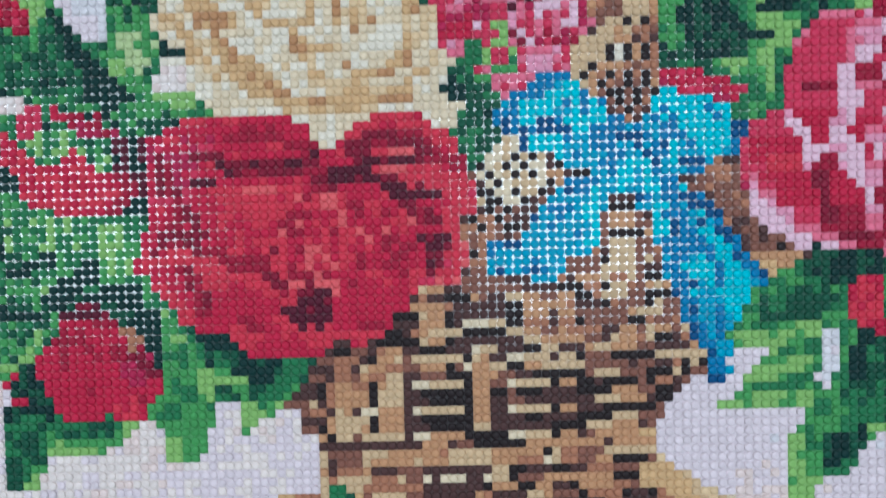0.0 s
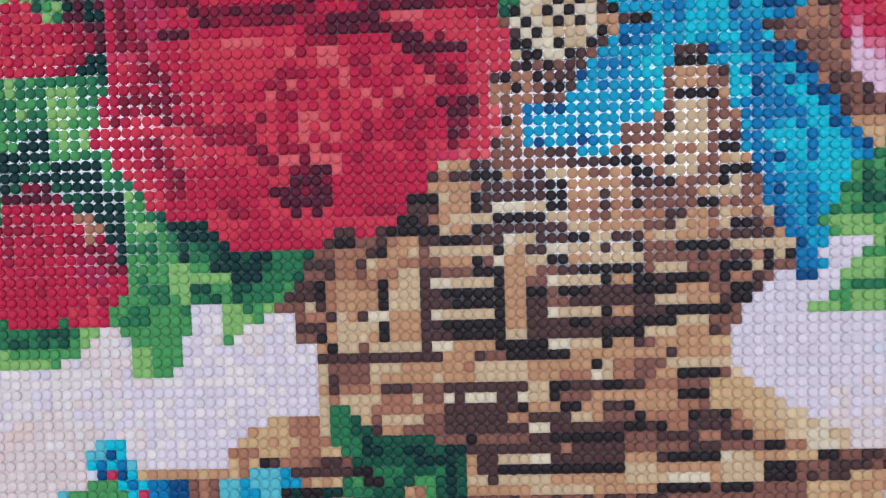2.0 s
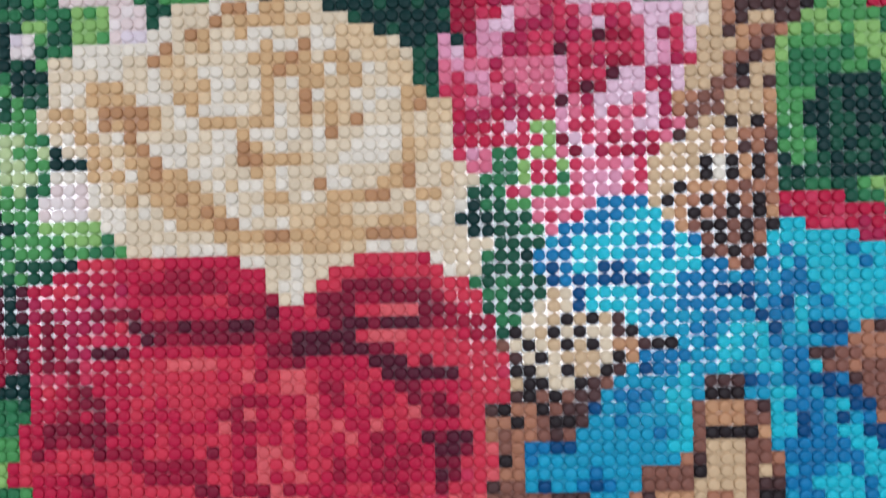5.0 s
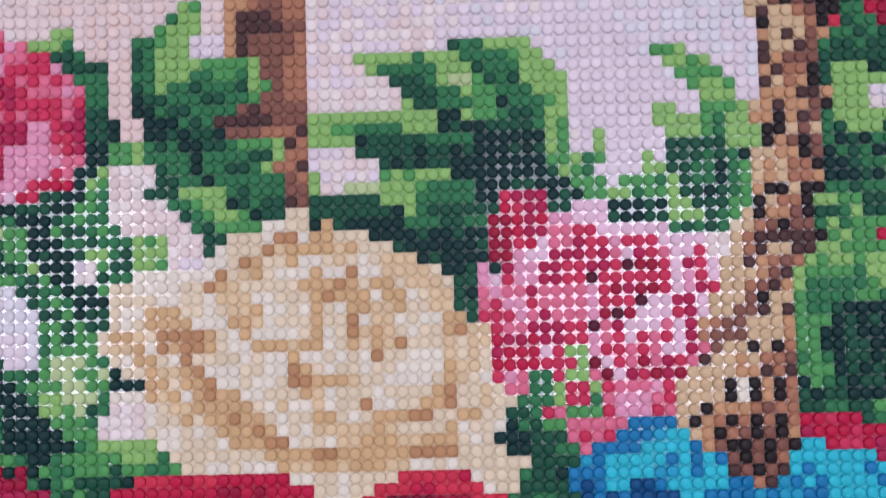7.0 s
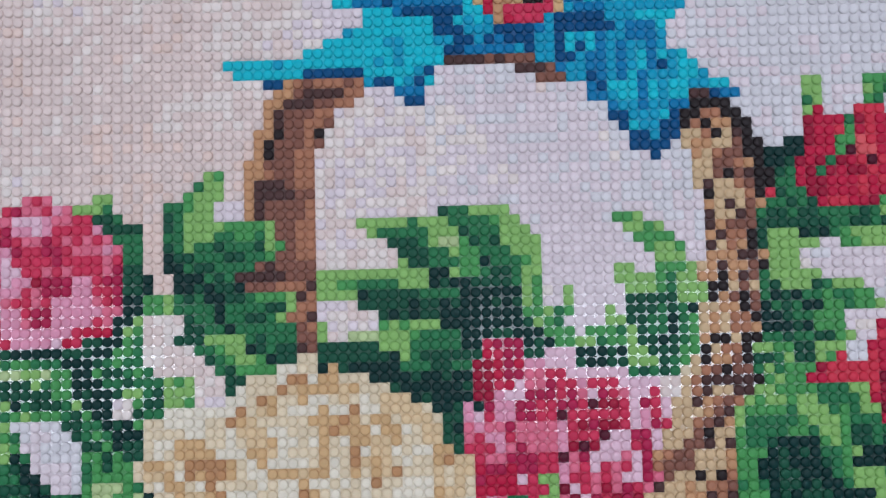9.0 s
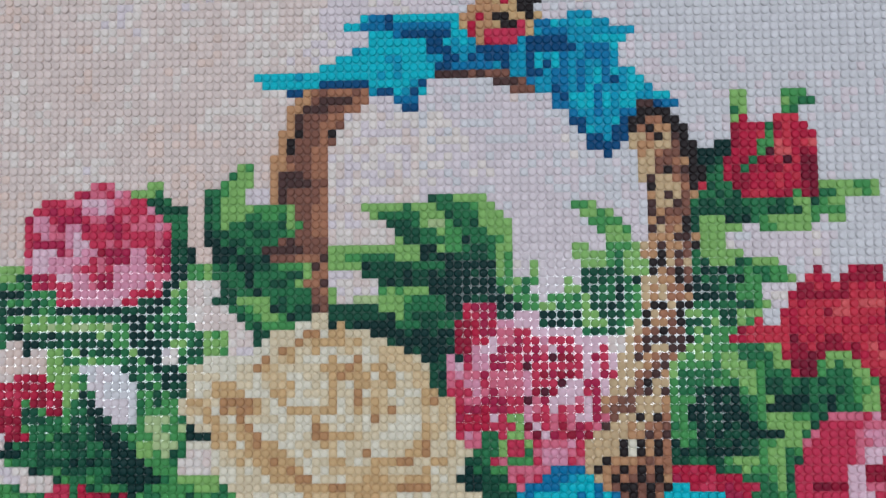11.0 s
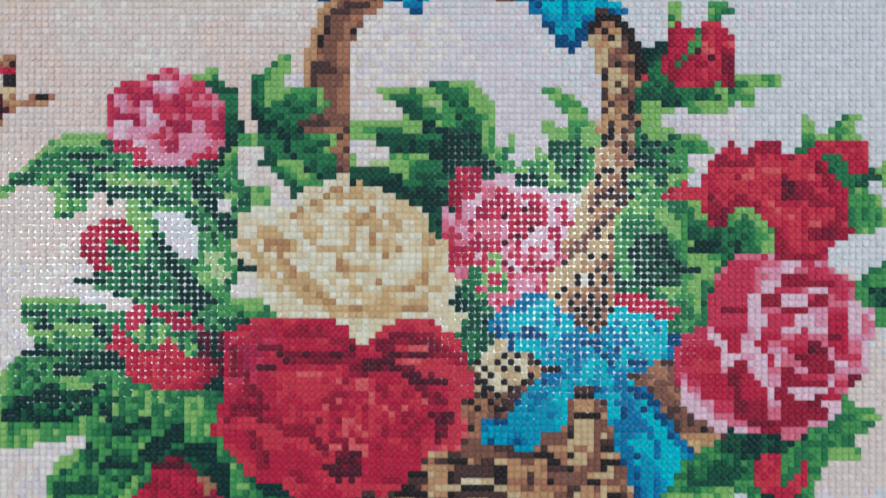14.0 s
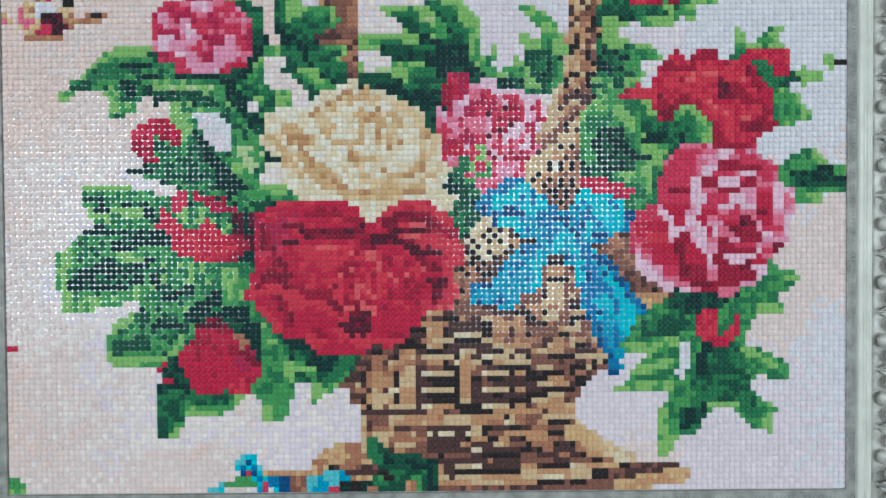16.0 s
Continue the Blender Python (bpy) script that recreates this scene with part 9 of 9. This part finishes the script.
STRIP = [(0, -1.0), (0, 0.8), (0.25, 1.0), (0.9, 1.1), (1.2, 0.8), (1.5, 1.1), (3.7, 1.7)]
BAND = [(3.7, 1.7), (3.9, 2.6), (4.4, 3.1), (5.3, 3.4), (6.2, 3.2), (6.7, 2.7)]
RIDGES = [(6.7, 2.7), (7.1, 2.2), (7.6, 2.2), (7.8, 2.9), (8.2, 3.2), (8.6, 3.0), (8.8, 2.6), (9.0, 3.0), (9.5, 3.4), (10.0, 3.0), (10.3, 2.2)]
COVE = [(10.3, 2.2), (11.0, 1.8), (13, 2.0), (17, 4.2), (23, 8.5), (29, 11.5), (34, 12.2), (38, 11.2), (40.5, 8), (41, 2), (41, -32)]


def tube(bm, pts, radii, seg=8, flat=0.6):
    """A rounded strand through points (x, z) that lies on the frame, flattened towards it."""
    rings = []
    for i, (p, r) in enumerate(zip(pts, radii)):
        a, b = Vector(pts[max(i - 1, 0)]), Vector(pts[min(i + 1, len(pts) - 1)])
        t = (b - a).normalized()
        side = Vector((-t.z, 0, t.x))
        rings.append([bm.verts.new(Vector(p) + side * (r * math.cos(2 * math.pi * k / seg)) + Vector((0, -1, 0)) * (flat * r * math.sin(2 * math.pi * k / seg)))
                      for k in range(seg)])
    for p, q in zip(rings, rings[1:]):
        for k in range(seg):
            bm.faces.new((p[k], p[(k + 1) % seg], q[(k + 1) % seg], q[k])).smooth = True
    for ring in (rings[0], rings[-1]):
        bm.faces.new(ring)
    return bm


def scroll_mesh():
    """One carved repeat: two facing C-scrolls with leaf ribs and an oval boss between them. Runs along z, 25 mm long."""
    bm = bmesh.new()
    mm = 0.001
    for flip in (1, -1):
        pts, rad = [], []
        for i in range(26):
            s = i / 25
            a = radians(-100 + 420 * s)
            r = (6.2 - 4.9 * s) * mm
            pts.append((8.0 * mm + r * math.cos(a) * 1.05, -0.0007 - 0.001 * math.sin(s * math.pi), flip * (6.6 * mm + r * math.sin(a))))
            rad.append((1.0 + 0.5 * math.sin(s * math.pi) - 0.35 * s) * mm)
        tube(bm, pts, rad)
        for k in range(4):
            pts = [((2.0 + 3.4 * k * 0.4 + j * 1.6) * mm, -0.0010, flip * (12.2 - k * 0.9 - 0.16 * j * j) * mm) for j in range(7)]
            tube(bm, pts, [(0.35 + 0.45 * math.sin(math.pi * (j + 0.5) / 7)) * mm for j in range(7)], 6)
    boss = bmesh.ops.create_uvsphere(bm, u_segments=14, v_segments=8, radius=1)["verts"]
    for v in boss:
        v.co = Vector((v.co.x * 2.6 * mm + 3.6 * mm, v.co.y * 1.5 * mm - 0.0008, v.co.z * 3.3 * mm))
    for f in bm.faces:
        f.smooth = True
    me = bpy.data.meshes.new("scroll")
    bm.to_mesh(me)
    bm.free()
    me.materials.append(silver)
    return me


def pearl_mesh():
    bm = bmesh.new()
    bmesh.ops.create_icosphere(bm, subdivisions=1, radius=0.00085)
    for f in bm.faces:
        f.smooth = True
    me = bpy.data.meshes.new("pearl")
    bm.to_mesh(me)
    bm.free()
    me.materials.append(dark_silver)
    return me


def build_frame():
    scroll, pearl = scroll_mesh(), pearl_mesh()
    off = Matrix.Translation((0, -WALL, -BASE))
    for side in ("low", "top", "left", "right"):
        body = part("frame_rail", rail(bmesh.new(), side, COVE), silver, picture, "carved silver-grey moulding")
        body.matrix_local = off
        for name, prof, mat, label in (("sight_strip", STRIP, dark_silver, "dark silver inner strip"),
                                       ("lacquer_band", BAND, cream_lacquer, "pale lacquered band"),
                                       ("ridge", RIDGES, cream_lacquer, "pale double ridge")):
            part(name, rail(bmesh.new(), side, prof), mat, body, label)
        tall = side in ("left", "right")
        long = (TOP - LOW) if tall else (RIGHT - LEFT)
        mid = (LOW + TOP) / 2 if tall else (LEFT + RIGHT) / 2
        turn = {"right": 0, "left": 180, "top": -90, "low": 90}[side]
        edge = {"right": RIGHT, "left": LEFT, "top": TOP, "low": LOW}[side]

        def at(d, h, along, lean):
            sign = 1 if side in ("right", "top") else -1
            x, z = (edge + sign * d, along) if tall else (along, edge + sign * d)
            return Matrix.Translation((x, -h, z)) @ Matrix.Rotation(radians(turn), 4, "Y") @ Matrix.Rotation(radians(lean), 4, "Z")

        count = round((long + 0.05) / 0.0262)
        for i in range(count):
            ob = new("scroll", scroll)
            ob.parent = body
            ob.matrix_local = at(0.0112, 0.0024, mid + (i - (count - 1) / 2) * 0.0262, -20)
        pearls = bmesh.new()
        n = int(long / 0.0019)
        for i in range(n):
            m = at(0.0028, 0.0013, mid + (i - (n - 1) / 2) * 0.0019, 0)
            bmesh.ops.create_icosphere(pearls, subdivisions=1, radius=0.0006, matrix=m)
        for f in pearls.faces:
            f.smooth = True
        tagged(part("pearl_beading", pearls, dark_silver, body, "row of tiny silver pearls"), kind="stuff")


build_frame()
bm = box(bmesh.new(), LEFT - 0.004, RIGHT + 0.004, 0.0004, 0.003, LOW - 0.004, TOP + 0.004)
canvas = part("canvas", bm, backing, picture, "stretched canvas backing")
canvas.matrix_local = Matrix.Translation((0, -WALL, -BASE))


def build_print():
    """The printed face of the canvas, one square per bead."""
    v = [(cell_x(c), 0.0, cell_z(r)) for r in range(ROWS + 1) for c in range(COLS + 1)]
    f = [(r * (COLS + 1) + c, r * (COLS + 1) + c + 1, (r + 1) * (COLS + 1) + c + 1, (r + 1) * (COLS + 1) + c) for r in range(ROWS) for c in range(COLS)]
    me = bpy.data.meshes.new("printed_face")
    me.from_pydata(v, [], f)
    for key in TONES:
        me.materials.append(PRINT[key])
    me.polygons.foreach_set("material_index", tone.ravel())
    part_ob = new("printed_face", me)
    part_ob.parent = canvas
    tagged(part_ob, "printed canvas face with glossy adhesive between the beads")


build_print()
